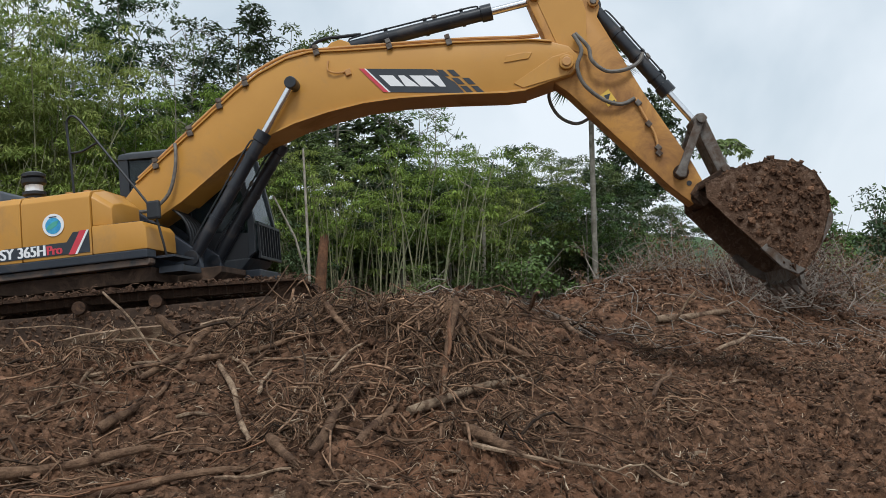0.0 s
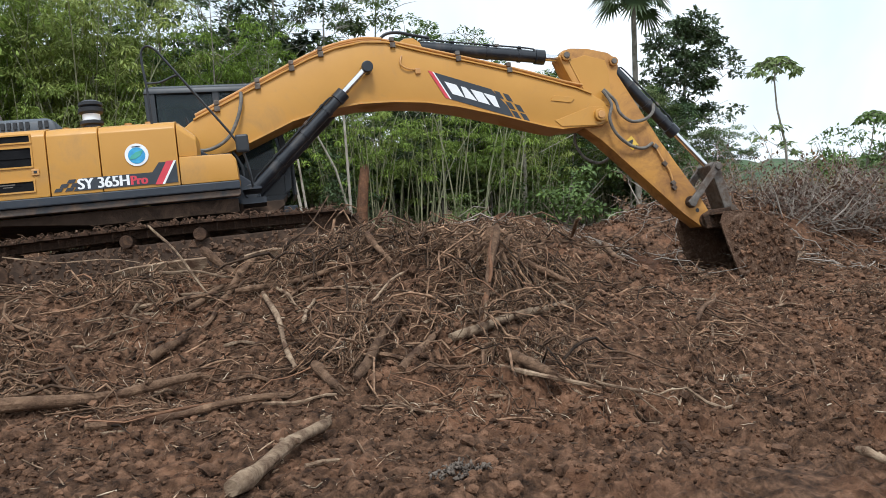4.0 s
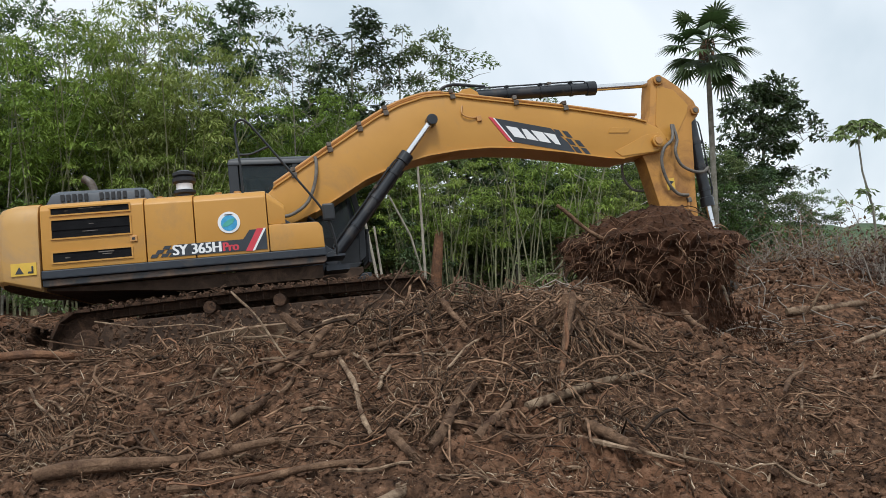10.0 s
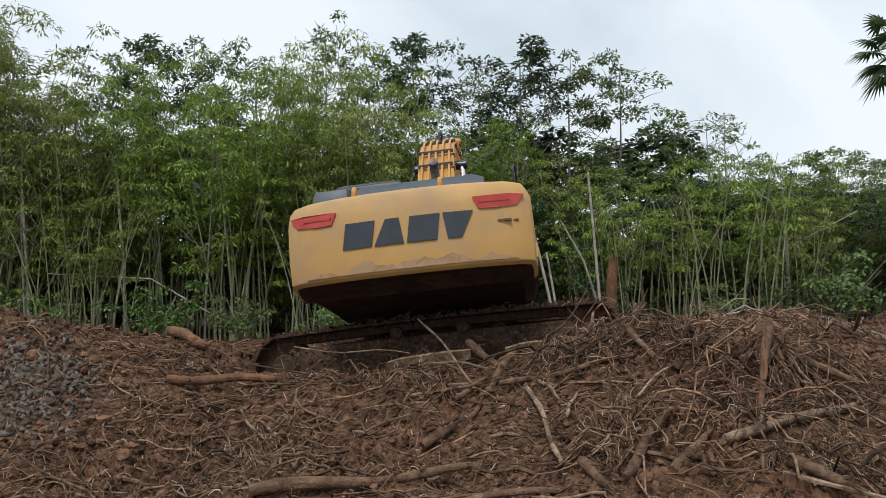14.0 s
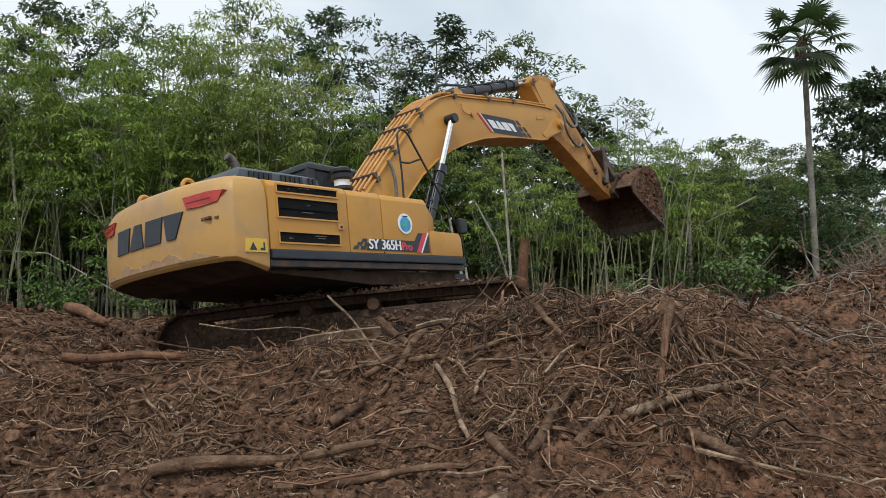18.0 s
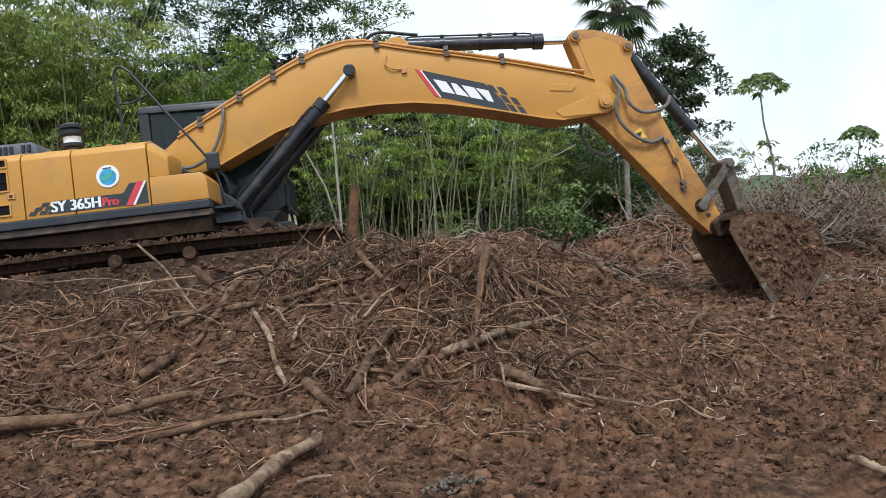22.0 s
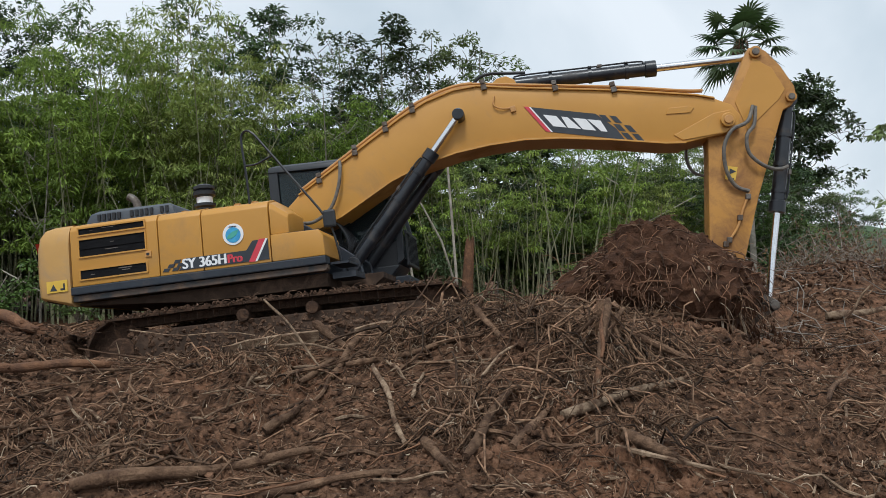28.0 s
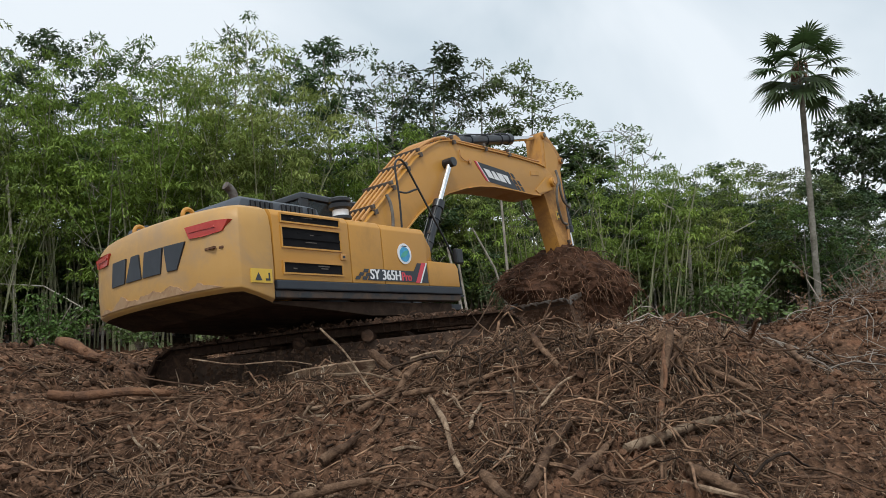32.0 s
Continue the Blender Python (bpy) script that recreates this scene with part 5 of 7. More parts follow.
def limb_tree(seed, height, crown_w, crown_low, leaf_mat, trunk_r=0.10, limbs=16, clumps=70, per=42, leaf=(0.17, 0.085), gap=0.45, lean=0.0):
    """A tree: tapered trunk, limbs that fork, and a crown of many leaf clumps with gaps."""
    rnd, rng = random.Random(seed), np.random.default_rng(seed)
    wood, ends = Shape(), []
    top = Vector((lean, rnd.uniform(-0.3, 0.3), height * 0.93))
    trunk = [Vector((top.x * s ** 1.5 + 0.12 * math.sin(3 * s + seed), top.y * s + 0.10 * math.sin(4 * s + 2 * seed), -0.2 + (top.z + 0.2) * s)) for s in np.linspace(0, 1, 9)]
    wood.tube(trunk, [trunk_r * (1 - 0.85 * s) for s in np.linspace(0, 1, 9)], 8, False)
    for k in range(limbs):
        s = crown_low + (1 - crown_low) * (k + rnd.random()) / limbs
        i = min(int(s * 8), 7)
        p = trunk[i].lerp(trunk[i + 1], s * 8 - i)
        w = k * 2.4 + rnd.uniform(-0.5, 0.5)
        reach = crown_w * (0.55 + 0.6 * math.sin(math.pi * min(1, (s - crown_low) / (1.02 - crown_low)) ** 0.8)) * rnd.uniform(0.6, 1.1)
        tip = p + Vector((math.cos(w) * reach, math.sin(w) * reach, reach * rnd.uniform(0.25, 0.9)))
        mid = p.lerp(tip, 0.5) + Vector((0, 0, -0.12 * reach))
        wood.tube([p, mid, tip], [trunk_r * 0.38 * (1.1 - s), trunk_r * 0.25 * (1.1 - s), 0.008], 5, False)
        ends += [tip, mid.lerp(tip, 0.5)]
        for f in range(3):
            q = mid.lerp(tip, rnd.uniform(0.1, 0.9))
            e = q + Vector((rnd.gauss(0, 0.4), rnd.gauss(0, 0.4), rnd.uniform(0.0, 0.6))) * (0.6 + 0.4 * reach)
            wood.tube([q, q.lerp(e, 0.5) + Vector((0, 0, 0.05)), e], [0.014, 0.010, 0.005], 4, False)
            ends.append(e)
    groups = []
    for c in range(clumps):
        e = ends[rnd.randrange(len(ends))]
        groups.append((*(e + Vector((rnd.gauss(0, 0.22), rnd.gauss(0, 0.22), rnd.gauss(0, 0.18)))), rnd.uniform(0.2, gap) * 0.85))
    centers, u = tufted(groups, per, rng, -0.5, 0.7)
    return wood.mesh("trunk", trunk_grey, smooth=True), leaf_mesh("crown", leaf_mat, centers, u * np.array([1.0, 1.0, 0.5]) + np.array([0, 0, -0.4]), leaf[0], leaf[1], rng, spread=0.5, face=u * 0.7 + np.array([0, 0, 0.7]), turn=0.5)


def shrub(seed, h, w, leaf_mat, count=2600, leaf=(0.16, 0.075)):
    rnd, rng = random.Random(seed), np.random.default_rng(seed)
    wood, tips = [], []
    for k in range(14):
        a = rnd.uniform(0, 6.28)
        t = Vector((math.cos(a) * w * rnd.uniform(0.2, 1), math.sin(a) * w * rnd.uniform(0.2, 1), h * rnd.uniform(0.45, 1.05)))
        wood.append(Shape().tube([(0, 0, -0.1), t * 0.5 + Vector((0, 0, 0.1 * h)), t], [0.022, 0.015, 0.005], 4, False).mesh("stem", twig))
        tips += [t, t * 0.75, t * 0.5 + Vector((0, 0, 0.1 * h))]
    groups = []
    for n in range(count // 40):
        o = tips[rnd.randrange(len(tips))] + Vector((rnd.gauss(0, 0.3), rnd.gauss(0, 0.3), rnd.gauss(0, 0.28)))
        groups.append((o.x, o.y, max(o.z, 0.25), rnd.uniform(0.18, 0.42)))
    centers, u = tufted(groups, 40, rng)
    return wood, leaf_mesh("foliage", leaf_mat, centers, u * np.array([1.0, 1.0, 0.4]) + np.array([0, 0, -0.4]), leaf[0], leaf[1], rng, spread=0.5, face=u * 0.8 + np.array([0, 0, 0.7]), turn=0.45)


def plant(name, label, category, meshes, names, at, scale=1.0, turn=0.0, group="", tilt=0.0, fat=1.0):
    ob = thing(name, label, category, group)
    ob.matrix_world = Matrix.Translation(at) @ Matrix.Rotation(radians(turn), 4, "Z") @ Matrix.Rotation(radians(tilt), 4, "X") @ Matrix.Diagonal((scale * fat, scale * fat, scale, 1))
    for me, n in zip(meshes, names):
        if isinstance(me, list):
            for one in me:
                part(n, one, None, ob)
            continue
        p = part(n, me, None, ob)
        if n in ("foliage", "crown"):
            p["kind"] = "stuff"
    return ob


def build_plants():
    rnd = random.Random(21)
    bam = [bamboo(101, 7.6, 2.4, leaf_bamboo), bamboo(102, 8.2, 2.0, leaf_bamboo), bamboo(103, 6.6, 2.8, leaf_bamboo, 34, 7), bamboo(104, 5.4, 2.6, leaf_mid, 34, 6), bamboo(105, 5.4, 1.5, leaf_bamboo, 26, 3, 60, 1.0, 0.45, 0.028, 1.7, 0.36)]
    tall = [limb_tree(201, 9.6, 1.5, 0.50, leaf_dark, 0.10, 15, 64, 70, (0.15, 0.07)), limb_tree(202, 9.0, 1.7, 0.42, leaf_mid, 0.09, 17, 78, 70, (0.15, 0.065)), limb_tree(203, 10.0, 1.1, 0.55, leaf_mid, 0.07, 13, 38, 60, (0.14, 0.06), 0.36), limb_tree(204, 8.2, 1.9, 0.35, leaf_dark, 0.11, 18, 90, 60, (0.17, 0.08)), limb_tree(205, 8.2, 2.0, 0.08, leaf_dark, 0.11, 26, 130, 48, (0.30, 0.16), 0.7)]
    low = [shrub(301, 2.6, 1.6, leaf_mid), shrub(302, 3.4, 1.8, leaf_dark, 3000), shrub(303, 1.5, 1.1, leaf_light, 1600, (0.13, 0.07)), shrub(304, 2.2, 1.5, leaf_bamboo, 2400, (0.20, 0.05))]
    cf, tc = ("culm", "foliage"), ("trunk", "crown")
    # bamboo stools along the edge of the wood: x, y, height factor, which
    for x, y, s, k in ((-17.5, 26.0, 1.22, 1), (-15.2, 24.6, 1.24, 0), (-13.4, 25.2, 1.22, 1), (-12.9, 26.4, 1.05, 2), (-11.0, 24.4, 0.98, 0), (-8.8, 25.8, 1.05, 1), (-6.4, 25.0, 1.08, 0), (-4.3, 26.6, 1.12, 1), (-2.4, 25.2, 1.10, 0), (-0.4, 26.8, 1.02, 2), (1.8, 27.2, 0.92, 1), (4.2, 28.4, 0.95, 2), (6.6, 24.6, 0.95, 4), (8.3, 23.9, 1.05, 4), (5.2, 25.4, 0.85, 4), (10.2, 24.6, 0.8, 4), (-13.8, 23.4, 0.9, 4), (-10.2, 23.2, 0.8, 4), (-3.0, 24.0, 0.85, 4), (9.9, 27.2, 0.95, 2), (11.6, 26.2, 0.78, 0), (13.4, 27.8, 0.72, 2), (15.6, 29.5, 0.72, 1), (-20.0, 28.0, 1.2, 0)):
        s *= 1.09 if x < 1 else 1.0
        plant("bamboo_clump", "green bamboo clump with slender leaning culms at the wood's edge", "bamboo", bam[k], cf, (x, y, land(x, y) - 0.05), s, rnd.uniform(0, 360), "bamboo clumps along the wood's edge")
    for x, y, s, k, f in ((-15.6, 29.5, 1.06, 2, 1.2), (-13.0, 30.5, 1.0, 1, 1.0), (-10.6, 29.0, 1.08, 0, 1.0), (-8.9, 29.6, 1.13, 1, 0.9), (-6.9, 30.0, 1.0, 2, 1.2), (-4.0, 29.2, 1.14, 2, 0.9), (-2.4, 30.0, 1.03, 1, 0.9), (-0.9, 29.4, 1.08, 0, 1.05), (1.3, 30.4, 1.0, 2, 1.1), (3.2, 29.8, 1.06, 0, 1.25), (4.9, 30.6, 1.08, 1, 1.0), (6.6, 30.0, 0.98, 2, 1.3), (9.0, 31.4, 0.82, 2, 1.2), (11.2, 31.6, 0.80, 2, 1.3), (17.6, 33.5, 0.72, 1, 1.3), (19.4, 32.6, 0.66, 3, 1.1), (-18.5, 31, 1.1, 3, 1.1), (14.8, 33.0, 0.72, 3, 1.2)):
        s *= 1.04
        plant("broadleaf_tree", "slender broadleaf tree with a thin open crown in the wood", "tree", tall[k], tc, (x, y, -0.1), s, rnd.uniform(0, 360), "trees of the wood behind", 0, f)
    for x, y, s, k in ((1.4, 26.4, 0.50, 1), (3.0, 27.4, 0.55, 3), (5.0, 26.6, 0.52, 1), (6.6, 27.2, 0.60, 1), (8.2, 26.4, 0.55, 3), (9.8, 26.0, 0.50, 1), (11.4, 25.6, 0.5, 1), (13.0, 26.4, 0.5, 3), (15.6, 26.8, 0.48, 1), (16.6, 29.2, 0.60, 3), (18.2, 30.2, 0.64, 1), (19.6, 31.0, 0.66, 3), (21.2, 32.0, 0.58, 1), (17.3, 27.2, 0.48, 3), (20.2, 28.6, 0.44, 1), (21.9, 29.6, 0.46, 1), (23.2, 31.6, 0.42, 3), (-14.6, 26.6, 0.55, 1), (-11.6, 27.4, 0.6, 3), (-7.5, 26.8, 0.55, 1)):
        plant("broadleaf_tree", "young leafy broadleaf tree among the bamboo", "tree", tall[k], tc, (x, y, land(x, y) - 0.05), s, rnd.uniform(0, 360), "young trees among the bamboo", 0, 1.35)
    # a darker row behind closes the gaps; its leaf colour stands for shade
    for n in range(26):
        x = -24 + 2.0 * n + rnd.uniform(-0.6, 0.6)
        y = 33.5 + rnd.uniform(-1, 1.5)
        if x > 19.5:
            continue
        plant("broadleaf_tree", "dark dense broadleaf tree deeper in the wood", "tree", tall[4 if n % 3 else 3], tc, (x, y, -0.1), rnd.uniform(0.78, 0.95) * (0.72 if x > 9 else 1), rnd.uniform(0, 360), "trees deeper in the wood", 0, 1.45)
    for n in range(58):
        x = -19 + 0.66 * n + rnd.uniform(-0.4, 0.4)
        y = 27.0 + rnd.uniform(0, 4.0) + max(0, x - 6) * 0.12 - (2.5 if n % 9 == 0 else 0)
        # right of x = 0, darker leaves stand for the shade between the culms
        k = (0, 3, 0, 1, 3)[n % 5] if x < 0 else (0, 1, 1, 0, 1)[n % 5]
        plant("shrub", "leafy green undergrowth shrub at the foot of the wood", "shrub", low[k], ("stem", "foliage"), (x, y, land(x, y) - 0.05), rnd.uniform(0.7, 1.15) * (1.35 if x < 0 else 1.0), rnd.uniform(0, 360), "undergrowth of the wood")
    # those with x < 0 are added: light leaves stand for lit foliage there
    for x, y, s in ((11.3, 23.4, 1.3), (10.2, 24.2, 1.0), (17.5, 25.8, 0.9), (8.0, 23.2, 0.8), (-13.2, 22.4, 1.0), (-10.8, 22.2, 0.8), (-8.1, 22.6, 0.95), (-5.6, 22.3, 0.75), (-15.4, 22.8, 1.15), (-3.2, 23.0, 0.7)):
        plant("shrub", "light green leafy shrub in front of the bamboo", "shrub", low[2], ("stem", "foliage"), (x, y, land(x, y)), s, rnd.uniform(0, 360), "light green shrubs")
    # the right: scrub towards the open ground
    for x, y, s, k in ((17.5, 28.5, 1.3, 0), (19.2, 29.0, 1.25, 0), (21.0, 30.5, 0.8, 1), (20.6, 26.8, 0.5, 0), (25.8, 29.5, 0.9, 0), (27.8, 30.2, 1.35, 0), (29.6, 29.6, 1.45, 2), (31.4, 30.4, 1.5, 0), (33.5, 29.5, 1.5, 1), (30, 26, 0.6, 2), (27.0, 25.5, 0.55, 3), (34.5, 27.5, 1.3, 0), (37, 31, 1.6, 1), (24, 27, 0.7, 3)):
        plant("shrub", "green scrub beside the cleared field", "shrub", low[k], ("stem", "foliage"), (x, y, land(x, y) - 0.05), s, rnd.uniform(0, 360), "scrub beside the field")
    big_tree = limb_tree(401, 9.2, 1.75, 0.46, leaf_dark, 0.16, 26, 170, 60, (0.21, 0.11), 0.5)
    plant("broadleaf_tree", "large dark green broadleaf tree standing above the scrub", "tree", big_tree, tc, (22.0, 33.0, 0.0), 1.0, 40)
    plant("broadleaf_tree", "thin crooked tree with bare upper twigs", "tree", limb_tree(402, 7.8, 1.3, 0.5, leaf_mid, 0.06, 12, 12, 20, (0.15, 0.07), 0.3), tc, (9.6, 29.0, 0.0), 1.0, 0)
    thin = limb_tree(403, 8.4, 1.0, 0.32, leaf_light, 0.05, 16, 16, 26, (0.12, 0.05), 0.3)
    for x, y, s, turn in ((0.7, 25.6, 1.0, 20), (-6.9, 23.6, 0.80, 140), (-11.9, 23.0, 0.86, 250), (-14.4, 22.8, 0.74, 80), (2.4, 25.2, 0.72, 200)):
        plant("broadleaf_tree", "thin pale sapling tree with few leaves before the bamboo", "tree", thin, tc, (x, y, land(x, y) - 0.05), s, turn, "thin saplings before the bamboo")
    # umbrella-topped sapling
    rng = np.random.default_rng(7)
    stem = Shape().tube([(0.9, 0, -0.2), (0.75, 0, 1.7), (0.55, 0, 3.2), (0.1, 0, 4.6), (-0.05, 0, 5.6), (0, 0, 6.3)], [0.06, 0.055, 0.045, 0.035, 0.03, 0.02], 7, False)
    pts, aims = [], []
    for k in range(26):
        w = k * 2.4
        r = 0.95 * math.sqrt((k + 0.5) / 26)
        e = Vector((r * math.cos(w), r * math.sin(w), 6.55 - 0.75 * r * r))
        stem.tube([(0, 0, 6.1), Vector((e.x * 0.5, e.y * 0.5, 6.35)), e], [0.012, 0.009, 0.005], 4, False)
        for n in range(20):
            v = rnd.uniform(0, 6.28)
            pts.append(e)
            aims.append((math.cos(v), math.sin(v), -0.9))
    for base_p in (Vector((0.6, 0.1, 3.3)), Vector((1.05, 0.1, 3.0)), Vector((-0.6, 0, 3.5)), Vector((0.2, 0, 3.9))):
        stem.tube([(0.5, 0, 3.0), base_p], [0.012, 0.006], 4, False)
        for n in range(26):
            v = rnd.uniform(0, 6.28)
            pts.append(base_p + Vector((rnd.gauss(0, 0.12), rnd.gauss(0, 0.12), rnd.gauss(0, 0.05))))
            aims.append((math.cos(v), math.sin(v), -0.5))
    plant("sapling", "tall thin sapling with an umbrella-shaped tuft of leaves", "tree", (stem.mesh("trunk", trunk_grey, smooth=True), leaf_mesh("crown", leaf_light, pts, aims, 0.32, 0.10, rng, spread=0.3)), tc, (21.3, 26.0, 0.0))
    for x, y, s in ((28.5, 28.5, 0.75),):
        plant("sapling", "small thin sapling with a flat leafy tuft", "tree", (stem.mesh("trunk", trunk_grey), leaf_mesh("crown", leaf_light, pts, aims, 0.36, 0.13, rng, spread=0.25)), tc, (x, y, 0.0), s, 80)
    palm_tree((14.1, 24.2, 0.0))
    snags()


def palm_tree(at):
    rnd = random.Random(3)
    palm = thing("fan_palm", "tall fan palm with slender grey trunk and ragged round crown", "palm tree", at=Matrix.Translation(at))
    trunk = Shape()
    n = 26
    line = [Vector((0.45 - 0.45 * (i / n), 0, -0.2 + 8.75 * i / n)) for i in range(n + 1)]
    trunk.tube(line, [0.108 - 0.03 * i / n + (0.006 if i % 2 else 0) for i in range(n + 1)], 12)
    part("trunk", trunk, trunk_grey, palm, "slender ringed grey trunk", smooth=True)
    top = Vector((0, 0, 8.5))
    skirt = Shape()
    for k in range(60):
        w = rnd.uniform(0, 6.28)
        p = top + Vector((0.12 * math.cos(w), 0.12 * math.sin(w), rnd.uniform(-0.5, 0.2)))
        skirt.tube([p, p + Vector((0.10 * math.cos(w), 0.10 * math.sin(w), -0.1)), p + Vector((0.16 * math.cos(w), 0.16 * math.sin(w), -rnd.uniform(0.3, 0.6)))], [0.02, 0.02, 0.006], 4, False)
    part("leaf_base_skirt", skirt, wood_bark, palm)
    for k in range(30):
        w = k * 2.39996 + rnd.uniform(-0.2, 0.2)
        lift = 1.1 - 1.95 * (k / 29) + rnd.uniform(-0.12, 0.12)
        out = Vector((math.cos(w) * math.cos(lift), math.sin(w) * math.cos(lift), math.sin(lift)))
        stalk = rnd.uniform(0.85, 1.15)
        tip = top + out * stalk + Vector((0, 0, -0.10 * stalk))
        frond = Shape().tube([top, top + out * stalk * 0.55, tip], [0.022, 0.016, 0.012], 5, False)
        side = out.cross(Vector((0, 0, 1))).normalized()
        up = side.cross(out)
        blades = 17
        for b in range(blades):
            a = (b / (blades - 1) - 0.5) * 3.7
            d = (out * math.cos(a) + side * math.sin(a)).normalized()
            l = 0.82 * (1 - 0.25 * abs(a) / 2.2) * rnd.uniform(0.88, 1.08)
            q = tip + d * l * 0.55 - Vector((0, 0, 0.06))
            e = tip + d * l - Vector((0, 0, 0.34 * l)) + up * 0.02
            s = d.cross(up).normalized() * 0.046
            base = len(frond.v)
            frond.v += [tip + s * 0.2, q + s, e, q - s, tip - s * 0.2]
            frond.f += [(base, base + 1, base + 3, base + 4), (base + 1, base + 2, base + 3)]
        part("frond", frond, leaf_dark, palm)


def snags():
    """Stumps, dead stems and leaning canes at the wood's edge, and heaps of dead brush."""
    rnd = random.Random(17)
    s = thing("broken_stump", "tall broken stump of red-brown splintered wood", "stump", at=Matrix.Translation((4.82, 23.4, 0)))
    pole = Shape().tube([(0, 0, -0.2), (0.02, 0, 1.0), (0.08, 0, 1.9), (0.10, 0, 2.2)], [0.2, 0.17, 0.15, 0.12], 9)
    part("trunk", pole, wood_red, s, smooth=True)
    for k in range(6):
        a = k * 1.05
        part("splinter", Shape().tube([(0.1 + 0.1 * math.cos(a), 0.1 * math.sin(a), 2.05), (0.1 + 0.11 * math.cos(a), 0.11 * math.sin(a), 2.25 + 0.12 * rnd.random())], [0.04, 0.008], 5), wood_red, s)
    for label, line, r in (("pale leaning dead stem beside the stump", [(4.1, 28.2, 3.7), (4.9, 28.4, 2.3), (5.7, 28.7, 0.2)], 0.055), ("thin upright pale stem", [(4.95, 27.4, 5.3), (5.1, 27.4, 3.2), (5.35, 27.5, 0.0)], 0.06), ("pale dead stem", [(3.1, 27.2, 3.0), (3.5, 27.3, 1.2), (3.8, 27.3, -0.1)], 0.07), ("pale dead stem", [(3.5, 27.6, 2.6), (3.75, 27.6, 1.0), (4.05, 27.6, -0.1)], 0.06), ("broken white pole", [(10.45, 24.6, 3.4), (10.5, 24.6, 1.5), (10.52, 24.6, 0.0)], 0.07), ("bent dry cane", [(10.5, 24.6, 2.9), (10.0, 24.6, 4.0), (9.2, 24.6, 4.4)], 0.025), ("leaning dry cane", [(8.3, 24.4, 0.5), (10.0, 24.4, 2.3), (12.6, 24.4, 3.6)], 0.022), ("thin pale trunk", [(-12.1, 23.6, -0.1), (-12.2, 23.6, 2.2), (-12.35, 23.6, 4.6)], 0.06), ("thin pale trunk", [(-9.4, 23.9, -0.1), (-9.5, 23.9, 2.5), (-9.7, 23.9, 5.2)], 0.055), ("thin pale trunk", [(-13.6, 24.2, -0.1), (-13.5, 24.2, 3.4)], 0.06), ("slanting dry cane", [(-11.5, 23.4, 2.1), (-8.5, 23.4, 1.9), (-6.0, 23.4, 0.4)], 0.02)):
        if line[0][1] > 27:
            # stands just before the bamboo
            r *= 0.62
            line = [(0.17 + (x - 0.17) * 0.83, y * 0.83, z if z < 0.3 else 1.8 + (z - 1.8) * 0.83) for x, y, z in line]
        ob = tagged(new("dead_stem", Shape().tube(line, [r * (0.8 + 0.2 * i) for i in range(len(line))] if line[0][2] > line[-1][2] else [r * (1 - 0.2 * i) for i in range(len(line))], 7).mesh("dead_stem", stem_white, smooth=True)), label + " at the wood's edge", "dead stem", "dead stems at the wood's edge")
    # dead brush heaps on the right
    for x, y, w, h, n in ((14.6, 20.2, 2.2, 1.8, 300), (17.6, 20.6, 2.8, 2.2, 380), (20.5, 22.0, 3.0, 2.2, 300), (15.2, 15.8, 2.0, 0.9, 200), (13.6, 14.6, 1.6, 1.2, 220), (25, 24, 3.2, 1.6, 200)):
        heap = thing("brush_heap", "tangled heap of dead grey-brown branches with withered leaves", "brush heap", "heaps of dead brush", at=Matrix.Translation((x, y, land(x, y))))
        sticks = Shape()
        pts, aims = [], []
        for k in range(n):
            p = Vector((rnd.gauss(0, w * 0.5), rnd.gauss(0, 0.7), abs(rnd.gauss(0, h * 0.25)) - 0.05))
            a, t = rnd.uniform(0, 6.28), rnd.uniform(-0.1, 1.2)
            l = rnd.uniform(0.5, 1.7)
            d = Vector((math.cos(a) * math.cos(t), math.sin(a) * math.cos(t), math.sin(t)))
            m = p + d * l * 0.5 + Vector((rnd.gauss(0, 0.12), rnd.gauss(0, 0.12), rnd.gauss(0, 0.1)))
            e = p + d * l
            r = rnd.uniform(0.006, 0.02)
            sticks.tube([p, m, e], [r, r * 0.8, r * 0.35], 4, False)
            for f in range(3):
                q = m.lerp(e, rnd.random())
                sticks.tube([q, q + Vector((rnd.gauss(0, 0.2), rnd.gauss(0, 0.2), rnd.uniform(0, 0.35)))], [r * 0.4, 0.003], 3, False)
                for c in range(5):
                    pts.append(q + Vector((rnd.gauss(0, 0.1), rnd.gauss(0, 0.1), rnd.gauss(0, 0.1))))
                    aims.append((d.x, d.y, -0.6))
        tagged(part("dead_branch_tangle", sticks, twig, heap), kind="stuff")
        tagged(part("withered_leaves", leaf_mesh("withered_leaves", leaf_dry, pts, aims, 0.10, 0.045, np.random.default_rng(n)), None, heap), kind="stuff")
    # the far hill
    sh = Shape()
    cols, rows = 150, 9
    for j in range(rows):
        for i in range(cols):
            a = radians(-60 + 120 * i / (cols - 1))
            d = 130 + 26 * j
            z = -1 + 15.0 * smooth(0, 1, j / (rows - 1)) * (0.75 + 0.35 * noise.noise(Vector((a * 4, 0.3, 0)))) + 2.2 * noise.noise(Vector((a * 40, j * 0.9, 1.0))) + 1.1 * noise.noise(Vector((a * 110, j * 2.0, 4.0)))
            sh.v.append(Vector((d * math.sin(a), d * math.cos(a), z)))
    for j in range(rows - 1):
        for i in range(cols - 1):
            p = j * cols + i
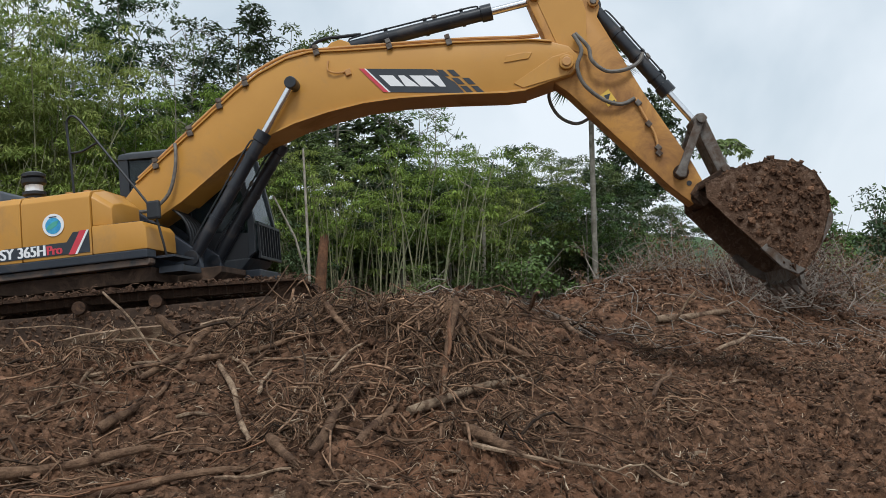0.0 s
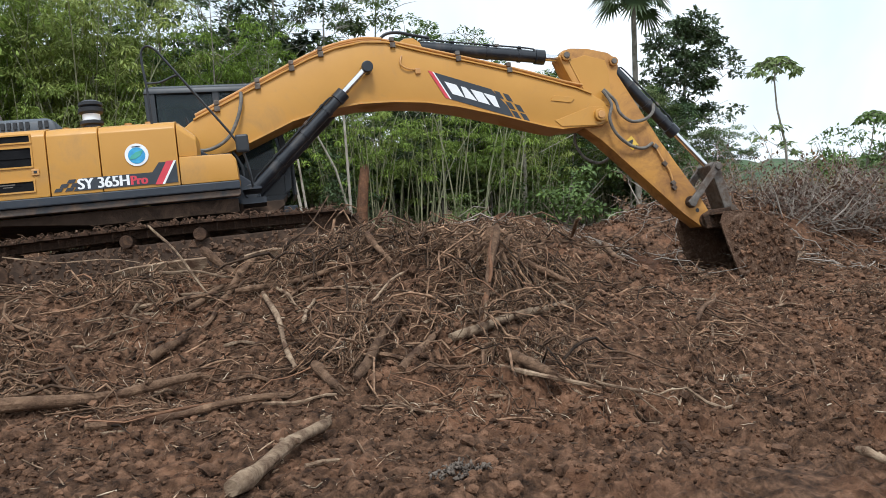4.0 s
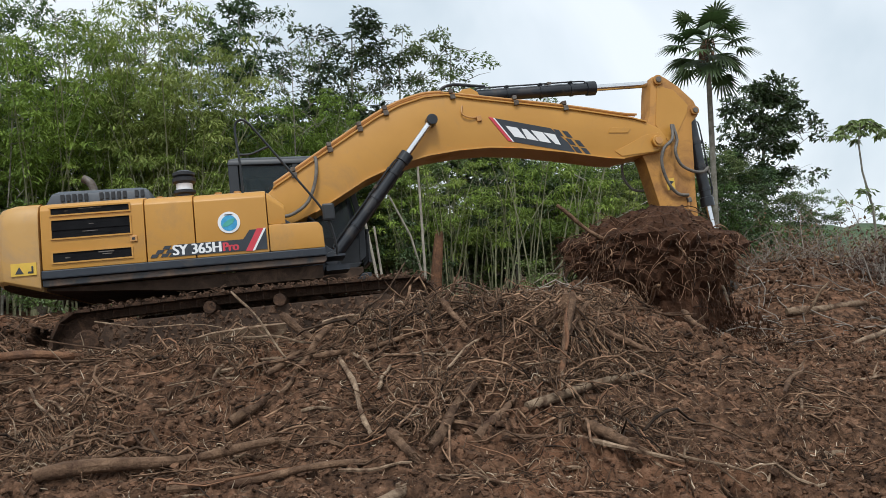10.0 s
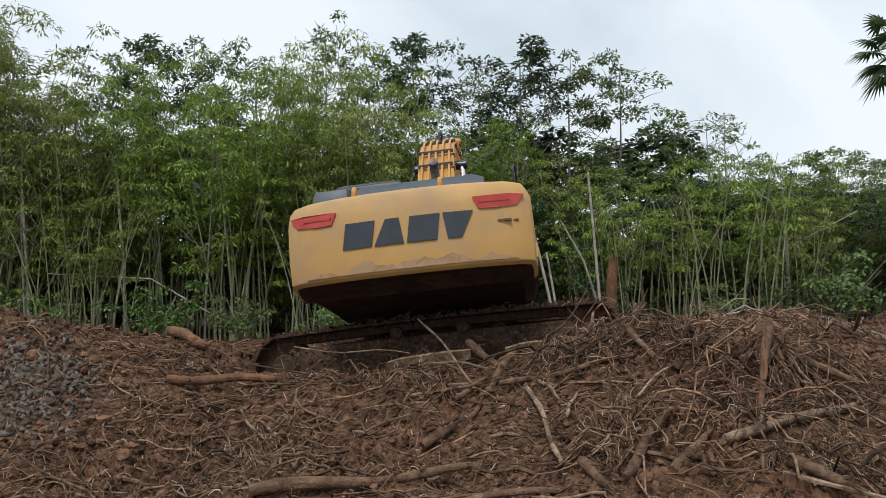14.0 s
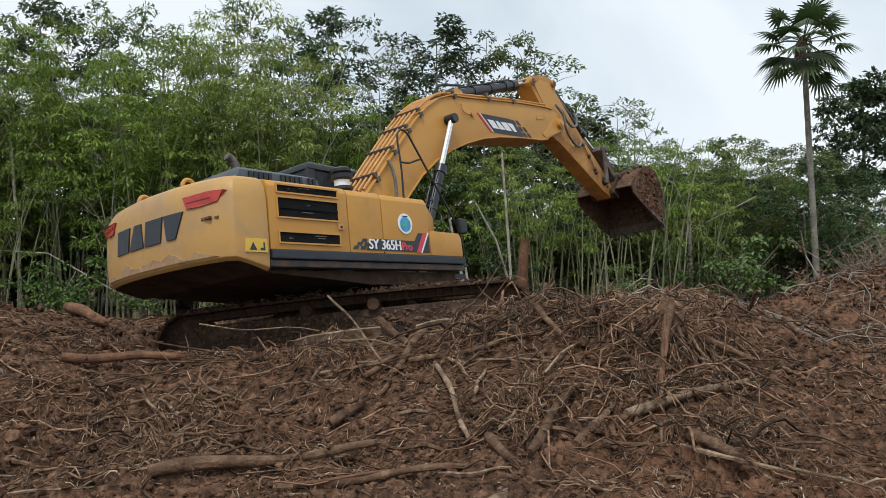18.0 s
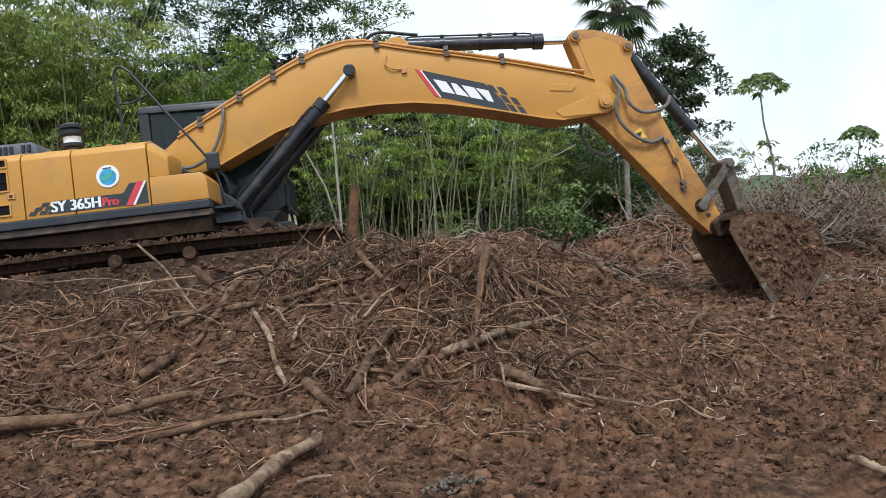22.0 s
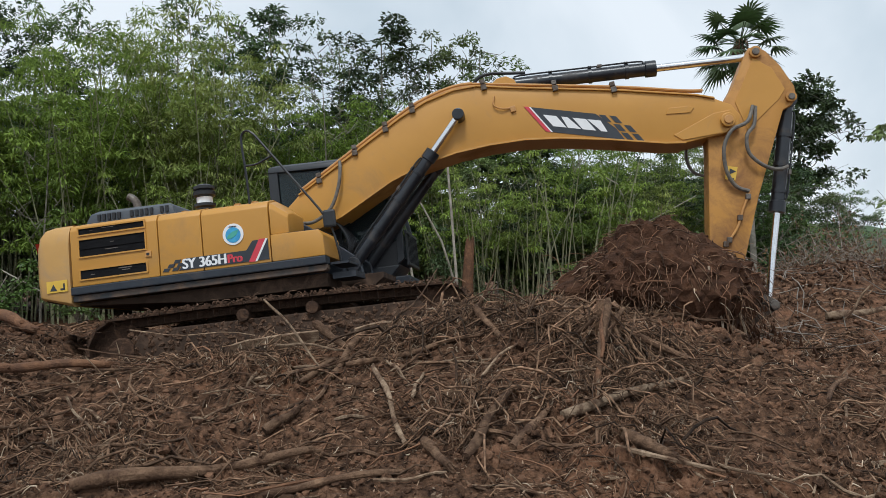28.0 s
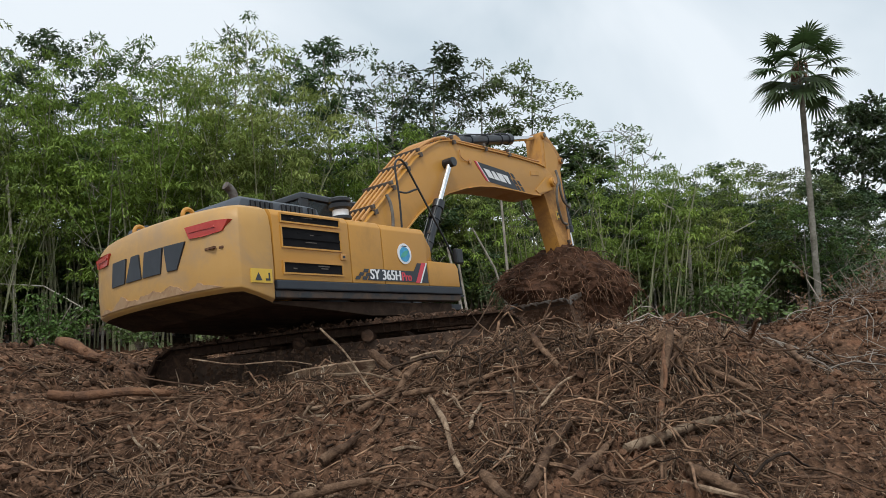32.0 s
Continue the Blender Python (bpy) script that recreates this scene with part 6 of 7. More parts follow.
            sh.f.append((p, p + 1, p + cols + 1, p + cols))
    tagged(new("backdrop_hill", sh.mesh("backdrop_hill", hill_green, smooth=True)), "low wooded green hill far behind", "hill", kind="structure")


build_plants()


# ---- debris: logs, roots, clods ----
def tubes(name, mat, lines, radii, sides=4):
    """Many tapered tubes in one mesh. lines: n x k x 3, radii: n x k."""
    lines, radii = np.asarray(lines, float), np.asarray(radii, float)
    n, k, _ = lines.shape
    d = np.gradient(lines, axis=1)
    d /= np.linalg.norm(d, axis=2, keepdims=True) + 1e-9
    ref = np.where(np.abs(d[..., 2:3]) > 0.9, np.array([1.0, 0, 0]), np.array([0, 0, 1.0]))
    a = np.cross(d, ref)
    a /= np.linalg.norm(a, axis=2, keepdims=True) + 1e-9
    b = np.cross(d, a)
    w = 2 * np.pi * np.arange(sides) / sides
    v = lines[:, :, None] + radii[:, :, None, None] * (a[:, :, None] * np.cos(w)[None, None, :, None] + b[:, :, None] * np.sin(w)[None, None, :, None])
    i, j = np.meshgrid(np.arange(k - 1), np.arange(sides), indexing="ij")
    p, q = i * sides + j, i * sides + (j + 1) % sides
    quad = np.stack([p, q, q + sides, p + sides], -1).reshape(-1, 4)
    f = (quad[None] + (np.arange(n) * k * sides)[:, None, None]).reshape(-1, 4)
    return quick_mesh(name, mat, v.reshape(-1, 3), f, True)


def quick_mesh(name, mat, v, f, soft=False):
    me = bpy.data.meshes.new(name)
    me.vertices.add(len(v))
    me.vertices.foreach_set("co", np.asarray(v, np.float32).reshape(-1))
    f = np.asarray(f, np.int32)
    me.loops.add(f.size)
    me.loops.foreach_set("vertex_index", f.reshape(-1))
    me.polygons.add(len(f))
    me.polygons.foreach_set("loop_start", np.arange(0, f.size, f.shape[1], dtype=np.int32))
    me.polygons.foreach_set("use_smooth", np.full(len(f), soft))
    me.materials.append(mat)
    me.update()
    me.validate()
    return me


ICO_V = np.array([(0, 1, 1.618), (0, -1, 1.618), (0, 1, -1.618), (0, -1, -1.618), (1, 1.618, 0), (-1, 1.618, 0), (1, -1.618, 0), (-1, -1.618, 0), (1.618, 0, 1), (-1.618, 0, 1), (1.618, 0, -1), (-1.618, 0, -1)]) / 1.902
ICO_F = np.array([(a, b, c) for a in range(12) for b in range(12) for c in range(12) if a < b and a < c and b != c and all(np.linalg.norm(ICO_V[p] - ICO_V[q]) < 1.1 for p, q in ((a, b), (b, c), (a, c))) and np.dot(np.cross(ICO_V[b] - ICO_V[a], ICO_V[c] - ICO_V[a]), ICO_V[a]) > 0])


def clods(name, mat, centers, sizes, rng, flat=0.75):
    """Many uneven lumps in one mesh."""
    centers, sizes = np.asarray(centers, float), np.asarray(sizes, float)
    n = len(centers)
    q = rng.normal(0, 1, (n, 3, 3))
    q[:, 0] /= np.linalg.norm(q[:, 0], axis=1, keepdims=True)
    q[:, 1] -= q[:, 0] * np.sum(q[:, 0] * q[:, 1], 1, keepdims=True)
    q[:, 1] /= np.linalg.norm(q[:, 1], axis=1, keepdims=True)
    q[:, 2] = np.cross(q[:, 0], q[:, 1])
    v = np.einsum("ij,njk->nik", ICO_V, q) * rng.uniform(0.62, 1.25, (n, 12, 1)) * (sizes[:, None, None])
    v[:, :, 2] *= flat
    v += centers[:, None]
    f = (ICO_F[None] + (np.arange(n) * 12)[:, None, None]).reshape(-1, 3)
    return quick_mesh(name, mat, v.reshape(-1, 3), f)


def crumbs(name, mat, centers, sizes, rng):
    """Many tiny falling crumbs, drawn out downwards, four faces each."""
    n = len(centers)
    o = np.array([(1, 1, 2.6), (1, -1, -2.6), (-1, 1, -2.6), (-1, -1, 2.6)], float) * 0.75
    v = o[None] * rng.uniform(0.6, 1.3, (n, 4, 1)) * np.asarray(sizes)[:, None, None] + np.asarray(centers)[:, None]
    f = np.array([(0, 1, 2), (0, 3, 1), (0, 2, 3), (1, 3, 2)])
    return quick_mesh(name, mat, v.reshape(-1, 3), (f[None] + (np.arange(n) * 4)[:, None, None]).reshape(-1, 3))


def lumps(name, mat, centers, sizes, rng):
    """Many small angular crumbs of eight faces, each turned its own way."""
    n = len(centers)
    o = np.array([(1, 0, 0), (0, 1, 0), (0, 0, 1), (-1, 0, 0), (0, -1, 0), (0, 0, -1)], float)
    q = rng.normal(0, 1, (n, 3, 3))
    q /= np.linalg.norm(q, axis=2, keepdims=True)
    v = np.einsum("ij,njk->nik", o, q) * rng.uniform(0.6, 1.3, (n, 6, 1)) * np.asarray(sizes)[:, None, None] + np.asarray(centers)[:, None]
    f = np.array([(0, 1, 2), (1, 3, 2), (3, 4, 2), (4, 0, 2), (1, 0, 5), (3, 1, 5), (4, 3, 5), (0, 4, 5)])
    return quick_mesh(name, mat, v.reshape(-1, 3), (f[None] + (np.arange(n) * 6)[:, None, None]).reshape(-1, 3), True)


def crooked(p, q, r, rnd, bend=0.06, steps=7, taper=0.35, gravity=0.0):
    """A crooked tapered length of wood from p to q, with a broken far end."""
    p, q = Vector(p), Vector(q)
    l = (q - p).length
    a = (q - p).orthogonal().normalized()
    b = (q - p).normalized().cross(a)
    ph, ph2 = rnd.uniform(0, 6.28), rnd.uniform(0, 6.28)
    line, rad = [], []
    for i in range(steps + 1):
        s = i / steps
        env = math.sin(math.pi * s)
        line.append(p.lerp(q, s) + (a * math.sin(ph + 4.2 * s) + b * math.cos(ph2 + 5.0 * s)) * (bend * l * env))
        rad.append(r * (1 - taper * s) * rnd.uniform(0.80, 1.14) * (0.8 if i in (0, steps) else 1))
    return line, rad


def loose(name, p, q, r, mat, label, parent=None):
    p, q = ((x, y, max(z, ground_at(x, y) + 0.35 * r) if not parent else z) for x, y, z in (p, q))
    if not parent:
        # raised until no stretch of it lies buried
        mids = [tuple(a + (b - a) * k / 6 for a, b in zip(p, q)) for k in range(7)] + [tuple(a + (b - a) * (k + 0.5) / 6 for a, b in zip(p, q)) for k in range(6)]
        up = max(0.0, max(ground_at(x, y) + 0.55 * r - z for x, y, z in mids))
        p, q = (p[0], p[1], p[2] + up), (q[0], q[1], q[2] + up)
    rnd = random.Random(int(abs(p[0] * 1000 + q[1] * 77 + r * 9999)))
    sh = Shape()
    if name == "plank":
        a, b = Vector(p), Vector(q)
        d = (b - a).normalized()
        up = Vector((0, -0.35, 1)).normalized()
        n = 7
        rings = []
        for i in range(n):
            c = a.lerp(b, i / (n - 1)) + Vector((0, rnd.uniform(-0.008, 0.008), rnd.uniform(-0.006, 0.006)))
            h = r * (rnd.uniform(0.55, 0.8) if i in (0, n - 1) else rnd.uniform(0.92, 1.05))
            s = up.cross(d).normalized() * 0.02
            w = up * h
            rings.append([c - w - s, c + w - s, c + w + s, c - w + s])
        sh.loft(rings)
        me = sh.mesh(name, mat, 0.004)
    else:
        line, rad = crooked(p, q, r, rnd, 0.02 if r > 0.03 else 0.035, 9 if r > 0.03 else 7)
        sh.tube(line, rad, 9 if r > 0.03 else 6)
        if r > 0.03:
            # knots and a splintered end
            for k in range(2):
                s = rnd.randrange(2, len(line) - 1)
                w = Vector((rnd.gauss(0, 1), rnd.gauss(0, 1), rnd.uniform(0.1, 1))).normalized()
                sh.tube([line[s], line[s] + w * r * 1.25], [r * 0.45, r * 0.3], 6)
            e, d = line[-1], (line[-1] - line[-2]).normalized()
            for k in range(4):
                o = Vector((rnd.gauss(0, 1), rnd.gauss(0, 1), rnd.gauss(0, 1))) * r * 0.35
                sh.tube([e - d * 0.03 + o, e + d * r * rnd.uniform(0.4, 1.8) + o * 1.3], [r * 0.35, r * 0.08], 4)
        me = sh.mesh(name, mat, 0.0, True)
    ob = new(name, me)
    if parent:
        ob.parent = parent
        ob["label"] = label
    else:
        tagged(ob, label, name, "logs and sticks of the debris heap")
    return ob


WOOD = (
    ("log", (-1.59, 6.5, 0.06), (0.2, 7.08, 0.12), 0.06, wood_bark, "long muddy log lying on open soil"),
    ("log", (-0.61, 6.24, 0.04), (0.89, 6.44, 0.11), 0.04, wood_bark, "thin muddy log in the debris heap"),
    ("stick", (-0.46, 6.22, 0.02), (0.36, 6.39, 0.02), 0.022, wood_red, "reddish bare root in the debris heap"),
    ("stick", (0.65, 6.3, 0.03), (1.21, 6.21, 0.1), 0.018, wood_pale, "thin pale stick in the debris heap"),
    ("log", (0.35, 4.67, 0.06), (1.07, 5.75, 0.07), 0.062, wood_pale, "thick barked log on open soil"),
    ("stick", (0.82, 8.31, 0.66), (0.97, 6.84, 0.23), 0.032, wood_pale, "stripped pale branch standing askew in the debris heap"),
    ("log", (1.39, 6.37, 0.18), (2.05, 7.45, 0.53), 0.048, wood_bark, "thick muddy branch stub in the debris heap"),
    ("log", (1.11, 6.73, 0.24), (1.24, 6.27, 0.14), 0.05, wood_bark, "short thick muddy log in the debris heap"),
    ("log", (0.55, 8.36, 0.63), (1.98, 8.54, 0.87), 0.036, wood_bark, "long muddy branch across the debris heap"),
    ("stick", (-0.2, 9.3, 0.83), (0.58, 9.0, 0.77), 0.02, wood_pale, "straight pale stick in the debris heap"),
    ("stick", (-0.32, 9.6, 1.32), (0.35, 8.6, 0.6), 0.016, wood_pale, "thin pale stick leaning up in the debris heap"),
    ("log", (0.79, 9.2, 0.92), (0.4, 8.5, 0.51), 0.05, wood_bark, "forked muddy stump in the debris heap"),
    ("log", (0.25, 9.2, 1.07), (0.58, 8.94, 0.82), 0.055, wood_bark, "short thick muddy log in the debris heap"),
    ("log", (0.09, 8.41, 0.54), (0.45, 8.73, 0.72), 0.042, wood_bark, "muddy branch in the debris heap"),
    ("plank", (-0.69, 9.55, 0.76), (0.3, 9.5, 0.90), 0.085, wood_pale, "broken plank of pale wood half buried in the debris heap"),
    ("plank", (0.71, 9.55, 0.93), (1.54, 9.5, 1.04), 0.065, wood_pale, "broken plank of pale wood half buried in the debris heap"),
    ("log", (2.03, 9.0, 1.21), (2.18, 8.4, 0.75), 0.045, wood_bark, "muddy log end sticking up in the debris heap"),
    ("stick", (1.79, 7.66, 0.55), (2.42, 8.4, 0.82), 0.016, wood_pale, "thin stick in the debris heap"),
    ("stick", (-1.77, 9.5, 1.02), (-0.41, 9.4, 0.93), 0.009, wood_pale, "long thin pale twig in the debris heap"),
    ("log", (-0.23, 7.69, 0.19), (0.09, 7.89, 0.35), 0.05, wood_bark, "short muddy log in the debris heap"),
    ("stick", (-0.57, 8.56, 0.48), (-0.02, 8.24, 0.42), 0.012, wood_pale, "thin stick in the debris heap"),
    ("stick", (1.13, 7.6, 0.49), (1.3, 8.04, 0.64), 0.022, wood_pale, "split white wood in the debris heap"),
    ("log", (2.36, 6.9, 0.36), (3.77, 7.49, 0.55), 0.052, wood_pale, "pale barked log with a broken white end in the debris heap"),
    ("log", (2.71, 6.37, 0.21), (2.97, 5.95, 0.12), 0.06, wood_bark, "short thick muddy log in the debris heap"),
    ("stick", (2.59, 6.26, 0.14), (3.25, 5.73, 0.05), 0.024, wood_pale, "pale stick on the bare soil"),
    ("stick", (2.95, 6.46, 0.19), (3.52, 6.09, 0.1), 0.02, wood_bark, "thin muddy stick in the debris heap"),
    ("log", (5.81, 10.49, 0.9), (5.2, 8.77, 0.81), 0.045, wood_bark, "short muddy log in the debris heap"),
    ("stick", (5.03, 7.05, 0.34), (5.81, 7.85, 0.46), 0.028, wood_bark, "muddy stick in the debris heap"),
    ("log", (4.23, 4.13, 0.03), (4.25, 3.81, 0.03), 0.035, wood_pale, "pale stick on the bare soil"),
    ("log", (9.54, 13.5, 0.22), (11.26, 13.5, 0.22), 0.08, wood_pale, "pale log lying among dead brush"),
    ("stick", (9.18, 12.5, 0.61), (9.46, 12.2, 1.21), 0.03, wood_pale, "pale branch in the debris heap"),
    ("log", (8.94, 11.0, 0.08), (10.66, 12.0, 0.5), 0.045, wood_pale, "pale crooked branch in the debris heap"),
    ("log", (-4.62, 13.6, 0.94), (-3.66, 12.6, 0.56), 0.11, wood_red, "broken orange-brown trunk in the debris heap"),
    ("log", (-3.11, 9.02, 0.72), (-1.93, 9.32, 0.66), 0.060, wood_red, "red-brown log below the crawler track"),
    ("stick", (-2.15, 8.47, 0.44), (-1.7, 7.78, 0.16), 0.016, wood_pale, "thin pale stick in the debris heap"),
    ("stick", (-3.34, 7.99, 0.42), (-3.08, 8.19, 0.44), 0.018, wood_bark, "short muddy stick in the debris heap"),
    ("log", (1.8, 6.5, 0.22), (2.26, 7.05, 0.4), 0.05, wood_bark, "thick muddy branch in the debris heap"),
    ("stick", (5.21, 10.45, 0.99), (4.79, 9.2, 1.34), 0.03, wood_bark, "short muddy stick in the debris heap"),
    ("stick", (0.8, 4.93, 0.02), (1.02, 4.99, 0.02), 0.02, wood_pale, "short muddy stick in the debris heap"),
)


CLEAR = [(row[1], row[2]) for row in WOOD if row[3] > 0.039 and row[0] == "log"]


def litter_weight(x, y):
    """How thickly roots and sticks lie."""
    for a, b in CLEAR:
        s = min(max(((x - a[0]) * (b[0] - a[0]) + (y - a[1]) * (b[1] - a[1])) / ((b[0] - a[0]) ** 2 + (b[1] - a[1]) ** 2), 0), 1)
        if math.hypot(x - a[0] - s * (b[0] - a[0]), y + 0.15 - a[1] - s * (b[1] - a[1])) < 0.22:
            return 0.06
    w = 0.10
    if 5.6 < y < 10.6 and -1.8 < x < 5.6:
        w = 0.25 + 0.75 * smooth(5.7, 7.2, y) * (1 - smooth(3.6, 4.6, x - 0.5 * max(0, y - 8.2))) * (0.38 + 0.62 * smooth(-1.0, 0.6, x))
    elif x <= -1.8 and y < 11:
        w = 0.34 if y > 6.5 else 0.15
    elif y >= 10.6 and x > 2.5:
        w = 0.75 if x < 8 else 0.5
    elif y > 10.6:
        w = 0.45
    elif x > 6:
        w = 0.35 if y > 9 else 0.12
    return w * (0.18 + 0.82 * smooth(-0.22, 0.28, noise.noise(Vector((x * 0.85, y * 0.95, 4.0))))) * 1.15


def spots(rnd, n, box, weight=None):
    """n places of a plan rectangle, thinner where the weight is low and with distance."""
    out = []
    while len(out) < n:
        x, y = rnd.uniform(box[0], box[1]), rnd.uniform(box[2], box[3])
        if x > 1.12 * y + 0.6 or -x > 0.75 * y + 0.6 or rnd.random() > (weight(x, y) if weight else 1):
            continue
        out.append((x, y))
    return out


def on_stand(x, y):
    px, py = x - BASE.x, y - BASE.y
    return abs(px * 0.985 - py * 0.164) < 2.6 and abs(px * 0.173 + py * 0.985) < 1.75


def build_debris():
    rnd, rng = random.Random(5), np.random.default_rng(5)
    for row in WOOD:
        loose(*row)
    # roots and sticks too many to pick apart
    for name, mat, n, box, r_lo, r_hi, l_lo, l_hi, arch in (
            ("root_tangle", root_brown, 5200, (-7, 11, 5.2, 11.5), 0.003, 0.011, 0.12, 0.55, 0.13),
            ("fine_root_tangle", root_brown, 8000, (-6, 10, 4.6, 10.8), 0.0022, 0.006, 0.08, 0.40, 0.13),
            ("root_tangle", root_brown, 850, (-5, 6.5, 6.2, 11), 0.008, 0.020, 0.25, 1.0, 0.18),
            ("root_tangle", root_brown, 900, (-12, 16, 11, 21), 0.008, 0.024, 0.5, 1.6, 0.25),
            ("twig_litter", twig_wet, 800, (-8, 13, 4.2, 13), 0.003, 0.008, 0.15, 0.7, 0.12),
            ("root_tangle", root_brown, 520, (6.5, 15, 8, 14), 0.004, 0.014, 0.2, 0.9, 0.15),
            ("twig_litter", twig, 420, (4, 18, 11, 19), 0.006, 0.018, 0.5, 1.6, 0.3),
            ("fine_root_litter", wood_pale_stuff, 2200, (-7, 12, 4.2, 12), 0.003, 0.009, 0.03, 0.20, 0.12),
            ("red_root_litter", wood_red_stuff, 520, (-4, 9, 5.4, 12), 0.005, 0.013, 0.2, 0.8, 0.12)):
        lines, radii = [], []
        for x, y in spots(rnd, n, box, litter_weight):
            if on_stand(x, y):
                continue
            heavy = litter_weight(x, y)
            l, a = rnd.uniform(l_lo, l_hi), rnd.gauss(0, 1.0) + (3.14 if rnd.random() < 0.5 else 0)
            r = r_lo + (r_hi - r_lo) * rnd.random() ** 1.7
            turn, lift, tilt = rnd.gauss(0, 0.30), rnd.uniform(0, arch) * heavy, max(0, rnd.gauss(0, 0.20)) * heavy * l
            rest = 0.20 * heavy * rnd.random() ** 2 if y < 11 else 0.0
            px, py, line = x, y, []
            for i in range(6):
                s = i / 5
                line.append((px, py, ground_at(px, py) + r * 0.6 + rest + lift * math.sin(math.pi * s) + tilt * s - 0.022))
                px, py = px + math.cos(a) * l / 5, py + math.sin(a) * l / 5
                a += turn + rnd.gauss(0, 0.42 if r < 0.009 else 0.20)
            lines.append(line)
            radii.append([r * (1 - 0.5 * i / 5) for i in range(6)])
        tagged(new(name, tubes(name, mat, lines, radii, 5 if r_hi > 0.02 else 3 if r_hi < 0.0095 else 4)), "tangle of muddy roots and twigs strewn over the soil", "debris", kind="stuff")
    # chips and broken ends that poke out of the soil
    for mat, n, r_hi in ((chip_wood, 9000, 0.010), (wood_pale_stuff, 1500, 0.007)):
        lines, radii = [], []
        for x, y in spots(rnd, n, (-5.5, 9.5, 4.6, 11.2), lambda x, y: 0.22 + litter_weight(x, y)):
            if on_stand(x, y):
                continue
            l, a, t = 0.02 + 0.11 * rnd.random() ** 1.8, rnd.uniform(0, 6.28), rnd.gauss(0.25, 0.45)
            p = Vector((x, y, ground_at(x, y) + 0.004))
            d = Vector((math.cos(a) * math.cos(t), math.sin(a) * math.cos(t), math.sin(t)))
            r = 0.002 + (r_hi - 0.002) * rnd.random() ** 2
            lines.append([p - d * l * 0.3, p + d * l * 0.3, p + d * l * 0.7])
            radii.append([r, r * 1.1, r * 0.5])
        tagged(new("chip_litter", tubes("chip_litter", mat, lines, radii, 3)), "small broken chips and root ends strewn over the soil", "debris", kind="stuff")
    # soil clods
    for n, box, lo, hi in ((9000, (-4.5, 7.5, 3.9, 7.2), 0.007, 0.022), (8000, (-4.5, 7.5, 4.2, 8.0), 0.013, 0.045), (10500, (-7, 12, 5.5, 11.3), 0.010, 0.032), (6500, (-6, 9, 7.5, 11.3), 0.018, 0.065), (6000, (-13, 17, 10.5, 19), 0.02, 0.10), (6000, (7.5, 16, 8, 16.5), 0.014, 0.07), (900, (-7, 10, 4.2, 11.5), 0.03, 0.08)):
        c, s = [], []
        for x, y in spots(rnd, n, box):
            if on_stand(x, y):
                continue
            r = lo + (hi - lo) * rnd.random() ** 2.6
            c.append((x, y, ground_at(x, y) + r * 0.2))
            s.append(r)
        tagged(new("soil_clod_litter", (lumps if hi < 0.04 or hi > 0.09 or lo < 0.0125 or lo == 0.014 else clods)("soil_clod_litter", soil_lump, c, s, rng)), "loose crumbly clods of red-brown soil", "soil", kind="stuff")
    # pale grey subsoil
    for cx, cy, sx, sy, n in ((-4.25, 8.25, 0.5, 0.8, 1500), (1.72, 4.7, 0.15, 0.09, 170)):
        c, s = [], []
        for k in range(n):
            x, y = rnd.gauss(cx, sx * 0.55), rnd.gauss(cy, sy * 0.55)
            r = rnd.uniform(0.012, 0.055 if sx > 0.4 else 0.024)
            c.append((x, y, ground_at(x, y) + (0.01 if sx > 0.4 else rnd.uniform(0, 0.04))))
            s.append(r)
        tagged(new("grey_subsoil", lumps("grey_subsoil", grey_soil, c, s, rng)), "patch of pale grey crumbly subsoil", "soil", kind="stuff")
    # branches that can be picked out singly
    shapes = []
    for k in range(10):
        r = random.Random(70 + k)
        line, rad = crooked((0, 0, 0), (1, 0, 0.0), 0.022, r, 0.03, 8, 0.6)
        sh = Shape().tube(line, rad, 6)
        for f in range(r.randrange(0, 4)):
            s = r.randrange(2, 8)
            w = Vector((r.uniform(0.1, 0.8), r.gauss(0, 0.6), r.uniform(0, 0.7))).normalized()
            m = line[s] + w * 0.12
            sh.tube([line[s], m, m + (w + Vector((0.3, r.gauss(0, 0.3), 0.1))) * 0.14], [0.011, 0.009, 0.004], 5)
        shapes.append([sh.mesh("branch", m, 0.0, True) for m in (wood_bark, wood_pale)])
    for k, (x, y) in enumerate(spots(rnd, 290, (-5.5, 7.5, 5.2, 11.2), litter_weight)):
        if on_stand(x, y):
            continue
        heavy = litter_weight(x, y)
        pale = rnd.random() < 0.33
        ob = new("branch", shapes[k % 10][1 if pale else 0])
        l, a = rnd.uniform(0.35, 1.25), rnd.uniform(-1.3, 1.3) + (3.14 if rnd.random() < 0.5 else 0)
        z0, z1 = ground_at(x, y), ground_at(x + math.cos(a) * l, y + math.sin(a) * l)
        t = math.atan2(z1 - z0 + 0.01 + max(0, rnd.gauss(0.0, 0.22)) * heavy * l, l)
        thick = rnd.uniform(0.6, 1.3)
        ob.matrix_world = Matrix.Translation((x, y, z0 + 0.004)) @ Matrix.Rotation(a, 4, "Z") @ Matrix.Rotation(-t, 4, "Y") @ Matrix.Rotation(rnd.uniform(0, 6.28), 4, "X") @ Matrix.Diagonal((l, thick, thick, 1))
        tagged(ob, ("pale stripped branch" if pale else "muddy brown branch") + (" in the debris heap" if heavy > 0.5 else " on churned soil"), "branch", "branches strewn over the debris")
    root_stump()
    pts = [(3.80, 5.48), (3.90, 5.56), (4.02, 5.44), (4.16, 5.40), (4.30, 5.46), (4.44, 5.60)]
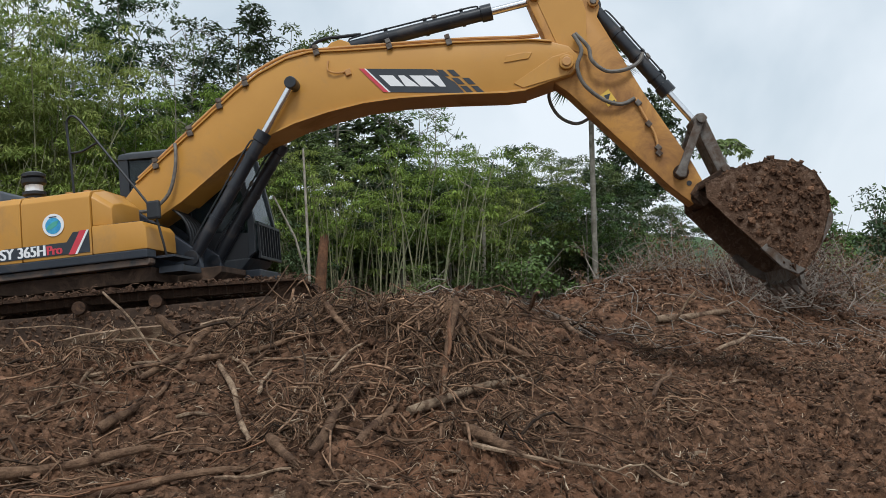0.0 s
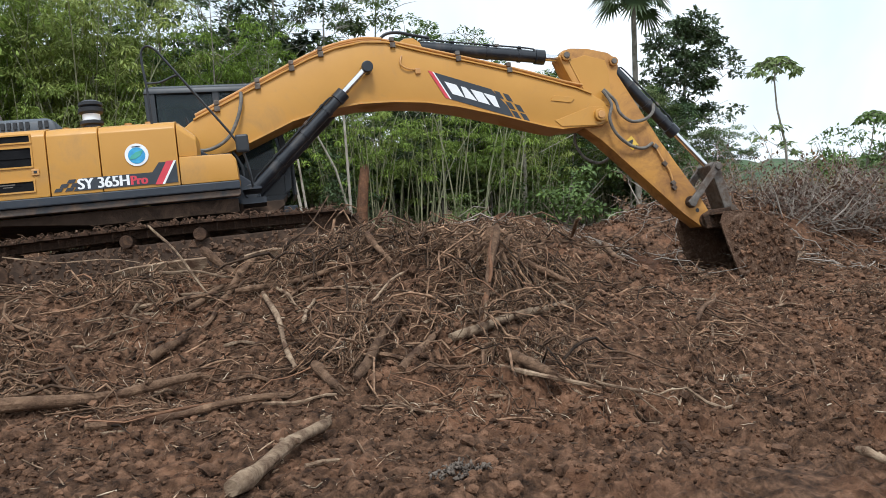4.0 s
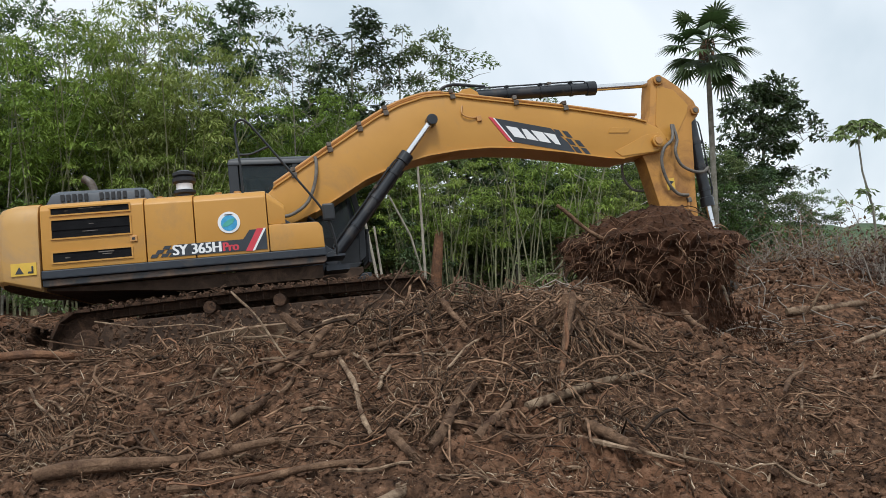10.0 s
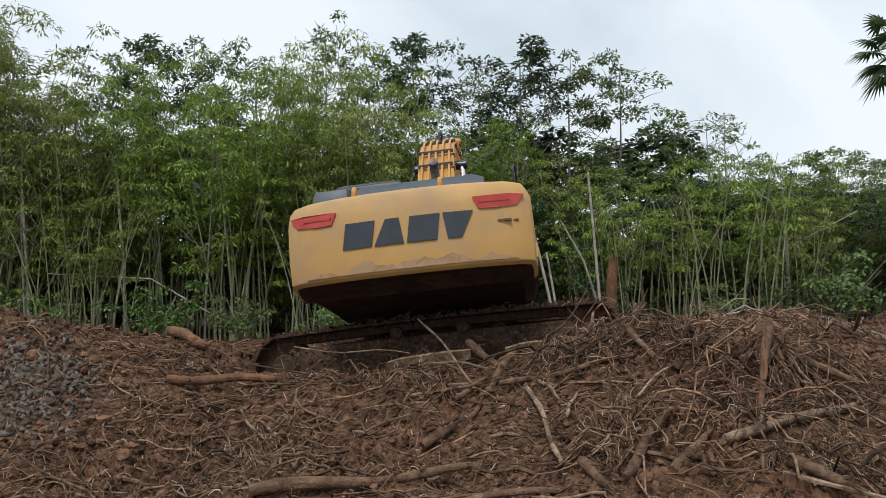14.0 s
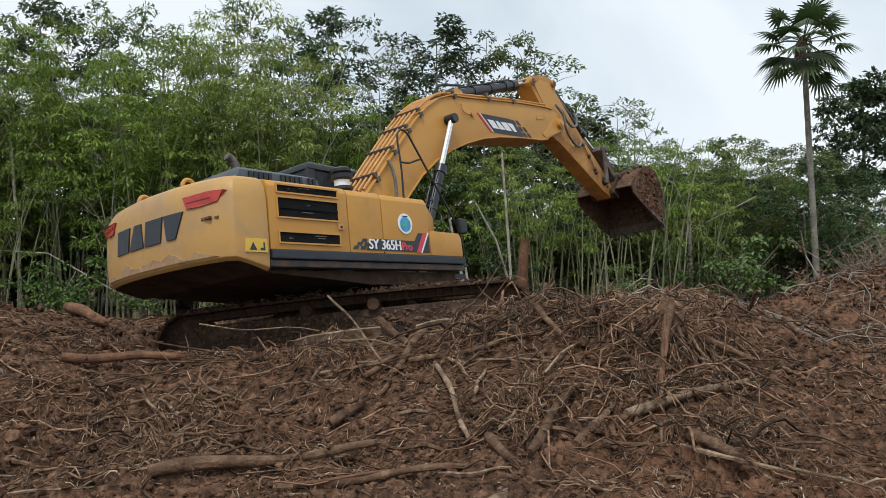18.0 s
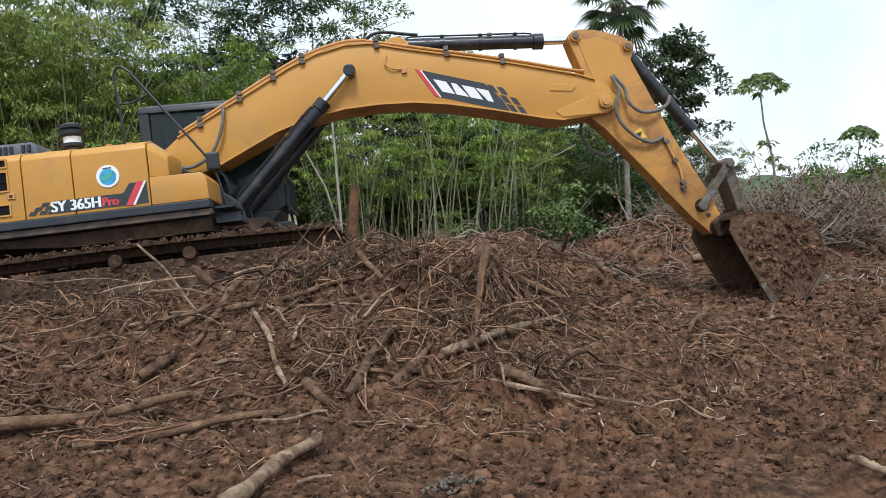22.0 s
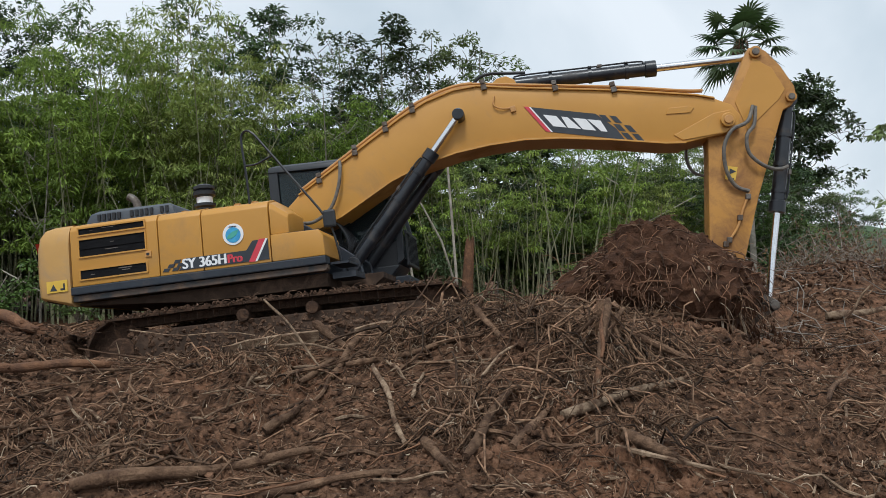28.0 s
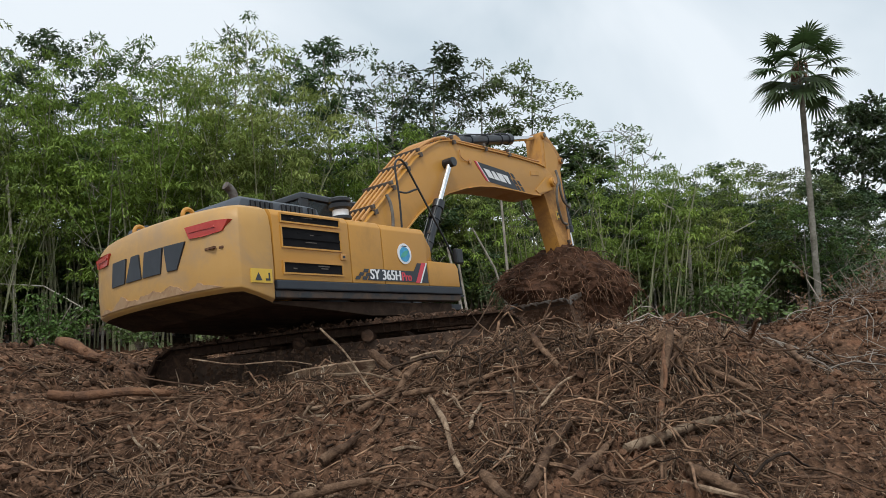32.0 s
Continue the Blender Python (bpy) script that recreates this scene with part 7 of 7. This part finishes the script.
    tagged(new("root", Shape().tube([(x, y, ground_at(x, y) + 0.03) for x, y in pts], [0.010, 0.013, 0.014, 0.016, 0.015, 0.010], 6).mesh("root", wood_pale, 0, True)), "pale crooked root lying on bare soil", "root")
    leaf = Shape()
    p = Vector((-1.9, 5.35, 0)); p.z = ground_at(p.x, p.y) + 0.05
    for i in range(6):
        s = i / 5
        w = 0.035 * math.sin(math.pi * min(0.98, s + 0.05))
        c = p + Vector((0.13 * s, -0.10 * s, 0.03 * math.sin(3 * s)))
        leaf.v += [c + Vector((0.5 * w, w, 0.012)), c, c - Vector((0.5 * w, w, -0.012))]
        if i:
            b = 3 * i
            leaf.f += [(b - 3, b - 2, b + 1, b), (b - 2, b - 1, b + 2, b + 1)]
    tagged(new("fallen_leaf", leaf.mesh("fallen_leaf", leaf_light, smooth=True)), "fresh pale green leaf lying on the soil", "leaf")


def root_stump():
    """The upturned stump on the heap, with its stout roots."""
    s = thing("root_stump", "upturned muddy root stump with splayed brown roots", "stump")
    rnd = random.Random(31)
    c = Vector((3.22, 8.15, 1.12))
    core = Shape().tube([c + Vector((0.05, 0.2, -0.5)), c + Vector((0.02, 0.1, -0.15)), c, c + Vector((-0.02, -0.02, 0.12)), c + Vector((-0.03, -0.03, 0.2))], [0.22, 0.16, 0.10, 0.07, 0.03], 11)
    part("stump_core", core, wood_bark, s, smooth=True)
    for row in (
            ("root", (3.22, 8.0, 1.33), (2.88, 7.4, 0.62), 0.040, wood_bark, "stout upright root"),
            ("root", (3.17, 7.98, 1.24), (2.95, 7.5, 0.80), 0.026, wood_red, "red-brown split root"),
            ("root", (2.93, 7.5, 0.72), (2.66, 6.97, 0.24), 0.036, wood_red, "red-brown split root"),
            ("root", (2.86, 7.36, 0.62), (2.74, 6.98, 0.26), 0.022, wood_pale, "pale split root"),
            ("root", (3.5, 8.4, 0.98), (4.08, 7.9, 0.69), 0.048, wood_bark, "stout root"),
            ("root", (2.75, 8.4, 0.69), (3.06, 7.9, 1.16), 0.038, wood_bark, "stout root"),
            ("root", (3.43, 8.1, 1.23), (2.77, 7.5, 0.61), 0.03, wood_bark, "root"),
            ("root", (3.27, 8.1, 1.2), (3.34, 7.5, 0.35), 0.026, wood_bark, "root"),
    ):
        loose(*row, s)
    hang = []
    for k in range(38):
        a = rnd.uniform(1.9, 5.9)
        p = c + Vector((rnd.uniform(-0.2, 0.2), rnd.uniform(-0.15, 0.1), rnd.uniform(-0.15, 0.15)))
        reach = rnd.uniform(0.3, 1.1)
        q = Vector((p.x + math.cos(a) * reach, p.y + math.sin(a) * reach * 0.8, 0))
        q.z = ground_at(q.x, q.y) + 0.01
        r = 0.003 + 0.012 * rnd.random() ** 2
        line = [p.lerp(q, i / 5) + Vector((rnd.gauss(0, 0.085), rnd.gauss(0, 0.085), rnd.gauss(0, 0.06) + 0.22 * reach * math.sin(math.pi * i / 5))) for i in range(6)]
        part("root", Shape().tube(line, [r * (1.2 - 0.12 * i) for i in range(6)], 5).mesh("root", root_brown, 0, True), None, s)


# ---- root balls that the bucket tears out, and the soil that falls from them ----
def root_ball(seed, label, sticks, cone=0.0):
    rnd, rng = random.Random(seed), np.random.default_rng(seed)
    ball = thing("root_ball", label, "root ball")
    bm = bmesh.new()
    bmesh.ops.create_icosphere(bm, subdivisions=5, radius=1.0)
    surface = []
    for v in bm.verts:
        d = v.co.normalized()
        under = 1 - smooth(-0.22, 0.12, d.z)
        w = (1.30 - 0.24 * under) * (1 - cone * max(0, d.z))
        d = Vector((d.x, d.y, 0)).normalized() * min(1.0, 1.10 * math.hypot(d.x, d.y)) + Vector((0, 0, d.z))
        n = noise.noise(d * 1.7 + Vector((seed, 0, 0))) * 0.20 + noise.noise(d * 4.5 + Vector((0, seed, 0))) * 0.10 + noise.noise(d * 11) * 0.09 + abs(noise.noise(d * 24)) * 0.07
        v.co = Vector((d.x * w * (1 + n), d.y * w * 1.1 * (1 + n), d.z * (0.98 if d.z > 0 else 1.62) * (1 + n)))
        surface.append(v.co.copy())
    me = bpy.data.meshes.new("soil_core")
    bm.to_mesh(me)
    bm.free()
    me.materials.append(ball_soil)
    part("soil_core", me, None, ball)
    c = [surface[rnd.randrange(len(surface))] * rnd.uniform(0.98, 1.02) for k in range(2600)]
    tagged(part("clod_crust", clods("clod_crust", ball_soil, c, [0.008 + 0.020 * rnd.random() ** 2 for k in c], rng), None, ball), kind="stuff")
    for name, mat, n, r_lo, r_hi in (("root_mat", root_brown, 760, 0.004, 0.012), ("thin_root_fringe", wood_red_stuff, 480, 0.004, 0.010), ("thin_root_fringe", wood_pale_stuff, 45, 0.003, 0.007)):
        lines, radii = [], []
        for k in range(n):
            p = surface[rnd.randrange(len(surface))].copy()
            while (p.z < -0.35 and rnd.random() < 0.9) or (p.z > 0.7 and rnd.random() < 0.25):
                p = surface[rnd.randrange(len(surface))].copy()
            out = Vector((p.x, p.y, 0)).normalized()
            side = Vector((-out.y, out.x, 0)) * rnd.gauss(0, 0.8)
            d = (side + out * rnd.uniform(0.1, 0.8) + Vector((0, 0, rnd.gauss(-0.25, 0.35)))).normalized()
            l, r, line = 0.12 + 0.50 * rnd.random() ** 1.6, rnd.uniform(r_lo, r_hi), []
            drop = rnd.uniform(0.6, 1.8)
            q = p * 0.98
            for i in range(6):
                line.append(tuple(q))
                q = q + d * l / 5
                d = (d + Vector((rnd.gauss(0, 0.28), rnd.gauss(0, 0.28), rnd.gauss(0, 0.2) - 0.28 * drop))).normalized()
            lines.append(line)
            radii.append([r * (1 - 0.12 * i) for i in range(6)])
        tagged(part(name, tubes(name, mat, lines, radii, 4), None, ball), kind="stuff")
    for p, q, r, mat, lab in sticks:
        loose("stick", p, q, r, mat, lab, ball)
    return ball


BALL_1 = ((0, 6.7, 11.4, -0.5), (4.8, 6.7, 11.4, -0.45), (5.5, 6.75, 11.4, -0.15), (6.5, 6.40, 11.3, 0.32), (7.5, 6.0, 11.2, 0.68), (8.0, 5.8, 11.25, 0.95), (8.5, 5.6, 11.35, 1.22), (9.0, 5.75, 11.55, 1.22), (9.5, 5.95, 11.85, 1.22), (10, 6.2, 12.3, 1.42), (10.5, 6.5, 12.9, 1.72), (11, 6.5, 13.7, 2.0), (11.5, 6.25, 14.7, 2.28), (12, 5.7, 16.05, 2.50), (12.5, 4.8, 17.4, 2.50), (13, 3.55, 18.6, 2.2), (13.5, 2.0, 19.5, 1.95), (14, 0.45, 19.9, 1.85), (14.5, -0.3, 20.2, 1.9), (15, -0.75, 20.4, 1.9), (15.4, -0.8, 20.5, 0.9), (16, -0.8, 20.5, 0.62), (32, -0.8, 20.5, 0.62))
BALL_2 = ((0, 5.0, 10.5, -0.30), (24, 5.0, 10.5, -0.25), (25, 4.85, 10.4, 0.42), (26, 4.6, 10.35, 0.78), (27, 4.75, 10.45, 0.95), (28, 5.0, 10.7, 1.2), (28.5, 5.15, 10.95, 1.38), (29, 5.35, 11.3, 1.65), (29.5, 5.5, 11.75, 1.82), (30, 5.65, 12.5, 1.84), (30.5, 5.7, 13.5, 1.84), (31, 5.5, 14.8, 1.82), (31.5, 5.1, 16.3, 1.7), (32, 4.65, 17.6, 1.55))


def table_at(table, t):
    for a, b in zip(table, table[1:]):
        if t <= b[0]:
            s = (t - a[0]) / (b[0] - a[0])
            return Vector([a[k] + (b[k] - a[k]) * s for k in (1, 2, 3)])
    return Vector(table[-1][1:])


def swing_at(t):
    i = min(int(t * 2), 63)
    return SWING[i] + (SWING[i + 1] - SWING[i]) * (t * 2 - i)


def ball_rows(table, swing_from, hold):
    """Rows of a root ball: its table of places, turned with the machine's swing from one time until it is let go."""
    rows = []
    for t, x, y, z in table:
        w = swing_at(min(max(t, swing_from), hold)) - swing_at(swing_from)
        rows.append((t, Matrix.Translation((x, y, z)) @ Matrix.Rotation(radians(w), 4, "Z")))
    return rows


SHOWERS = []


def build_balls():
    one = root_ball(3, "torn-out ball of red-brown soil matted with roots", (((-0.4, -1.2, 0.25), (0.5, -1.30, 0.32), 0.013, wood_pale_stuff, "thin pale stick"), ((0.3, -1.12, 0.5), (0.75, -1.1, -0.55), 0.022, wood_pale_stuff, "pale hanging root"), ((-0.9, -0.7, 0.5), (-0.2, -1.2, 0.3), 0.016, wood_red_stuff, "reddish root"), ((-1.75, -0.3, 1.05), (-0.8, -0.5, 0.35), 0.038, wood_bark, "stout muddy branch jutting out")))
    two = root_ball(8, "second ball of red-brown soil and roots torn from the heap", (((0.12, -1.22, 0.42), (0.22, -1.40, -0.75), 0.020, wood_pale_stuff, "pale upright hanging stick"), ((0.55, -1.05, 0.1), (0.75, -1.1, -1.05), 0.018, wood_pale_stuff, "thin hanging root"), ((-0.8, -0.95, 0.2), (0.1, -1.3, 0.25), 0.014, wood_red_stuff, "reddish root")), 0.4)
    MOVES[one], MOVES[two] = ("ball", BALL_1, 9.5, 14.5), ("ball", BALL_2, 28.0, 32.0)
    # soil that trickles from the balls: sprays of crumbs that fall one after another
    rng = np.random.default_rng(12)
    sprays = []
    for k in range(4):
        n = 430
        c = rng.normal(0, 1, (n, 3)) * np.array([0.26, 0.30, 0.36]) + np.array([0, 0, -0.15])
        sprays.append(crumbs("falling_soil", ball_soil, c, 0.009 + 0.023 * rng.random(n) ** 2, rng))
    rnd = random.Random(44)
    for ball, table, first, last, count in (("one", BALL_1, 8.2, 12.9, 58), ("two", BALL_2, 26.6, 31.9, 50)):
        for k in range(count):
            t0 = first + (last - first) * (k + 0.5 * rnd.random()) / count
            ob = tagged(new("falling_soil", sprays[k % 4]), "spray of loose soil crumbs falling from the root ball", "soil", "soil sprays falling from the root balls", "stuff")
            off = Vector((rnd.uniform(0.0, 1.55) if ball == "one" else rnd.uniform(-1.1, 1.4), rnd.uniform(-1.0, 0.2), -0.75))
            SHOWERS.append((ob, table, t0, off))


def shower_rows(table, t0, off):
    """Sits inside the ball, falls freely from t0, and comes to rest in the soil below."""
    rows, t = [], 0.0
    start = table_at(table, t0) + off
    stop = land(start.x, start.y) - 1.1
    for row in table:
        if row[0] < t0 - 0.05:
            rows.append((row[0], Matrix.Translation(Vector(row[1:]) + off * 0.5 + Vector((0, 0, -0.35)))))
    drift = (table_at(table, t0) - table_at(table, t0 - 0.3)) / 0.3 * 0.5
    for i in range(14):
        dt = 0.1 * i
        p = start + drift * dt + Vector((0, 0, -2.4 * dt * dt))
        done = p.z <= stop
        p.z = max(p.z, stop)
        rows.append((min(t0 + dt, 32.0), Matrix.Translation(p)))
        if done or t0 + dt >= 32.0:
            break
    if rows[-1][0] < 32.0:
        rows.append((32.0, rows[-1][1]))
    return rows


build_debris()
build_balls()


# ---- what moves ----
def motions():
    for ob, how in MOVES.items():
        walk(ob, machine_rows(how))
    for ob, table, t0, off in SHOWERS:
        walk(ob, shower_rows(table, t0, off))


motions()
